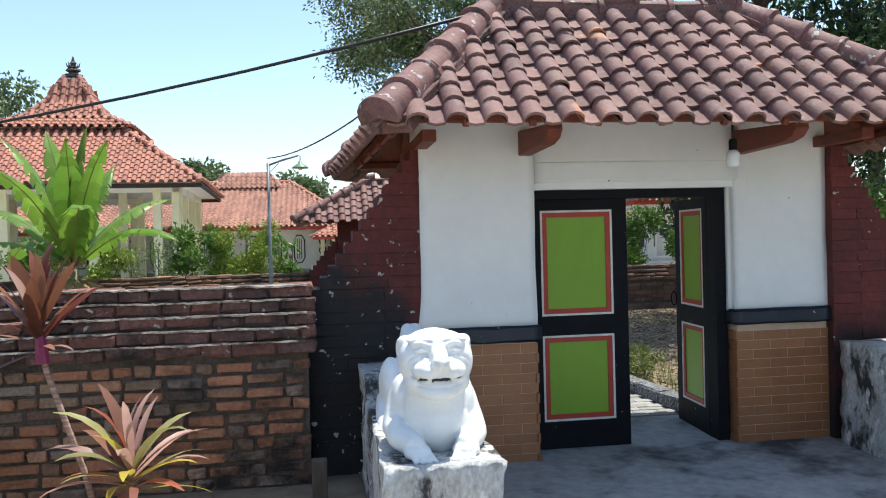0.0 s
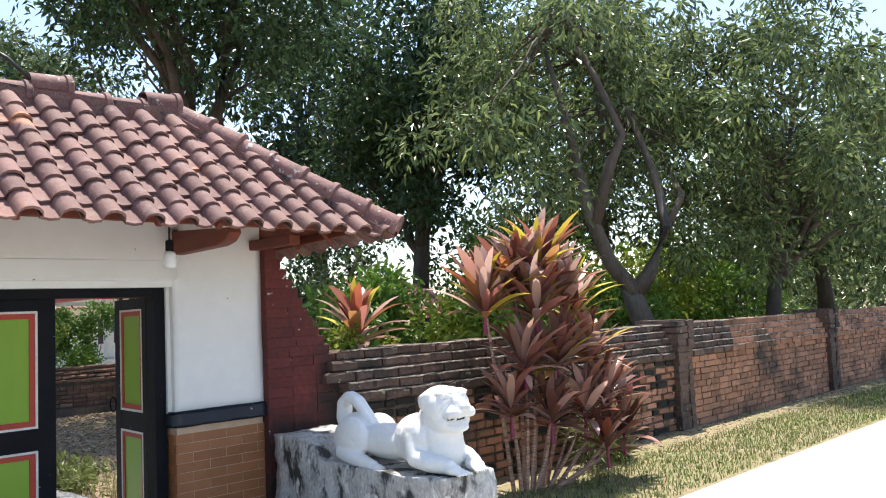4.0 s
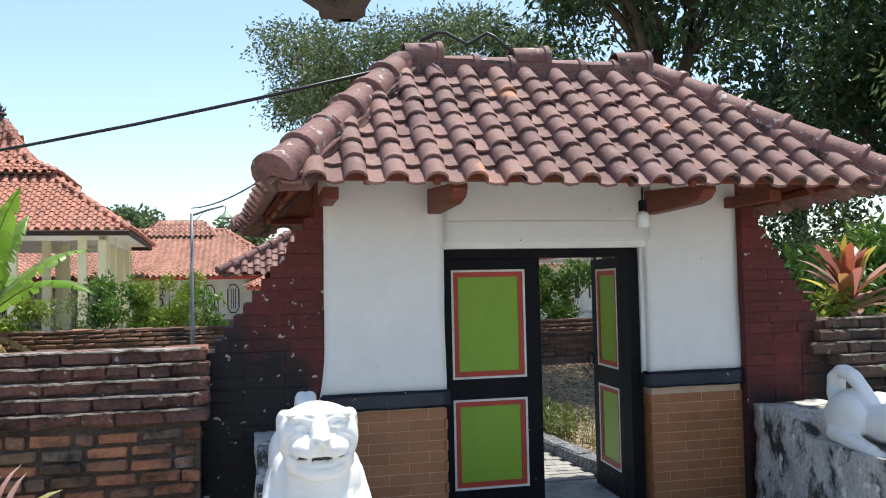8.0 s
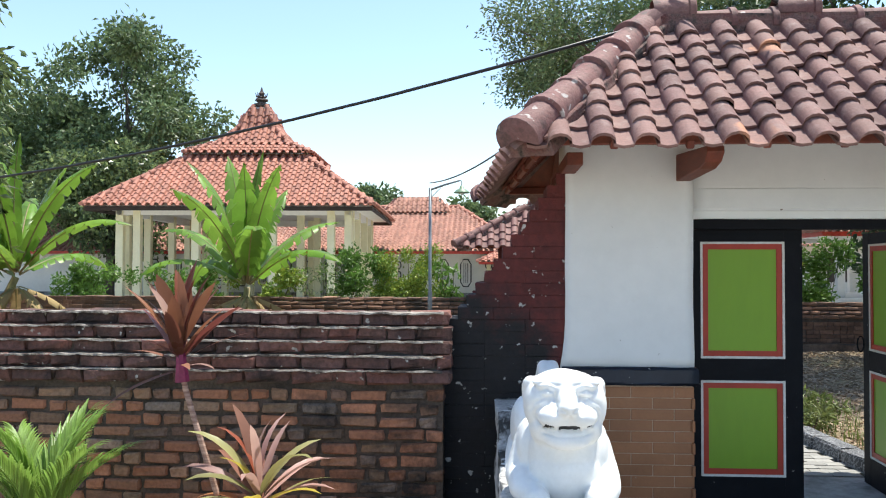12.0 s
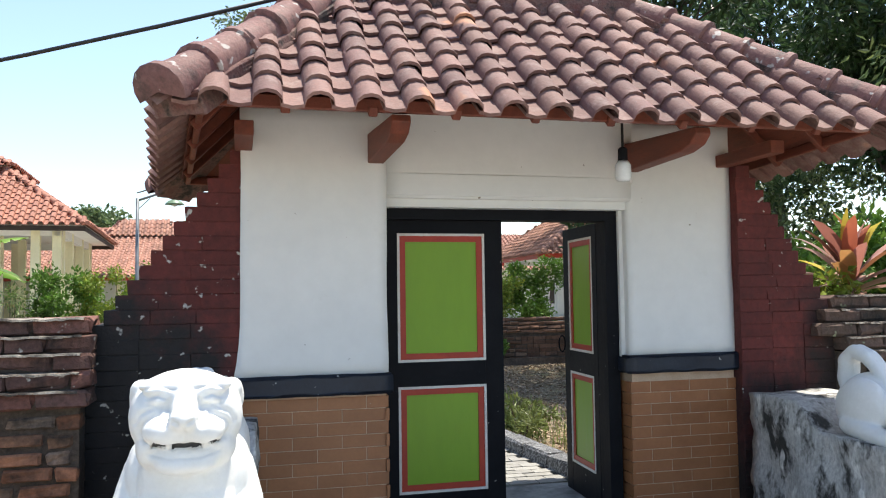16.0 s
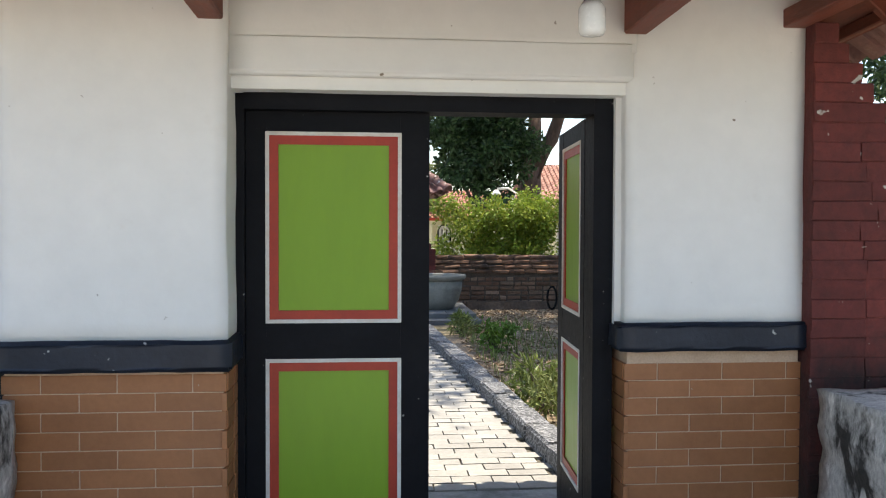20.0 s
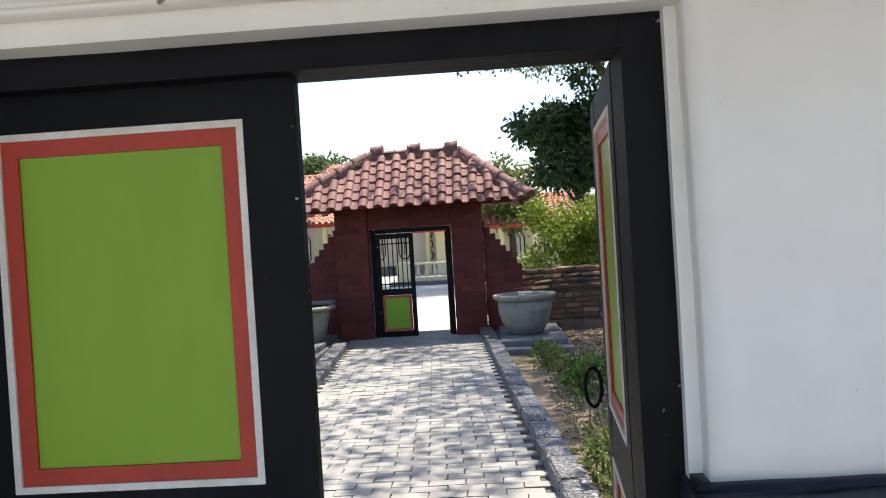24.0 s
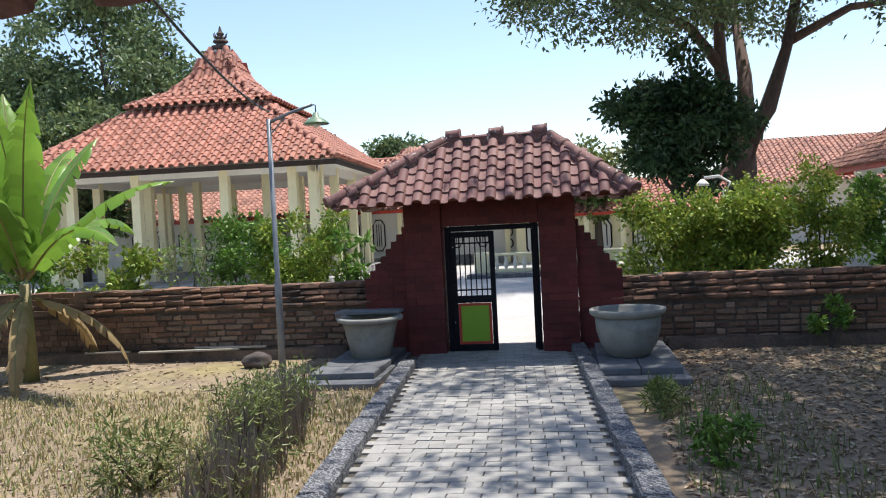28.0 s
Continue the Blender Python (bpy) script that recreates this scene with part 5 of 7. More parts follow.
part("rim", lathe([(0.36, 0.455), (0.43, 0.47), (0.435, 0.51), (0.40, 0.525), (0.36, 0.50), (0.35, 0.40), (0.02, 0.38)], 32), M_POT, pl, "", True)
tagged(link("stone_board", boxes((-2.92, -2.04, 10.44, 10.74, 0.672, 0.715), bevel=0.006), M_SLATE), "grey stone board lying across the tapered pot", "board")
lp = tagged(empty("lamp_post", -3.35, 9.55, 0), "grey steel lamp post with a green bell shade", "street lamp")
part("foot", boxes((-0.11, 0.11, -0.11, 0.11, 0, 0.06), bevel=0.008), M_CONC, lp)
part("pole", lathe([(0.045, 0.06), (0.043, 1.2), (0.032, 1.25), (0.028, 3.2)], 14), M_GALV, lp, "", True)
part("arm", tube([(0, 0, 3.16), (0.28, 0.0, 3.26), (0.56, 0, 3.34)], 0.02, 8), M_GALV, lp, "", True)
part("brace", tube([(0, 0, 3.0), (0.2, 0.0, 3.2)], 0.008, 6), M_GALV, lp)
sh = part("shade", lathe([(0.16, 0.0), (0.155, 0.012), (0.10, 0.06), (0.045, 0.085), (0.03, 0.14)], 22), M_SHADE, lp, "green enamel bell shade", True)
sh.location = (0.60, 0, 3.10)
b_ = part("bulb", lathe([(0.01, -0.04), (0.04, -0.02), (0.045, 0.02), (0.02, 0.06)], 12), M_BULB, lp, "white bulb", True)
b_.location = (0.60, 0, 3.10)
part("hook", tube([(0.56, 0, 3.34), (0.6, 0, 3.33), (0.6, 0, 3.22)], 0.01, 6), M_GALV, lp)


# ---- foliage ----
def leaf_cloud(name, mat_, parent, centres, radii, count, length, width, droop=0.35, seed=1, flat=1.0, kind="", label=""):
    """Many folded leaves gathered in uneven clumps round the given centres."""
    r = np.random.RandomState(seed)
    c = np.array([tuple(q) for q in centres], float)
    rad = np.array(radii, float)
    w = rad ** 2 / np.sum(rad ** 2)
    idx = r.choice(len(c), count, p=w)
    dirs = r.normal(size=(count, 3))
    dirs /= np.linalg.norm(dirs, axis=1)[:, None]
    rr = rad[idx] * np.abs(r.normal(0.72, 0.26, count))
    p = c[idx] + dirs * rr[:, None] * np.array((1, 1, flat))
    d = dirs * 0.7 + r.normal(size=(count, 3)) * 0.6
    d[:, 2] -= droop
    d /= np.linalg.norm(d, axis=1)[:, None]
    s = np.cross(d, r.normal(size=(count, 3)))
    s /= np.linalg.norm(s, axis=1)[:, None]
    n = np.cross(s, d)
    ln = (length * r.uniform(0.65, 1.25, count))[:, None]
    wd = (width * r.uniform(0.7, 1.2, count))[:, None]
    v = np.stack([p, p + d * ln * 0.42 + s * wd + n * wd * 0.35, p + d * ln - n * ln * 0.12, p + d * ln * 0.42 - s * wd + n * wd * 0.35], 1).reshape(-1, 3)
    b = np.arange(count) * 4
    f = np.concatenate([np.stack([b, b + 1, b + 2], 1), np.stack([b, b + 2, b + 3], 1)])
    me = bpy.data.meshes.new(name)
    me.from_pydata(v.tolist(), [], f.tolist())
    ob = put_mesh(name, me, mat_, parent)
    if kind or label:
        tagged(ob, label=label, kind=kind)
    return ob


def bough(a, b, r0, r1, wob, r, n=6):
    a, b = Vector(a), Vector(b)
    pts = []
    ln = (b - a).length
    for i in range(n + 1):
        f = i / n
        k = math.sin(f * math.pi)
        pts.append(a.lerp(b, f) + Vector((r.uniform(-1, 1), r.uniform(-1, 1), r.uniform(-0.3, 1))) * wob * ln * k)
    return pts, r0, r1


def tree(label, base, trunk, limbs, crown, crown_r, mat_leaf, n_leaf, l_len, l_wid, r_trunk, bark, seed=1, clumps=60, clump_r=0.8, droop=0.35, extra=(), shell=0.55, flat=0.75, forks=()):
    """trunk: points from the ground to the fork. limbs: count. crown: centre and radii in the tree's own metres."""
    r = random.Random(seed)
    root = tagged(empty("tree", *base), label, "tree")
    tp = [Vector(p) for p in trunk]
    bm = tube(tp, r_trunk, 12, r_trunk * 0.72)
    for v in bm.verts:
        v.co += noise.noise_vector(v.co * 1.6) * r_trunk * 0.25
        if v.co.z < 0.5:
            k = 1 + 0.5 * (0.5 - v.co.z)
            v.co.x *= k
            v.co.y *= k
    part("trunk", bm, bark, root, "", True)
    cc, cr = Vector(crown), Vector(crown_r)
    centres = []
    for k in range(clumps):
        a, z = r.uniform(0, 2 * math.pi), r.uniform(-1, 1)
        q = (1 - z * z) ** 0.5
        f = shell + (1 - shell) * r.random()
        f *= 0.85 + 0.3 * noise.noise(Vector((math.cos(a) * 2, math.sin(a) * 2, z * 2 + seed)))
        centres.append(cc + Vector((q * math.cos(a) * cr.x, q * math.sin(a) * cr.y, z * cr.z)) * f)
    centres += [Vector(e) for e in extra]
    fork = tp[-1]
    ends = []
    for way, ra, rb in forks:
        bm = tube([Vector(q) for q in way], ra, 10, rb)
        for v in bm.verts:
            v.co += noise.noise_vector(v.co * 2.2) * ra * 0.35
        part("fork", bm, bark, root, "", True)
    for k in range(limbs):
        tgt = centres[int(k * len(centres) / limbs)]
        mid = fork.lerp(tgt, 0.62) + Vector((0, 0, 0.08 * (tgt - fork).length))
        if forks:
            start = Vector(min((w[0][-1] for w in forks), key=lambda q: (Vector(q) - tgt).length))
            mid = start.lerp(tgt, 0.62)
        else:
            start = fork if k < 3 else tp[-2].lerp(fork, 0.5 + 0.5 * r.random())
        pts, a, b = bough(start, mid, r_trunk * 0.55, r_trunk * 0.22, 0.06, r)
        part("limb", tube(pts, a, 8, b), bark, root, "", True)
        ends.append((Vector(mid), b, pts))
    for k, c in enumerate(centres):
        e = min(ends, key=lambda q: (q[0] - c).length)
        pts, a, b = bough(e[2][3 + k % 4], c, max(0.012, e[1] * 0.6), 0.008, 0.08, r, 4)
        if k % 2 == 0 or len(centres) < 60:
            part("branch", tube(pts, a, 5, b), bark, root, "", True)
    leaf_cloud("crown", mat_leaf, root, centres, [clump_r * r.uniform(0.6, 1.3) for _ in centres], n_leaf, l_len, l_wid, droop, seed, flat)
    return root


def shrub(label, x, y, z, rx, ry, h, mat_leaf, n, l_len, l_wid, seed=1, clumps=16, name="shrub", stems=7, cat="shrub"):
    r = random.Random(seed)
    root = tagged(empty(name, x, y, z), label, cat)
    cs = []
    for k in range(clumps):
        a = r.uniform(0, 2 * math.pi)
        q = r.random() ** 0.5
        zz = h * r.uniform(0.25, 0.95)
        k2 = math.sin(min(1, zz / h * 0.9 + 0.25) * math.pi * 0.62)
        cs.append((math.cos(a) * rx * q * k2, math.sin(a) * ry * q * k2, zz))
    for k in range(stems):
        c = cs[k % len(cs)]
        part("stem", tube([(c[0] * 0.15, c[1] * 0.15, 0), (c[0] * 0.6, c[1] * 0.6, c[2] * 0.5), (c[0], c[1], c[2])], 0.016, 5, 0.005), M_BARK, root)
    leaf_cloud("foliage", mat_leaf, root, cs, [min(rx, ry, h) * r.uniform(0.28, 0.5) for _ in cs], n, l_len, l_wid, 0.05, seed)
    return root


def blade(length, width, arch, rise, fold=0.18, seg=7, tear=0, r=rng):
    """One long leaf along +x that rises then droops; points and faces."""
    pts, fs = [], []
    prev = None
    for i in range(seg + 1):
        f = i / seg
        w = width * (math.sin(math.pi * min(1.0, f * 0.92 + 0.06)) ** 0.7) * (1.0 if f < 0.98 else 0.25)
        if f == 0:
            w = width * 0.12
        ang = rise - arch * f * f
        if prev is None:
            p = Vector((0, 0, 0))
        else:
            p = prev + Vector((math.cos(ang), 0, math.sin(ang))) * (length / seg)
        prev = p
        up = Vector((-math.sin(ang), 0, math.cos(ang)))
        pts += [p + Vector((0, -w, 0)) + up * w * fold, p, p + Vector((0, w, 0)) + up * w * fold]
        if i:
            o = (i - 1) * 3
            fs += [(o, o + 1, o + 4, o + 3), (o + 1, o + 2, o + 5, o + 4)]
    return [tuple(p) for p in pts], fs


def turned(geo, m):
    return [tuple(m @ Vector(p)) for p in geo[0]], geo[1]


def rosette(parent, centre, n, length, width, mats, weights, seed, up=1.0, droopy=0.9):
    """A head of long leaves in mixed colours; one mesh for each colour."""
    r = random.Random(seed)
    groups = {}
    for k in range(n):
        f = k / n
        rise = radians(82 - 95 * f * up + r.uniform(-12, 12))
        ln = length * (0.7 + 0.35 * math.sin(math.pi * (0.25 + 0.6 * f))) * r.uniform(0.85, 1.1)
        g_ = blade(ln, width * r.uniform(0.75, 1.15), radians(70 * droopy * r.uniform(0.5, 1.2)), rise, r.uniform(0.1, 0.4))
        m = Matrix.Translation(Vector(centre) + Vector((0, 0, 0.16 * (1 - f)))) @ Euler((r.uniform(-0.25, 0.25), 0, k * 2.399 + r.uniform(-0.3, 0.3))).to_matrix().to_4x4()
        mi = r.choices(range(len(mats)), weights)[0]
        groups.setdefault(mi, []).append(turned(g_, m))
    for mi, lst in groups.items():
        ob = put_mesh("leaf_whorl", solid(lst), mats[mi], parent, True)


# cordyline clump beside the east lion
L_CORDD = leaf("deep_maroon_cordyline_leaf", (0.13, 0.035, 0.036), (0.20, 0.065, 0.045), 0.4, 0.4, 0.3, tint=(0.27, 0.12, 0.065))
CORD = [L_CORD, L_CORDO, L_CORDY, L_CORDP, L_CORDB]
cl = tagged(empty("cordyline", 3.9, -0.98, 0), "tall clump of red and yellow cordyline beside the wall", "plant")
HEADS = [((0.38, 0.0, 1.98), 34, 0.62, 0.062, (4, 2, 2.6, 3.2, 0)), ((0.12, 0.1, 1.86), 26, 0.58, 0.058, (5, 2, 2.4, 2.6, 0)), ((-0.28, 0.15, 1.66), 30, 0.58, 0.058, (4, 1.5, 3.0, 1.8, 0)), ((0.86, -0.05, 1.55), 24, 0.55, 0.055, (3, 2, 2.0, 3, 0)), ((0.12, -0.15, 1.62), 26, 0.5, 0.055, (5, 1, 1.0, 2.6, 0.3)),
         ((0.62, -0.1, 1.72), 26, 0.52, 0.055, (3, 1, 1.6, 4, 0)), ((0.80, -0.25, 1.15), 30, 0.5, 0.05, (3, 2.8, 0.6, 4, 0.5)), ((0.35, -0.2, 1.12), 28, 0.5, 0.052, (5, 1.4, 0.6, 2.4, 1)),
         ((-0.05, -0.12, 1.1), 26, 0.48, 0.05, (6, 0.6, 0.3, 1.8, 1)), ((0.95, -0.35, 0.72), 26, 0.46, 0.048, (4, 0.8, 0.2, 2.6, 2)), ((0.55, -0.35, 0.62), 26, 0.46, 0.05, (5, 0.4, 0, 1.6, 2)),
         ((0.15, -0.25, 0.60), 24, 0.44, 0.05, (7, 0.2, 0, 0.4, 2)), ((-0.2, -0.05, 0.7), 22, 0.44, 0.05, (7, 0.2, 0, 0.3, 2)), ((1.05, -0.45, 0.38), 20, 0.4, 0.045, (2, 0.2, 0, 1, 5)), ((0.75, -0.45, 0.3), 20, 0.4, 0.045, (2, 0.2, 0, 1, 5))]
for i, (c, n, ln, wd, wt) in enumerate(HEADS):
    part("stem", tube([(c[0] * 0.35, c[1] * 0.35, 0), (c[0] * 0.7 + 0.02, c[1] * 0.7, c[2] * 0.55), (c[0], c[1], c[2] + 0.12)], 0.022, 7, 0.014), M_CORDSTEM, cl)
    part("leaf_stalk", tube([(c[0], c[1], c[2] - 0.15), (c[0], c[1], c[2] + 0.18)], 0.02, 8, 0.010), M_CORDHEART, cl)
    rosette(cl, c, int(n * 1.4), ln * 1.12, wd * 0.88, CORD, wt, 20 + i, 0.62 if c[2] > 1.4 else 0.8, 0.5)
c2 = tagged(empty("cordyline", 3.45, 0.9, 0), "red cordyline behind the brick wall", "plant")
part("stem", tube([(0, 0, 0), (0.04, 0, 0.8), (0, 0, 1.6)], 0.025, 7, 0.016), M_CORDSTEM, c2)
rosette(c2, (0, 0, 1.42), 30, 0.62, 0.06, CORD, (3, 3, 0.8, 3.5, 0.6), 51, 0.75, 0.55)
# single cordyline, low cordyline and palm before the west wall
c3 = tagged(empty("cordyline", -3.80, -1.0, 0), "slender cordyline with one head of maroon leaves", "plant")
part("stem", tube([(0.06, 0, 0), (-0.02, 0, 0.35), (-0.22, 0.02, 0.95), (-0.25, 0.02, 1.10)], 0.02, 8, 0.017), M_CORDSTEM, c3)
part("leaf_stalk", tube([(-0.24, 0.02, 1.0), (-0.26, 0.02, 1.30)], 0.045, 8, 0.015), M_CORDHEART, c3)
rosette(c3, (-0.25, 0.02, 1.10), 18, 0.50, 0.050, [L_CORDD, L_CORDO, L_CORDY, L_CORDB], (9, 0.8, 1.3, 1.0), 61, 0.36, 0.22)
rosette(c3, (-0.25, 0.02, 1.06), 13, 0.50, 0.022, [L_CORDD, L_CORDP, L_CORDB], (4, 1.5, 2), 63, 1.0, 0.35)
c4 = tagged(empty("cordyline", -3.52, -1.12, 0), "low cordyline with pale yellow-edged leaves", "plant")
part("stem", tube([(0, 0, 0), (0, 0, 0.3)], 0.02, 7), M_CORDSTEM, c4)
rosette(c4, (0, 0, 0.24), 30, 0.54, 0.034, CORD + [L_CORDG], (2.4, 1.2, 1.6, 4, 1.2, 2.6), 62, 0.85, 0.8)


def palm(label, x, y, n, length, seed):
    r = random.Random(seed)
    root = tagged(empty("young_palm", x, y, 0), label, "palm")
    for k in range(n):
        az = k * 2.4 + r.uniform(-0.3, 0.3)
        el = radians(r.uniform(62, 88))
        pts = []
        p = Vector((0, 0, 0.02))
        for i in range(9):
            a = el - radians(38) * (i / 8) ** 1.5
            p = p + Vector((math.cos(az) * math.cos(a), math.sin(az) * math.cos(a), math.sin(a))) * length / 8
            pts.append(p.copy())
        fr = part("frond", tube(pts, 0.008, 5, 0.003), L_PALM, root)
        lst = []
        for i in range(2, 9):
            for q in (0.0, 0.25, 0.5, 0.75):
                b = pts[i - 1].lerp(pts[i], q)
                d = (pts[i] - pts[i - 1]).normalized()
                for s in (-1, 1):
                    g_ = blade(length * 0.52 * (1.15 - i / 12), 0.0085, radians(50), radians(22), 0.2, 5)
                    side = d.cross(Vector((0, 0, 1))).normalized() * s
                    fwd = (d * 0.95 + side * 0.5).normalized()
                    m = basis(b, fwd, (Vector((0, 0, 1)).cross(fwd)).normalized(), fwd.cross(Vector((0, 0, 1)).cross(fwd)).normalized())
                    lst.append(turned(g_, m))
        put_mesh("leaflet_fan", solid(lst), L_PALM, fr)
    return root


palm("young feather palm with bright green fronds", -4.80, -1.2, 9, 0.74, 4)


def banana(label, x, y, z, h, n, length, seed, lean=(0, 0), dry=3):
    """A banana plant: sheathed stem, arching torn leaves with a pale midrib, dry hanging ones."""
    r = random.Random(seed)
    root = tagged(empty("banana_plant", x, y, z), label, "banana plant")
    top = Vector((lean[0], lean[1], h))
    part("stem", tube([(0, 0, 0), (lean[0] * 0.4, lean[1] * 0.4, h * 0.5), tuple(top)], 0.11, 12, 0.065), M_BANSTEM, root, "", True)
    for k in range(n + dry):
        old = k >= n
        az = k * 2.399 + r.uniform(-0.35, 0.35)
        f = k / n if not old else 1.1
        rise = radians(88 - 64 * f + r.uniform(-7, 7)) if not old else radians(-20)
        arch = radians(16 + 74 * f * r.uniform(0.7, 1.2)) if not old else radians(70)
        ln = length * r.uniform(0.85, 1.1) * (0.75 if old else 1)
        wd = 0.24 * length / 2.3 * r.uniform(0.85, 1.1) * (0.55 if old else 1)
        seg = 26
        mid, p = [], Vector((0, 0, 0))
        for i in range(seg + 1):
            a = rise - arch * (i / seg) ** 1.8
            p = p + Vector((math.cos(a), 0, math.sin(a))) * ln / seg
            mid.append((p.copy(), a))
        m = Matrix.Translation(top + Vector((0, 0, -0.15 if old else 0.0))) @ Euler((0, 0, az)).to_matrix().to_4x4()
        lst = []
        for side in (-1, 1):
            i = 2
            while i < seg:
                cut = min(seg, i + r.choice((1, 2, 2, 3, 3, 4)))
                sag = r.uniform(0.3, 1.05) + (0.8 if old else 0)
                ins, outs = [], []
                for q in range(i, cut + 1):
                    fq = (q - 2) / (seg - 2)
                    w = wd * max(0.06, math.sin(math.pi * min(1, fq * 0.9 + 0.12)) ** 0.6)
                    pp, a = mid[q]
                    shrink = r.uniform(0.015, 0.06) if q in (i, cut) else 0.0
                    along = Vector((math.cos(a), 0, math.sin(a))) * (shrink if q == i else -shrink)
                    ins.append(pp)
                    outs.append((pp + Vector((0, side * w * 0.55, w * 0.12)), pp + Vector((0, side * w * math.cos(sag * 0.5), -w * sag * 0.5)) + along))
                pts = [tuple(v) for v in ins] + [tuple(v[0]) for v in outs] + [tuple(v[1]) for v in outs]
                nn = len(ins)
                fs = []
                for q in range(nn - 1):
                    fs += [(q, q + 1, nn + q + 1, nn + q), (nn + q, nn + q + 1, 2 * nn + q + 1, 2 * nn + q)]
                lst.append(turned((pts, fs), m))
                i = cut
        lf = put_mesh("leaf", solid(lst), L_BANDRY if old else L_BANANA, root, True)
        rib = tube([m @ q[0] for q in mid], 0.02 if not old else 0.012, 6, 0.005)
        link("midrib", rib, M_BANSTEM, lf, "", True)
    return root


banana("tall banana plant with torn green leaves", -6.95, 9.8, 0, 1.3, 15, 2.6, 3, dry=6)
banana("banana plant with drooping and yellowing leaves", -11.4, 8.4, 0, 1.5, 13, 2.5, 8, (0.5, 0.2), 4)
banana("young banana plant by the inner wall", -12.9, 8.8, 0, 0.7, 6, 1.3, 12, dry=1)
banana("banana plant at the road side", 9.4, -5.25, 0, 2.6, 14, 2.5, 21, dry=1)

# hedges and shrubs behind the inner wall
shrub("bright green rounded hedge shrub", -4.02, 12.7, 0, 0.66, 0.55, 2.15, L_HEDGE, 8000, 0.075, 0.022, 1, 26)
shrub("rounded green shrub by the pavilion", -5.15, 13.0, 0, 0.65, 0.55, 2.1, L_SHRUB, 4800, 0.09, 0.028, 2, 24)
shrub("twiggy pale shrub with few leaves", -6.1, 13.0, 0, 0.6, 0.5, 1.75, L_GRASS, 900, 0.08, 0.02, 3, 14, stems=16)
shrub("yellow-green croton hedge by the pavilion", -7.5, 12.7, 0, 1.0, 0.5, 1.75, L_HEDGE, 4200, 0.10, 0.03, 4, 24)
shrub("green hedge shrub by the pavilion", -9.4, 12.8, 0, 0.9, 0.5, 1.9, L_SHRUB, 3600, 0.09, 0.028, 5, 20)
shrub("leafy hedge along the inner wall", -11.5, 12.8, 0, 1.1, 0.5, 1.8, L_SHRUB, 3600, 0.09, 0.028, 6, 20)
shrub("bare-stemmed frangipani shrub by the wall", -3.1, 12.5, 0, 0.42, 0.35, 1.75, L_SHRUB, 420, 0.16, 0.035, 7, 12, stems=12)
shrub("broad bright green hedge by the wall", 1.95, 13.0, 0, 0.95, 0.65, 2.1, L_HEDGE, 9000, 0.085, 0.026, 8, 40)
shrub("broad bright green hedge by the wall", 3.0, 13.1, 0, 1.0, 0.65, 2.25, L_HEDGE, 9500, 0.085, 0.026, 9, 40)
shrub("upright golden-green shrub by the hedge", 4.0, 13.0, 0, 0.55, 0.5, 2.55, L_HEDGE, 4600, 0.075, 0.022, 10, 24)
shrub("darker green leafy shrub by the hedge", 5.2, 13.2, 0, 0.7, 0.6, 2.3, L_SHRUB, 5000, 0.10, 0.03, 11, 24)
shrub("green leafy shrub behind the wall", 7.2, 13.6, 0, 0.8, 0.6, 2.2, L_SHRUB, 3600, 0.10, 0.03, 12, 20)
shrub("round green shrub behind the wall", 9.4, 14.0, 0, 0.9, 0.7, 2.0, L_HEDGE, 3200, 0.09, 0.026, 13, 20)
# beside the path
def clipped_bush(label, x, y, rx, h, n_leaf, n_twig, seed):
    """A cut-back bush: a thicket of grey upright twigs with green shoots among them."""
    root = shrub(label, x, y, 0, rx, rx, h, L_GRASS, n_leaf, 0.075, 0.010, seed, 16, stems=8)
    r = random.Random(seed)
    sticks = []
    for _ in range(n_twig):
        a, q = r.uniform(0, 6.283), rx * 0.8 * r.random() ** 0.6
        px, py, hh = math.cos(a) * q, math.sin(a) * q, h * r.uniform(0.45, 0.95)
        lx, ly, w = r.uniform(-0.09, 0.09), r.uniform(-0.09, 0.09), r.uniform(0.003, 0.006)
        pts = []
        for f, k in ((0.0, 1.0), (0.55, 0.8), (1.0, 0.35)):
            cx, cy = px + lx * f + r.uniform(-0.012, 0.012), py + ly * f + r.uniform(-0.012, 0.012)
            pts += [(cx - w * k, cy - w * k, hh * f), (cx + w * k, cy - w * k, hh * f), (cx, cy + w * k, hh * f)]
        fs = [(3 * i + j, 3 * i + (j + 1) % 3, 3 * i + 3 + (j + 1) % 3, 3 * i + 3 + j) for i in (0, 1) for j in range(3)] + [(6, 7, 8)]
        sticks.append((pts, fs))
    tagged(put_mesh("twig_thicket", solid(sticks), M_TWIG, root), label="dense grey dry twigs", kind="stuff")
    return root


M_TWIG = mat("grey_dry_twig", (0.34, 0.28, 0.21), (0.22, 0.18, 0.14), 9, 0.95, 0.0, 30, rnd=0.3, fine=0.25, island=True)
clipped_bush("half-dry clipped shrub at the path kerb", -2.12, 5.05, 0.34, 0.55, 350, 300, 14)
clipped_bush("cut-back bush of grey twigs and green shoots", -2.28, 5.85, 0.36, 0.66, 750, 320, 15)
clipped_bush("cut-back bush of grey twigs and green shoots", -2.40, 6.65, 0.36, 0.66, 500, 340, 16)
clipped_bush("half-dry clipped shrub near the lamp post", -2.55, 7.45, 0.32, 0.58, 320, 280, 23)
shrub("low green shoots in the dry grass", -2.95, 5.5, 0, 0.35, 0.35, 0.42, L_GRASS, 700, 0.09, 0.010, 24, 12, stems=6)
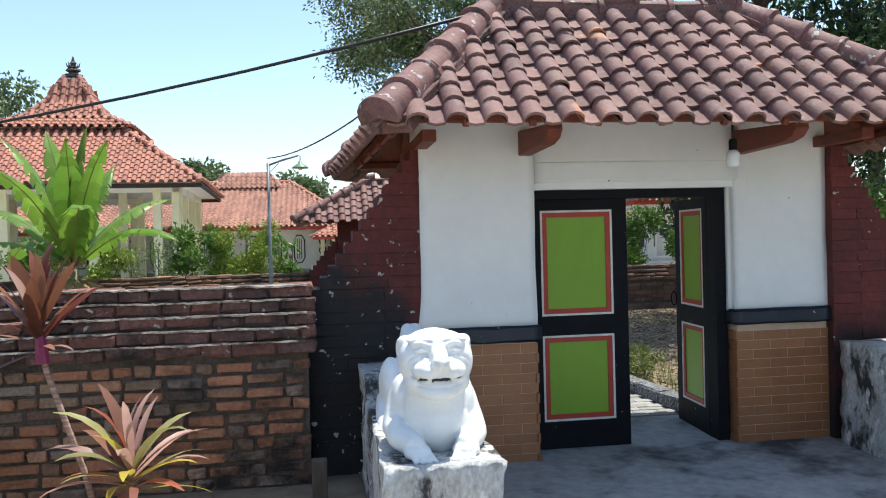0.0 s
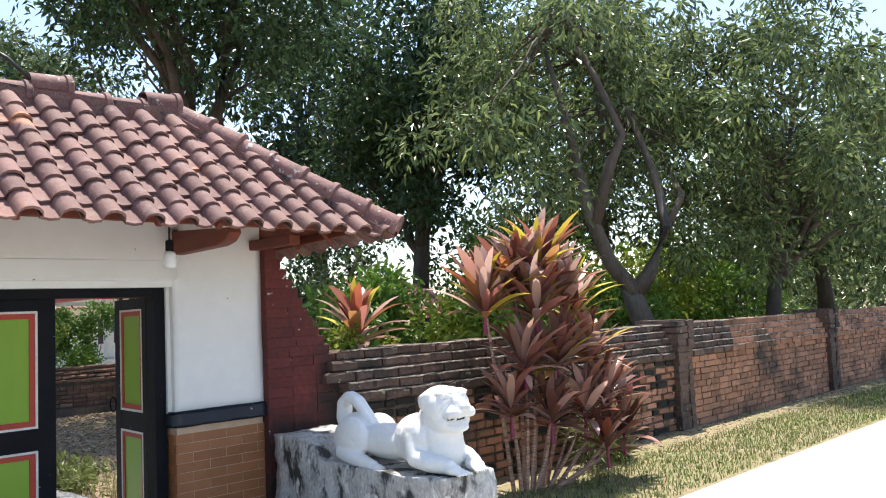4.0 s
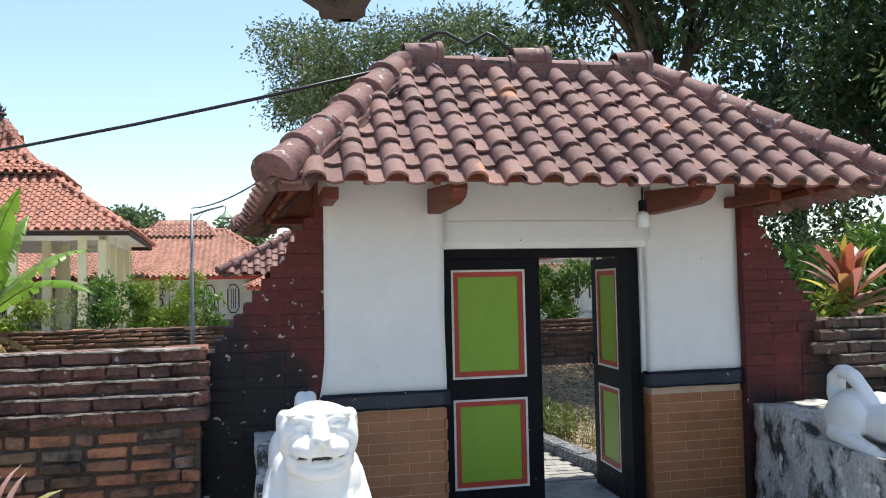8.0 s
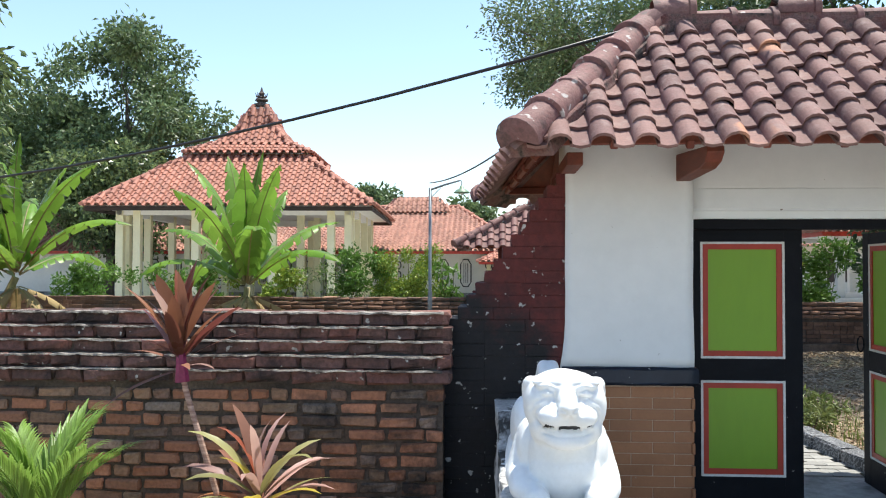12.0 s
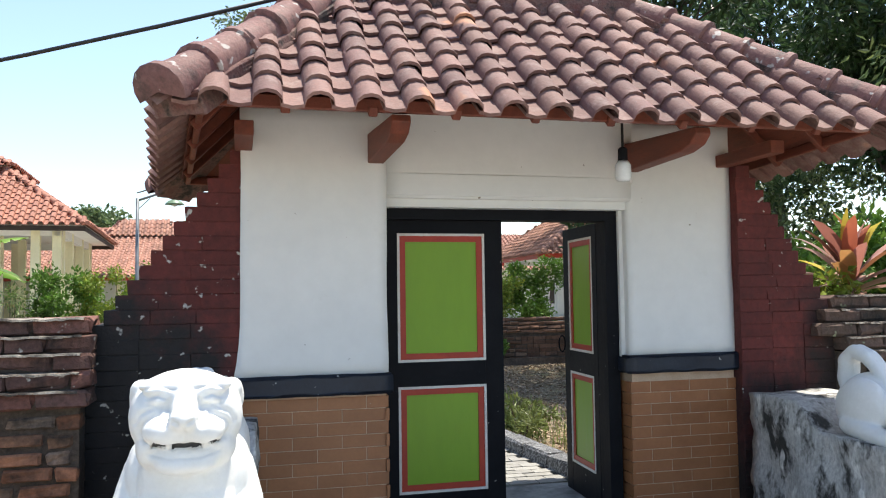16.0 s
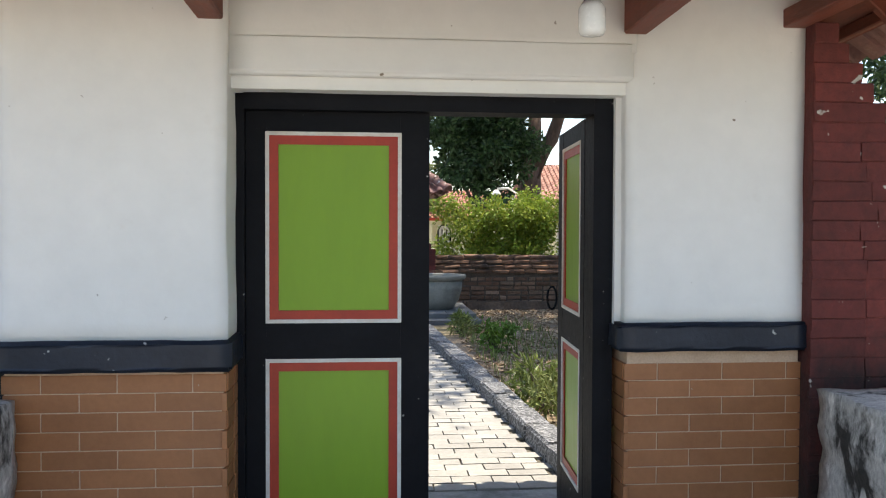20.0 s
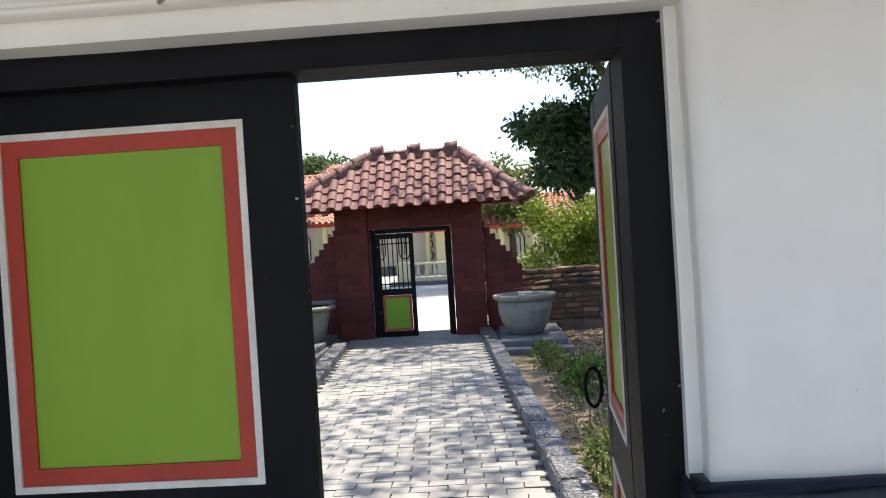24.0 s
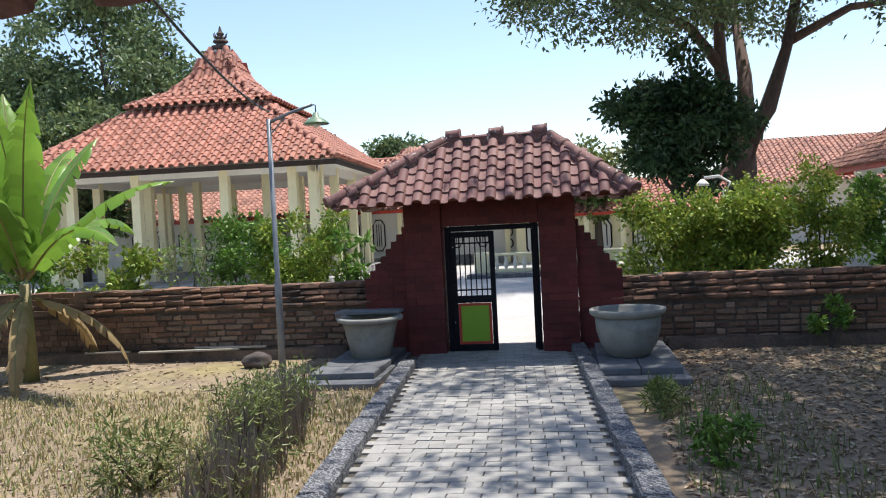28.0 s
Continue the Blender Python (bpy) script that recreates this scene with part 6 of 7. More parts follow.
shrub("small green weed in dry soil", 1.25, 6.0, 0, 0.2, 0.2, 0.32, L_SHRUB, 420, 0.08, 0.018, 17, 8, stems=5)
shrub("tuft of fresh weeds at the kerb", 1.0, 7.6, 0, 0.22, 0.3, 0.3, L_GRASS, 420, 0.09, 0.012, 18, 8, stems=5)
shrub("fresh weeds growing at the kerb", 1.15, 2.9, 0, 0.25, 0.5, 0.34, L_GRASS, 800, 0.10, 0.012, 19, 12, stems=5)
shrub("young sapling at the inner wall", 3.4, 10.9, 0, 0.28, 0.2, 0.62, L_SHRUB, 300, 0.09, 0.026, 20, 8, stems=5)
shrub("green creeper on the wall top", 3.3, 0.75, 0, 0.55, 0.35, 1.65, L_HEDGE, 1500, 0.08, 0.025, 21, 14)
shrub("tuft of long grass beside the wall", 5.4, -0.75, 0, 0.35, 0.3, 0.5, L_GRASS, 600, 0.28, 0.01, 22, 10, stems=4)

# green thicket behind the east wall
for i, (x, y, rx, h, m_) in enumerate([(7.0, 5.2, 1.2, 2.4, L_SHRUB), (12.5, 6.0, 1.8, 3.2, L_SHRUB), (15.5, 4.6, 1.8, 3.0, L_HEDGE), (18.5, 4.0, 1.8, 2.8, L_SHRUB), (21.5, 6.0, 2.2, 3.6, L_MANGO), (25.5, 8.0, 2.6, 4.2, L_SHRUB), (30.0, 6.0, 3.0, 4.6, L_MANGO), (35.0, 2.0, 3.0, 4.0, L_SHRUB), (40.0, 8.0, 4.0, 5.5, L_MANGO), (9.5, 8.8, 1.4, 2.6, L_MANGO), (7.5, 14.6, 1.3, 4.8, L_DARK), (10.4, 13.2, 1.8, 5.2, L_DARK), (14.0, 14.5, 2.2, 5.6, L_MANGO), (17.0, 11.0, 2.2, 5.0, L_DARK), (12.0, 3.6, 1.4, 2.2, L_SHRUB), (9.2, 4.6, 1.2, 2.0, L_HEDGE), (21.0, 12.0, 2.6, 5.5, L_DARK), (47.0, -2.0, 4.0, 5.0, L_SHRUB), (44.0, -8.0, 4.0, 5.0, L_MANGO)]):
    shrub("tall green thicket beyond the courtyard wall", x, y, 0, rx, rx * 0.8, h, m_, int(1800 + 900 * rx), 0.16 + 0.02 * rx, 0.04 + 0.006 * rx, 70 + i, 24, "thicket")

# trees
tree("mango tree with a forked grey trunk behind the wall", (10.6, 1.6, 0), [(0, 0, 0), (0, 0, 1.0), (-0.12, 0.1, 1.6), (-0.23, 0.19, 2.05)], 12, (1.2, 2.0, 6.1), (5.0, 2.8, 3.5), L_MANGO, 16000, 0.21, 0.034, 0.24, M_BARK, 5, 110, 0.68, 0.7,
     [(-1.9, 0.4, 3.6), (-2.6, 0.6, 3.9), (-3.2, 0.8, 4.6), (-1.6, 0.6, 4.8), (0.2, 0.9, 4.0), (1.1, -0.2, 3.3), (1.2, -0.3, 4.4), (0.3, 0.2, 5.6), (2.2, -0.5, 3.0), (3.4, -0.2, 3.2), (3.0, -0.8, 4.0), (4.6, 0, 3.4), (5.4, -0.4, 3.0), (3.8, -0.6, 2.5), (1.9, 0.3, 2.7)], 0.45, forks=[
         ([(-0.2, 0.15, 1.95), (-0.5, 0.41, 2.5), (-0.74, 0.6, 3.35), (-0.86, 0.7, 4.2), (-1.0, 0.9, 5.4), (-0.8, 1.4, 6.8)], 0.17, 0.03),
         ([(-0.7, 0.56, 3.2), (-0.45, 0.36, 4.2), (-0.2, 0.2, 4.8), (-0.45, 0.5, 5.8), (-0.2, 1.2, 7.0)], 0.13, 0.03),
         ([(-0.2, 0.16, 1.9), (0.08, -0.06, 2.3), (0.3, -0.25, 3.1), (0.35, -0.1, 4.0), (0.7, 0.6, 5.4), (1.0, 1.4, 6.4)], 0.16, 0.03),
         ([(0.28, -0.22, 3.0), (0.9, -0.3, 3.7), (1.9, 0.6, 4.6), (2.8, 1.2, 5.2)], 0.08, 0.02)])
# Five extra clumps, added out of view over the path, dapple it with shade.
tree("dark dense tree behind the gate", (6.9, 10.2, 0), [(0, 0, 0), (0.1, 0, 3), (-0.2, 0.1, 5)], 9, (-0.9, -0.6, 9.6), (5.4, 5.4, 3.8), L_DARK, 21000, 0.22, 0.05, 0.3, M_BARK, 6, 100, 0.9, 0.4, [(-6.0, -1, 9.6), (-5.6, -3, 9.2), (-5.8, 1, 9.8), (-6.4, 0, 10.4), (-4.8, -4.6, 9.4)], 0.35)
tree("dark dense tree behind the courtyard", (13.5, 10.5, 0), [(0, 0, 0), (-0.1, 0, 2.4), (0.2, 0.1, 4.4)], 8, (0, 0, 8.0), (4.4, 4.0, 4.8), L_DARK, 17000, 0.26, 0.06, 0.28, M_BARK, 7, 90, 1.1, 0.4, (), 0.35)
tree("dark leafy tree beyond the courtyard", (18.5, 7.5, 0), [(0, 0, 0), (0.1, 0, 2), (0.0, 0.2, 3.4)], 7, (0, 0, 6.6), (4.8, 3.6, 4.2), L_MANGO, 9000, 0.24, 0.05, 0.25, M_BARK, 8, 80, 1.1, 0.5, (), 0.4)
tree("tall dark tree beyond the courtyard", (15.5, 18.0, 0), [(0, 0, 0), (0.1, 0, 3), (0.0, 0.2, 5.4)], 7, (0, 0, 9.5), (5.5, 4.5, 6.0), L_DARK, 9000, 0.34, 0.08, 0.3, M_BARK, 9, 80, 1.4, 0.4, (), 0.4)
tree("spreading mango tree over the wall", (15.8, 1.7, 0), [(0, 0, 0), (0.1, 0, 1.2), (0.2, -0.1, 2.3)], 8, (0, -0.7, 5.7), (4.2, 3.4, 3.9), L_MANGO, 17000, 0.22, 0.036, 0.2, M_BARK, 33, 90, 0.70, 0.6, (), 0.4)
tree("leafy tree at the road side", (24.0, 3.5, 0), [(0, 0, 0), (0.1, 0, 2), (0.0, 0.2, 3.4)], 7, (0, 0, 5.6), (5.5, 4.5, 4.6), L_MANGO, 9000, 0.30, 0.07, 0.25, M_BARK, 10, 70, 1.3, 0.5, (), 0.4)
tree("huge spreading rain tree with a flaking forked trunk", (5.55, 26.0, 0), [(0, 0, 0), (-0.1, 0, 1.8), (-0.05, 0, 3.0), (0.0, 0, 3.8)], 14, (-0.6, 0, 9.9), (8.4, 7.0, 3.0), L_RAIN, 46000, 0.19, 0.045, 0.52, M_BARK2, 11, 130, 1.15, 0.2,
     [(-5.5, -3, 8.2), (-4.5, -2, 8.8), (-6.5, 0, 9.0), (4.5, -3, 6.6), (5.2, -2.5, 7.2), (6.0, -2, 5.8), (3.4, -3, 6.9), (-4.0, -3.5, 7.0), (-5.2, -3.5, 7.2), (-3.0, -3.8, 7.0), (-2.2, -3.5, 7.5), (-0.8, -4, 7.3), (0.9, -4, 7.5), (2.4, -4, 7.8), (-3.0, -4, 8.2), (0.2, -4.4, 8.2)], 0.6, 0.5, forks=[
         ([(-0.05, 0, 3.4), (-0.45, 0, 4.7), (-0.55, 0, 6.4), (-0.5, 0.3, 9.2)], 0.36, 0.14),
         ([(0.05, 0, 3.4), (0.75, 0, 4.8), (1.35, -0.2, 6.6), (1.9, 0, 8.9)], 0.34, 0.14),
         ([(-0.55, 0, 6.2), (-1.5, -0.6, 7.3), (-3.6, -1.6, 8.2)], 0.2, 0.08),
         ([(1.3, 0, 6.7), (2.9, -1.0, 7.4), (4.6, -2.0, 7.3)], 0.16, 0.06),
         ([(0.1, 0, 3.9), (0.4, 1.2, 6.0), (0.4, 2.6, 9.0)], 0.3, 0.14)])
tree("dark round tree before the rain tree", (3.35, 24.0, 0), [(0, 0, 0), (0.05, 0, 1.4), (0, 0, 2.4)], 6, (0, 0, 4.3), (2.1, 2.0, 2.4), L_DARK, 13000, 0.22, 0.055, 0.16, M_BARK, 12, 46, 0.6, 0.3, (), 0.3)
tree("tall grey-green tree beyond the pavilion", (-23.0, 39.0, 0), [(0, 0, 0), (0.1, 0, 3), (0, 0, 5)], 7, (0, 0, 10.0), (6.8, 5.0, 6.6), L_GREY, 22000, 0.34, 0.10, 0.3, M_BARK, 13, 80, 1.3, 0.3, (), 0.4)
tree("grey-green tree beyond the pavilion", (-31.0, 40.0, 0), [(0, 0, 0), (0.1, 0, 3), (0, 0, 5)], 7, (0, 0, 8.0), (6, 5.0, 5.4), L_GREY, 13000, 0.36, 0.11, 0.3, M_BARK, 14, 70, 1.4, 0.3, (), 0.4)
tree("dark leafy tree beyond the pavilion", (-21.0, 33.0, 0), [(0, 0, 0), (0.1, 0, 2), (0, 0, 3.4)], 6, (0, 0, 5.4), (3.6, 3.6, 3.8), L_MANGO, 10000, 0.3, 0.09, 0.25, M_BARK, 15, 60, 1.1, 0.4, (), 0.4)
tree("large mango tree in the west courtyard", (-12.6, 6.6, 0), [(0, 0, 0), (0.3, 0, 0.9), (0.5, 0, 1.6)], 8, (0.2, 0.3, 4.4), (2.7, 2.4, 3.2), L_MANGO, 15000, 0.24, 0.042, 0.16, M_BARK, 16, 70, 0.7, 0.6, (), 0.4)
tree("distant round tree behind the roofs", (-11.5, 56.0, 0), [(0, 0, 0), (0, 0, 3), (0, 0, 4)], 5, (0, 0, 6.3), (2.7, 2, 2.2), L_GREY, 5000, 0.4, 0.12, 0.25, M_BARK, 17, 40, 0.8, 0.2, (), 0.3)
tree("distant tree behind the roofs", (-4.0, 56.0, 0), [(0, 0, 0), (0, 0, 3), (0, 0, 4)], 5, (0, 0, 5.4), (2.2, 2, 1.7), L_GREY, 4000, 0.4, 0.12, 0.25, M_BARK, 18, 36, 0.8, 0.2, (), 0.3)
tree("low pale tree by the inner court", (1.4, 33.0, 0), [(0, 0, 0), (0, 0, 1.6), (0, 0, 2.4)], 5, (0, 0, 3.2), (2.0, 1.8, 2.2), L_GRASS, 4000, 0.25, 0.06, 0.16, M_BARK, 19, 36, 0.7, 0.2, (), 0.3)

# litter and grass
def scatter(name, label, n, area, seed, fn, mat_):
    r = random.Random(seed)
    lst = []
    for _ in range(n):
        x, y = r.uniform(area[0], area[1]), r.uniform(area[2], area[3])
        if abs(x - path_mid(y)) < 1.25 and 0 < y < 12:
            continue
        lst.append(fn(x, y, r))
    return tagged(put_mesh(name, solid(lst), mat_), label, "ground cover", kind="stuff")


def dead_leaf(x, y, r):
    a, s = r.uniform(0, 6.28), r.uniform(0.018, 0.05)
    dx_, dy_ = math.cos(a) * s, math.sin(a) * s
    h = r.uniform(0.004, 0.022)
    return [(x - dx_, y - dy_, 0.004), (x + dy_ * 0.4, y - dx_ * 0.4, h), (x + dx_, y + dy_, 0.006), (x - dy_ * 0.4, y + dx_ * 0.4, h * 1.2)], [(0, 1, 2), (0, 2, 3)]


def grass_blade(hmin, hmax):
    def fn(x, y, r):
        a, h = r.uniform(0, 6.28), r.uniform(hmin, hmax)
        w = r.uniform(0.003, 0.007)
        lx, ly = math.cos(a) * h * r.uniform(0.2, 0.8), math.sin(a) * h * r.uniform(0.2, 0.8)
        px, py = -math.sin(a) * w, math.cos(a) * w
        return [(x - px, y - py, 0), (x + px, y + py, 0), (x + lx * 0.4 + px, y + ly * 0.4 + py, h * 0.65), (x + lx * 0.4 - px, y + ly * 0.4 - py, h * 0.65), (x + lx, y + ly, h)], [(0, 1, 2, 3), (3, 2, 4)]
    return fn


scatter("leaf_litter", "dry brown leaf litter on the courtyard soil", 30000, (0.9, 9.0, 1.2, 11.1), 31, dead_leaf, L_DRY)
scatter("leaf_litter", "scattered dry leaves on the courtyard soil", 3500, (-9.0, -1.6, 3.0, 11.1), 32, dead_leaf, L_DRY)
scatter("dry_grass", "short straw-coloured grass", 24000, (-9.0, -1.6, 1.5, 8.8), 33, grass_blade(0.03, 0.09), L_DRYGRASS)
scatter("grass", "sparse yellow-green grass among straw", 9000, (-9.0, -1.6, 1.5, 8.6), 36, grass_blade(0.03, 0.08), L_GRASS)
scatter("leaf_litter", "dry leaf litter along the foot of the wall", 5200, (2.4, 18.0, -1.15, -0.42), 37, dead_leaf, L_DRY)
scatter("grass", "thin green grass along the kerb", 1300, (0.95, 2.2, 1.0, 9.0), 34, grass_blade(0.04, 0.16), L_GRASS)
scatter("grass", "short green grass of the road verge", 14000, (2.6, 16.0, -2.25, -0.95), 35, grass_blade(0.02, 0.08), L_GRASS)

# woods that close the horizon
r_ = random.Random(90)
ring = []
for k in range(420):
    a_ = k / 420 * 2 * math.pi
    d_ = 85 + 14 * math.sin(a_ * 5) + r_.uniform(-6, 6)
    for q in range(2):
        ring.append((math.sin(a_) * d_, 12 + math.cos(a_) * d_, 0.8 + q * r_.uniform(1.4, 2.6) + 0.8 * math.sin(a_ * 11)))
leaf_cloud("far_woods", L_GREY, None, ring, [r_.uniform(1.2, 2.2) for _ in ring], 34000, 0.9, 0.3, 0.1, 91, 1.0, "stuff", "far low green woods that close the horizon")


# ---- the open pavilion ----
PX, PY = -12.1, 28.5
pav = tagged(empty("pavilion", PX, PY, 0), "open pavilion with cream posts and a two-tier orange tiled roof", "pavilion")
pav.rotation_euler.z = 0.055
part("floor_slab", boxes((-4.7, 4.7, -4.7, 4.7, 0, 0.3), bevel=0.02), M_CONC, pav)
post_bm = boxes((-0.14, 0.14, -0.14, 0.14, 0.3, 3.92), bevel=0.012)
pm = bpy.data.meshes.new("post")
post_bm.to_mesh(pm)
post_bm.free()
pm.materials.append(M_CREAM)
spots = set()
for k in (-4.3, -3.65, -1.45, 1.45, 3.65, 4.3):
    spots |= {(k, -4.3), (k, 4.3), (-4.3, k), (4.3, k)}
for k in ((-2.1, -2.1), (2.1, -2.1), (-2.1, 2.1), (2.1, 2.1)):
    spots.add(k)
for sx_, sy_ in sorted(spots):
    piece("post", pm, pav, (sx_, sy_, 0))
for a, b in (((-4.44, -4.3), (4.44, -4.3)), ((-4.44, 4.3), (4.44, 4.3)), ((-4.3, -4.44), (-4.3, 4.44)), ((4.3, -4.44), (4.3, 4.44))):
    part("tie_beam", bar_between((*a, 3.94), (*b, 3.94), 0.22, 0.30), M_WHITE, pav)


def tiled_frustum(parent, half0, z0, half1, z1, w, expo, geo, mat_, name="tile_field", cx=0.0, cy=0.0, hx=None, hx1=None):
    """Four tiled slopes from a lower square to an upper one; hx makes it longer along x."""
    ax, ax1 = hx or half0, hx1 if hx1 is not None else half1
    c = [Vector((cx + sx * ax, cy + sy * half0, z0)) for sx, sy in ((-1, -1), (1, -1), (1, 1), (-1, 1))]
    t = [Vector((cx + sx * ax1, cy + sy * half1, z1)) for sx, sy in ((-1, -1), (1, -1), (1, 1), (-1, 1))]
    cells = []
    for k in range(4):
        e0, e1, r0, r1 = c[k], c[(k + 1) % 4], t[k], t[(k + 1) % 4]
        n = round((e1 - e0).length / w)
        cells += slope_cells(e0, e1, r0, r1, (e1 - e0).length / n, expo, 0.1)
    join_tiles(parent, cells, geo, mat_, name)
    bm = bmesh.new()
    lo = [bm.verts.new(v - Vector((0, 0, 0.03))) for v in c]
    hi = [bm.verts.new(v - Vector((0, 0, 0.03))) for v in t]
    for k in range(4):
        bm.faces.new((lo[k], lo[(k + 1) % 4], hi[(k + 1) % 4], hi[k]))
    bm.faces.new(lo[::-1])
    if half1 > 0.05:
        bm.faces.new(hi)
    part("roof_deck", bm, M_WHITE, parent)
    return c, t


GEO3 = tile_geo(0.25, 0.36, 0.088, 0.024, 0.44, 5)
GEO5 = tile_geo(0.31, 0.45, 0.115, 0.03, 0.44, 5)
c, t = tiled_frustum(pav, 5.28, 3.95, 2.2, 6.2, 0.31, 0.345, GEO5, M_ROOF3)
for a, b in zip(c, t):
    cap_line(pav, b, a, 0.13, 0.42, M_ROOF3, "hip_tile", 0.03)
for k in range(4):
    part("fascia", bar_between(c[k] * 0.995 - Vector((0, 0, 0.02)), c[(k + 1) % 4] * 0.995 - Vector((0, 0, 0.02)), 0.04, 0.16), M_DARKWOOD, pav)
part("neck", boxes((-2.15, 2.15, -2.15, 2.15, 6.05, 6.38)), M_DARKWOOD, pav)
lv = [(2.5, 6.25), (1.45, 6.78), (0.78, 7.52), (0.24, 8.58)]
for (h0, za), (h1, zb) in zip(lv, lv[1:]):
    c, t = tiled_frustum(pav, h0, za, h1, zb, 0.31, 0.345, GEO5, M_ROOF3)
    for a, b in zip(c, t):
        cap_line(pav, b, a, 0.12, 0.4, M_ROOF3, "hip_tile", 0.03)
part("finial_base", lathe([(0.3, 8.54), (0.36, 8.6), (0.36, 8.7), (0.2, 8.74), (0.18, 8.8), (0.3, 8.86), (0.26, 8.93)], 8), M_STONE, pav)
part("finial", lathe([(0.12, 8.93), (0.19, 9.0), (0.10, 9.09), (0.15, 9.16), (0.08, 9.24), (0.02, 9.44)], 8), M_STONE, pav, "dark carved crown finial")
for k in range(6):
    ca, sa = math.cos(k * 1.0472), math.sin(k * 1.0472)
    part("finial_leaf", tube([(0, 0, 8.93), (ca * 0.22, sa * 0.22, 9.04), (ca * 0.27, sa * 0.27, 9.2)], 0.06, 6, 0.01), M_STONE, pav)

# ---- long hall behind the inner court ----
hall = tagged(empty("hall", -6.0, 39.2, 0), "long white hall with an orange tiled roof and black ornaments", "building")
part("wall", boxes((-26, 4.0, -4.0, 4.0, 0, 2.6)), M_WHITE, hall)
part("plinth", boxes((-26, 4.05, -4.12, 4.0, 0, 0.4)), M_CONC, hall)
GEO4 = tile_geo(0.27, 0.40, 0.095, 0.024, 0.44, 4)
c, t = tiled_frustum(hall, 5.4, 2.5, 0.02, 5.0, 0.27, 0.31, GEO4, M_ROOF4, "tile_field", -10.5, 0, 16.0, 12.5)
cap_line(hall, t[0], t[1], 0.14, 0.5, M_ROOF3, "ridge_tile", 0.03)
for a, b in zip(c, t):
    cap_line(hall, b, a, 0.13, 0.5, M_ROOF3, "hip_tile", 0.03)
part("fascia", bar_between(c[0] - Vector((0, 0, 0.02)), c[1] - Vector((0, 0, 0.02)), 0.05, 0.14), M_RED, hall)
c, t = tiled_frustum(hall, 1.0, 4.7, 0.02, 5.6, 0.27, 0.31, GEO4, M_ROOF4, "tile_field", -0.3, 0.0, 1.7, 1.1)
for k in range(16):
    x = -13.6 + k * 1.15
    if k % 4 == 3:
        part("post", boxes((x - 0.1, x + 0.1, -5.0, -4.8, 0, 2.6), bevel=0.01), M_CREAM, hall)
        for q in range(3):
            o = tube([(x + 0.16 * math.cos(a_), -4.02, 0.8 + 0.5 * q + 0.2 * math.sin(a_)) for a_ in [6.2832 * i / 12 for i in range(13)]], 0.03, 5)
            part("ornament", o, M_BLACK, hall, "black painted ring ornament")
    else:
        w_ = part("window", boxes((x - 0.26, x + 0.26, -4.03, -4.0, 0.75, 2.05)), M_WHITE, hall)
        o = tube([(x + sx * wx, -4.05, z_) for sx, wx, z_ in ((-1, 0.26, 0.95), (-1, 0.26, 1.85), (-1, 0.12, 2.08), (1, 0.12, 2.08), (1, 0.26, 1.85), (1, 0.26, 0.95), (1, 0.12, 0.72), (-1, 0.12, 0.72), (-1, 0.26, 0.95))], 0.03, 5)
        link("frame", o, M_BLACK, w_, "black moulded frame")
        for q in (-0.1, 0.0, 0.1):
            link("bar", boxes((x + q - 0.015, x + q + 0.015, -4.06, -4.03, 0.9, 1.9)), M_BLACK, w_)
porch = tagged(empty("hall", 3.0, 33.0, 0), "low cream hall with a red tiled eave and black window frames", "building")
part("wall", boxes((-4.9, 5.0, 0, 5.0, 0, 2.1)), M_CREAM, porch)
c, t = tiled_frustum(porch, 3.3, 1.95, 0.02, 3.3, 0.27, 0.31, GEO4, M_ROOF3, "tile_field", 0.0, 2.4, 5.8, 3.0)
part("fascia", bar_between(c[0], c[1], 0.05, 0.12), M_RED, porch)
for k in range(7):
    x = -4.2 + k * 1.4
    w_ = part("window", boxes((x - 0.3, x + 0.3, -0.03, 0.0, 0.4, 1.65)), M_WHITE, porch)
    o = tube([(x + sx * wx, -0.05, z_) for sx, wx, z_ in ((-1, 0.28, 0.6), (-1, 0.28, 1.4), (-1, 0.13, 1.64), (1, 0.13, 1.64), (1, 0.28, 1.4), (1, 0.28, 0.6), (1, 0.13, 0.36), (-1, 0.13, 0.36), (-1, 0.28, 0.6))], 0.035, 5)
    link("frame", o, M_BLACK, w_, "black moulded frame")
    for q in (-0.1, 0.1):
        link("bar", boxes((x + q - 0.02, x + q + 0.02, -0.06, -0.03, 0.6, 1.45)), M_BLACK, w_)
    part("post", boxes((x + 0.6, x + 0.8, -0.7, -0.5, 0, 2.0), bevel=0.01), M_CREAM, porch)
# ochre hall west of the pavilion
hall2 = tagged(empty("hall", -24.0, 40.0, 0), "ochre hall with a clay tiled roof behind the pavilion", "building")
part("wall", boxes((-14, 10, -4, 4, 0, 2.9)), M_YELLOW, hall2)
for k in range(6):
    part("window", boxes((-8 + k * 3.2, -6.6 + k * 3.2, -4.03, -3.98, 0.9, 2.2)), M_STONE, hall2)
c, t = tiled_frustum(hall2, 5.4, 2.7, 0.02, 4.6, 0.27, 0.31, GEO4, M_ROOF4, "tile_field", -2.0, 0, 14.0, 10.0)
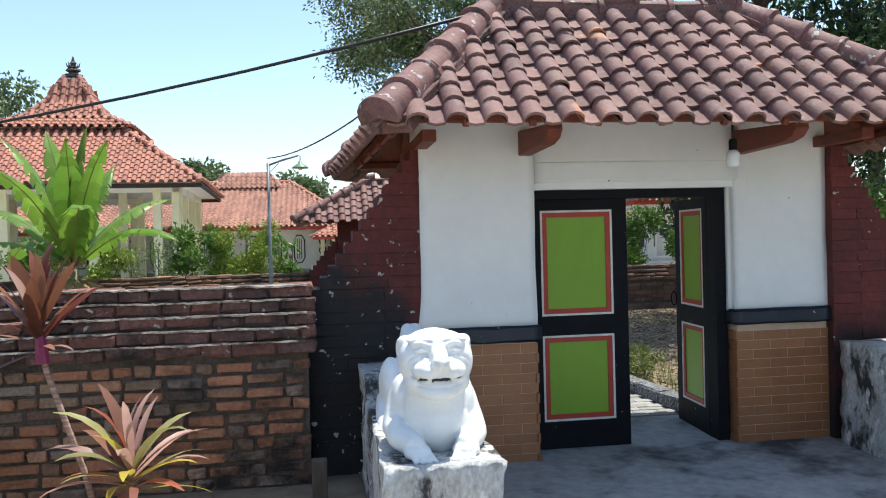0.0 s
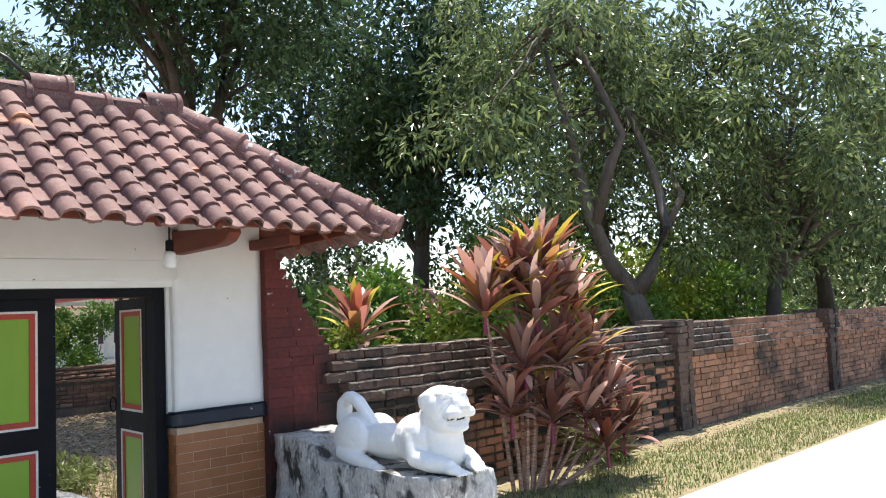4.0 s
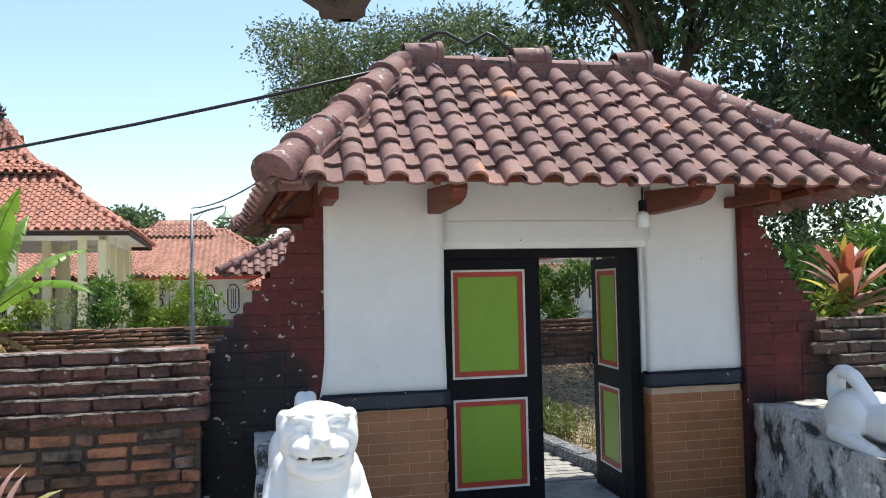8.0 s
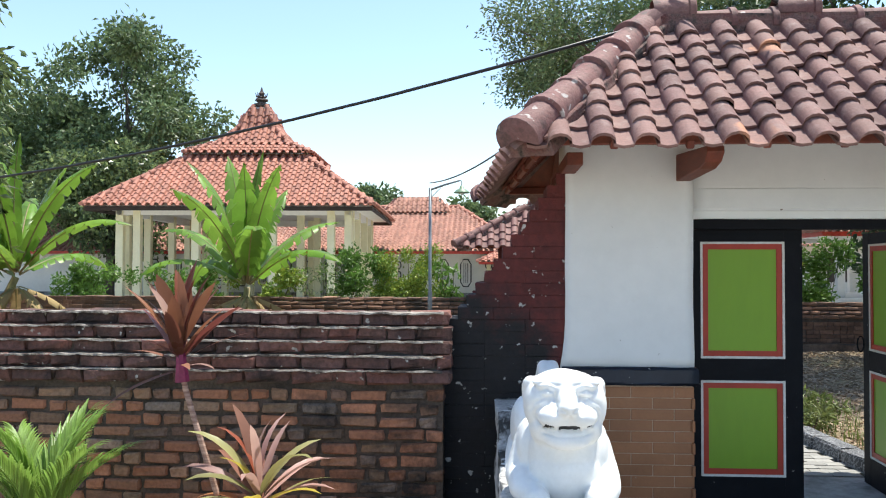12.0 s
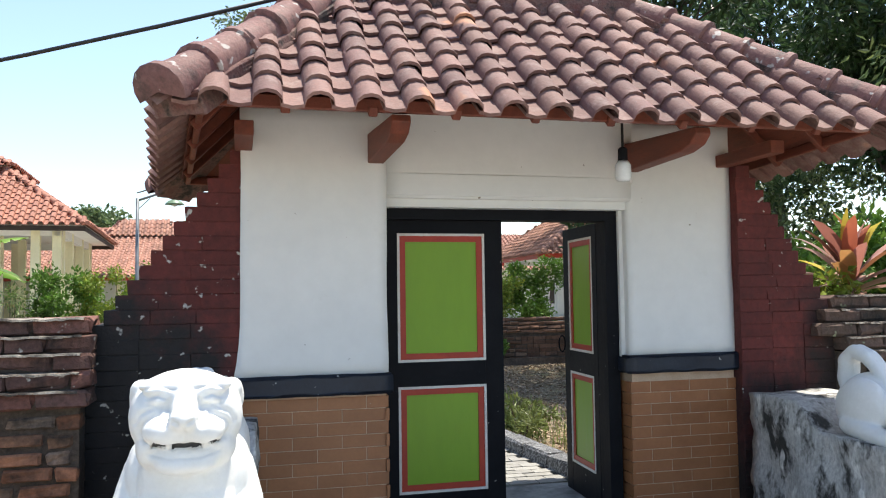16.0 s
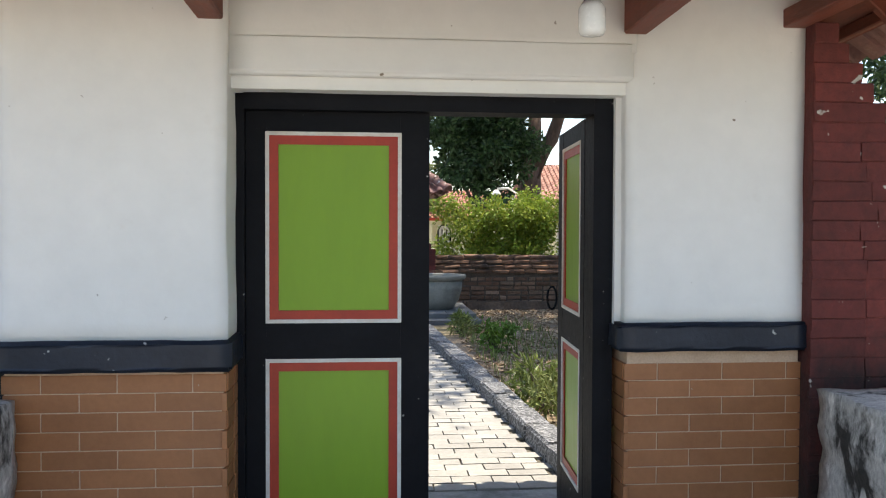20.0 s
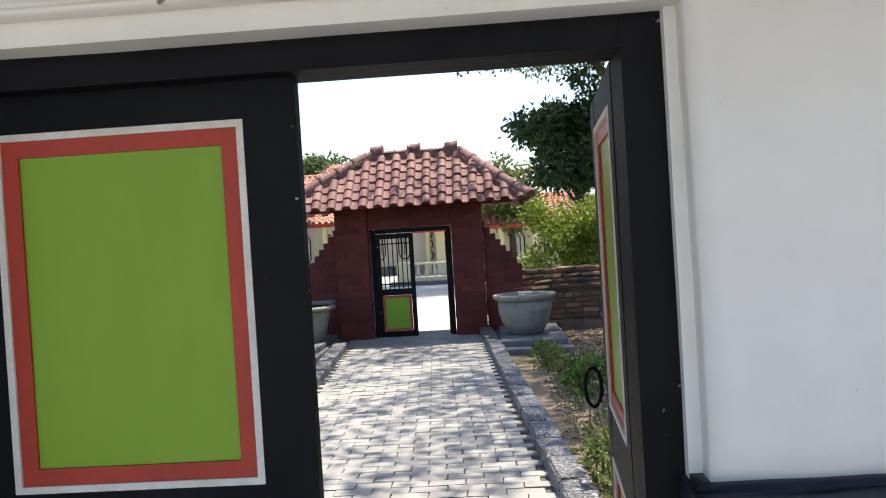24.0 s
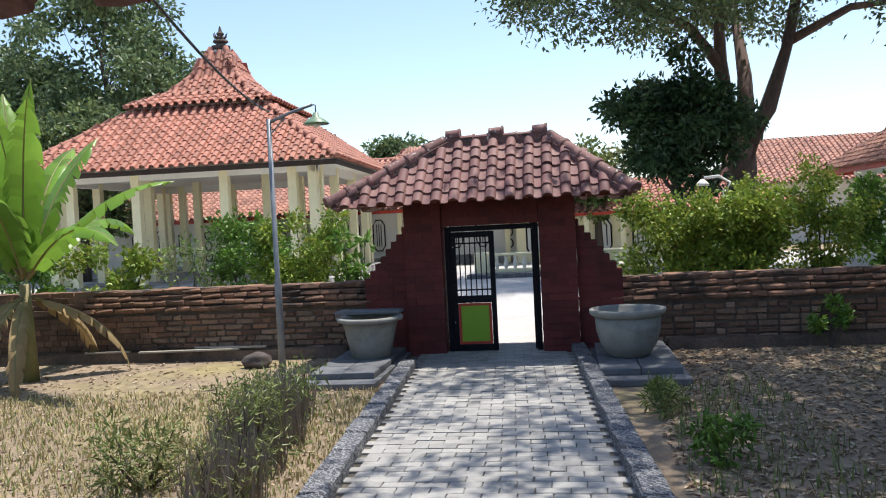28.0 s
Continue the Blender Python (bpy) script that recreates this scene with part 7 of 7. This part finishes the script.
# balustrade in the inner court
bal = tagged(empty("balustrade", 1.6, 26.0, 0), "cream balustrade with turned balusters on a dark base", "balustrade")
part("base", boxes((-4.2, 3.6, -0.2, 0.2, 0, 0.26), bevel=0.02), M_CREAM, bal)
part("rail", boxes((-4.2, 3.6, -0.16, 0.16, 0.68, 0.76), bevel=0.02), M_CREAM, bal)
bb = lathe([(0.05, 0.26), (0.05, 0.3), (0.08, 0.38), (0.055, 0.5), (0.045, 0.6), (0.06, 0.68)], 10)
bme = bpy.data.meshes.new("baluster")
bb.to_mesh(bme)
bb.free()
bme.materials.append(M_WHITE)
for k in range(26):
    piece("baluster", bme, bal, (-4.0 + k * 0.29, 0, 0))
for k in (-4.2, -1.6, 1.0, 3.6):
    part("pedestal", boxes((k - 0.22, k + 0.22, -0.24, 0.24, 0, 0.8), bevel=0.015), M_CREAM, bal)
part("step", boxes((-4.6, 3.9, -0.9, -0.24, 0, 0.16), bevel=0.01), M_KERB, bal)

# ---- small pavilion and far roofs to the east ----
sp = tagged(empty("pavilion", 12.4, 25.3, 0), "small open pavilion with white posts and a clay tiled roof", "pavilion")
part("floor_slab", boxes((-3.2, 3.2, -3.2, 3.2, 0, 0.7), bevel=0.02), M_WHITE, sp)
for sx_ in (-2.8, 0, 2.8):
    for sy_ in (-2.8, 2.8):
        part("post", boxes((sx_ - 0.13, sx_ + 0.13, sy_ - 0.13, sy_ + 0.13, 0.7, 2.9), bevel=0.01), M_WHITE, sp)
part("tie_beam", boxes((-2.95, 2.95, -2.95, -2.65, 2.7, 2.95)), M_WHITE, sp)
part("tie_beam", boxes((-2.95, 2.95, 2.65, 2.95, 2.7, 2.95)), M_WHITE, sp)
c, t = tiled_frustum(sp, 3.7, 2.9, 0.08, 5.4, 0.25, 0.27, GEO3, M_ROOF4)
for a, b in zip(c, t):
    cap_line(sp, b, a, 0.12, 0.42, M_ROOF4, "hip_tile", 0.03)
for k in range(4):
    part("fascia", bar_between(c[k], c[(k + 1) % 4], 0.05, 0.16), M_RED, sp)
part("finial", lathe([(0.2, 5.35), (0.22, 5.45), (0.1, 5.52), (0.15, 5.62), (0.03, 5.85)], 8), M_STONE, sp)
far = tagged(empty("house", 17.0, 44.0, 0), "far white house with a faded clay tile roof", "house")
part("wall", boxes((-8.0, 9.0, -3.5, 3.5, 0, 3.1)), M_WHITE, far)
c, t = tiled_frustum(far, 4.4, 2.9, 0.02, 5.2, 0.27, 0.31, GEO4, M_ROOF4, "tile_field", 0.5, 0, 9.2, 8.6)
for k in range(5):
    part("window", boxes((-7 + k * 3.2, -5.8 + k * 3.2, -3.53, -3.48, 0.9, 2.3)), M_STONE, far)
gl = tagged(empty("garden_lamp", 3.0, 15.2, 0), "white bracket garden lamp behind the hedge", "lamp")
part("pole", lathe([(0.04, 0), (0.035, 2.2)], 10), M_WHITE, gl, "", True)
part("arm", tube([(0, 0, 2.1), (0.1, 0, 2.3), (-0.1, 0, 2.42), (-0.35, 0, 2.4)], 0.025, 8), M_WHITE, gl, "", True)
part("shade", lathe([(0.12, 2.26), (0.11, 2.3), (0.03, 2.38)], 14), M_WHITE, gl, "", True).location = (-0.38, 0, 0)
# small tiled shelter seen over the east wall
ks = tagged(empty("garden_shelter", 9.8, 7.6, 0), "small shelter with a clay tile roof behind the wall", "shelter")
for sx_ in (-0.7, 0.7):
    for sy_ in (-0.7, 0.7):
        part("post", boxes((sx_ - 0.05, sx_ + 0.05, sy_ - 0.05, sy_ + 0.05, 0, 1.75)), M_CREAM, ks)
c, t = tiled_frustum(ks, 1.15, 1.7, 0.1, 2.45, 0.24, 0.22, GEO3, M_ROOF4)
part("inner_wall", boxes((-0.7, 0.7, 0.6, 0.7, 0, 1.75)), M_YELLOW, ks)

# ---- roof of the shelter over the road side ----
EZ = 2.24
EA = Vector((-1.96, -4.66, EZ))
ax_, bx_ = Vector((-0.53, -0.85, 0)), Vector((0.08, -0.997, 0))
vs_ = tagged(empty("road_shelter", *(EA + (ax_ + bx_) * 1.35 - Vector((0, 0, EZ)))), "timber road shelter with dark eave boards and clay tiles", "shelter")
O = EA - vs_.location
S = 2.7
rise_ = Vector((0, 0, 1.25))
cn = [O, O + ax_ * S, O + (ax_ + bx_) * S, O + bx_ * S]
apex = O + (ax_ + bx_) * S / 2 + rise_
bm = bmesh.new()
vv = [bm.verts.new(q) for q in cn]
va = bm.verts.new(apex)
for k in range(4):
    bm.faces.new((vv[(k + 1) % 4], vv[k], va))
part("roof_deck", bm, M_DARKWOOD, vs_)
cells = []
for k in range(4):
    e0, e1 = cn[(k + 1) % 4], cn[k]
    e0, e1 = e0.lerp(apex, 0.2), e1.lerp(apex, 0.2)
    cells += slope_cells(e0, e1, apex, apex, (e1 - e0).length / round((e1 - e0).length / 0.24), 0.23, 0.08)
join_tiles(vs_, cells, tile_geo(0.24, 0.31, 0.06, 0.016), M_ROOF3)
for k in range(4):
    a, b = cn[k], cn[(k + 1) % 4]
    part("eave_board", bar_between(a + Vector((0, 0, 0.02)), b + Vector((0, 0, 0.02)), 0.04, 0.09), M_DARKWOOD, vs_)
    part("hip_rafter", bar_between(cn[k], apex, 0.07, 0.09), M_DARKWOOD, vs_)
    for f in (0.2, 0.4, 0.6, 0.8):
        e = a.lerp(b, f)
        part("rafter", bar_between(e, e.lerp(apex, 0.8 * (1 - abs(2 * f - 1))), 0.05, 0.06), M_DARKWOOD, vs_)
    if k == 0:
        continue
    q = O + (ax_ + bx_) * S / 2
    pp = cn[k].lerp(q, 0.3)
    part("post", boxes((pp.x - 0.06, pp.x + 0.06, pp.y - 0.06, pp.y + 0.06, 0, EZ + 0.35)), M_DARKWOOD, vs_)
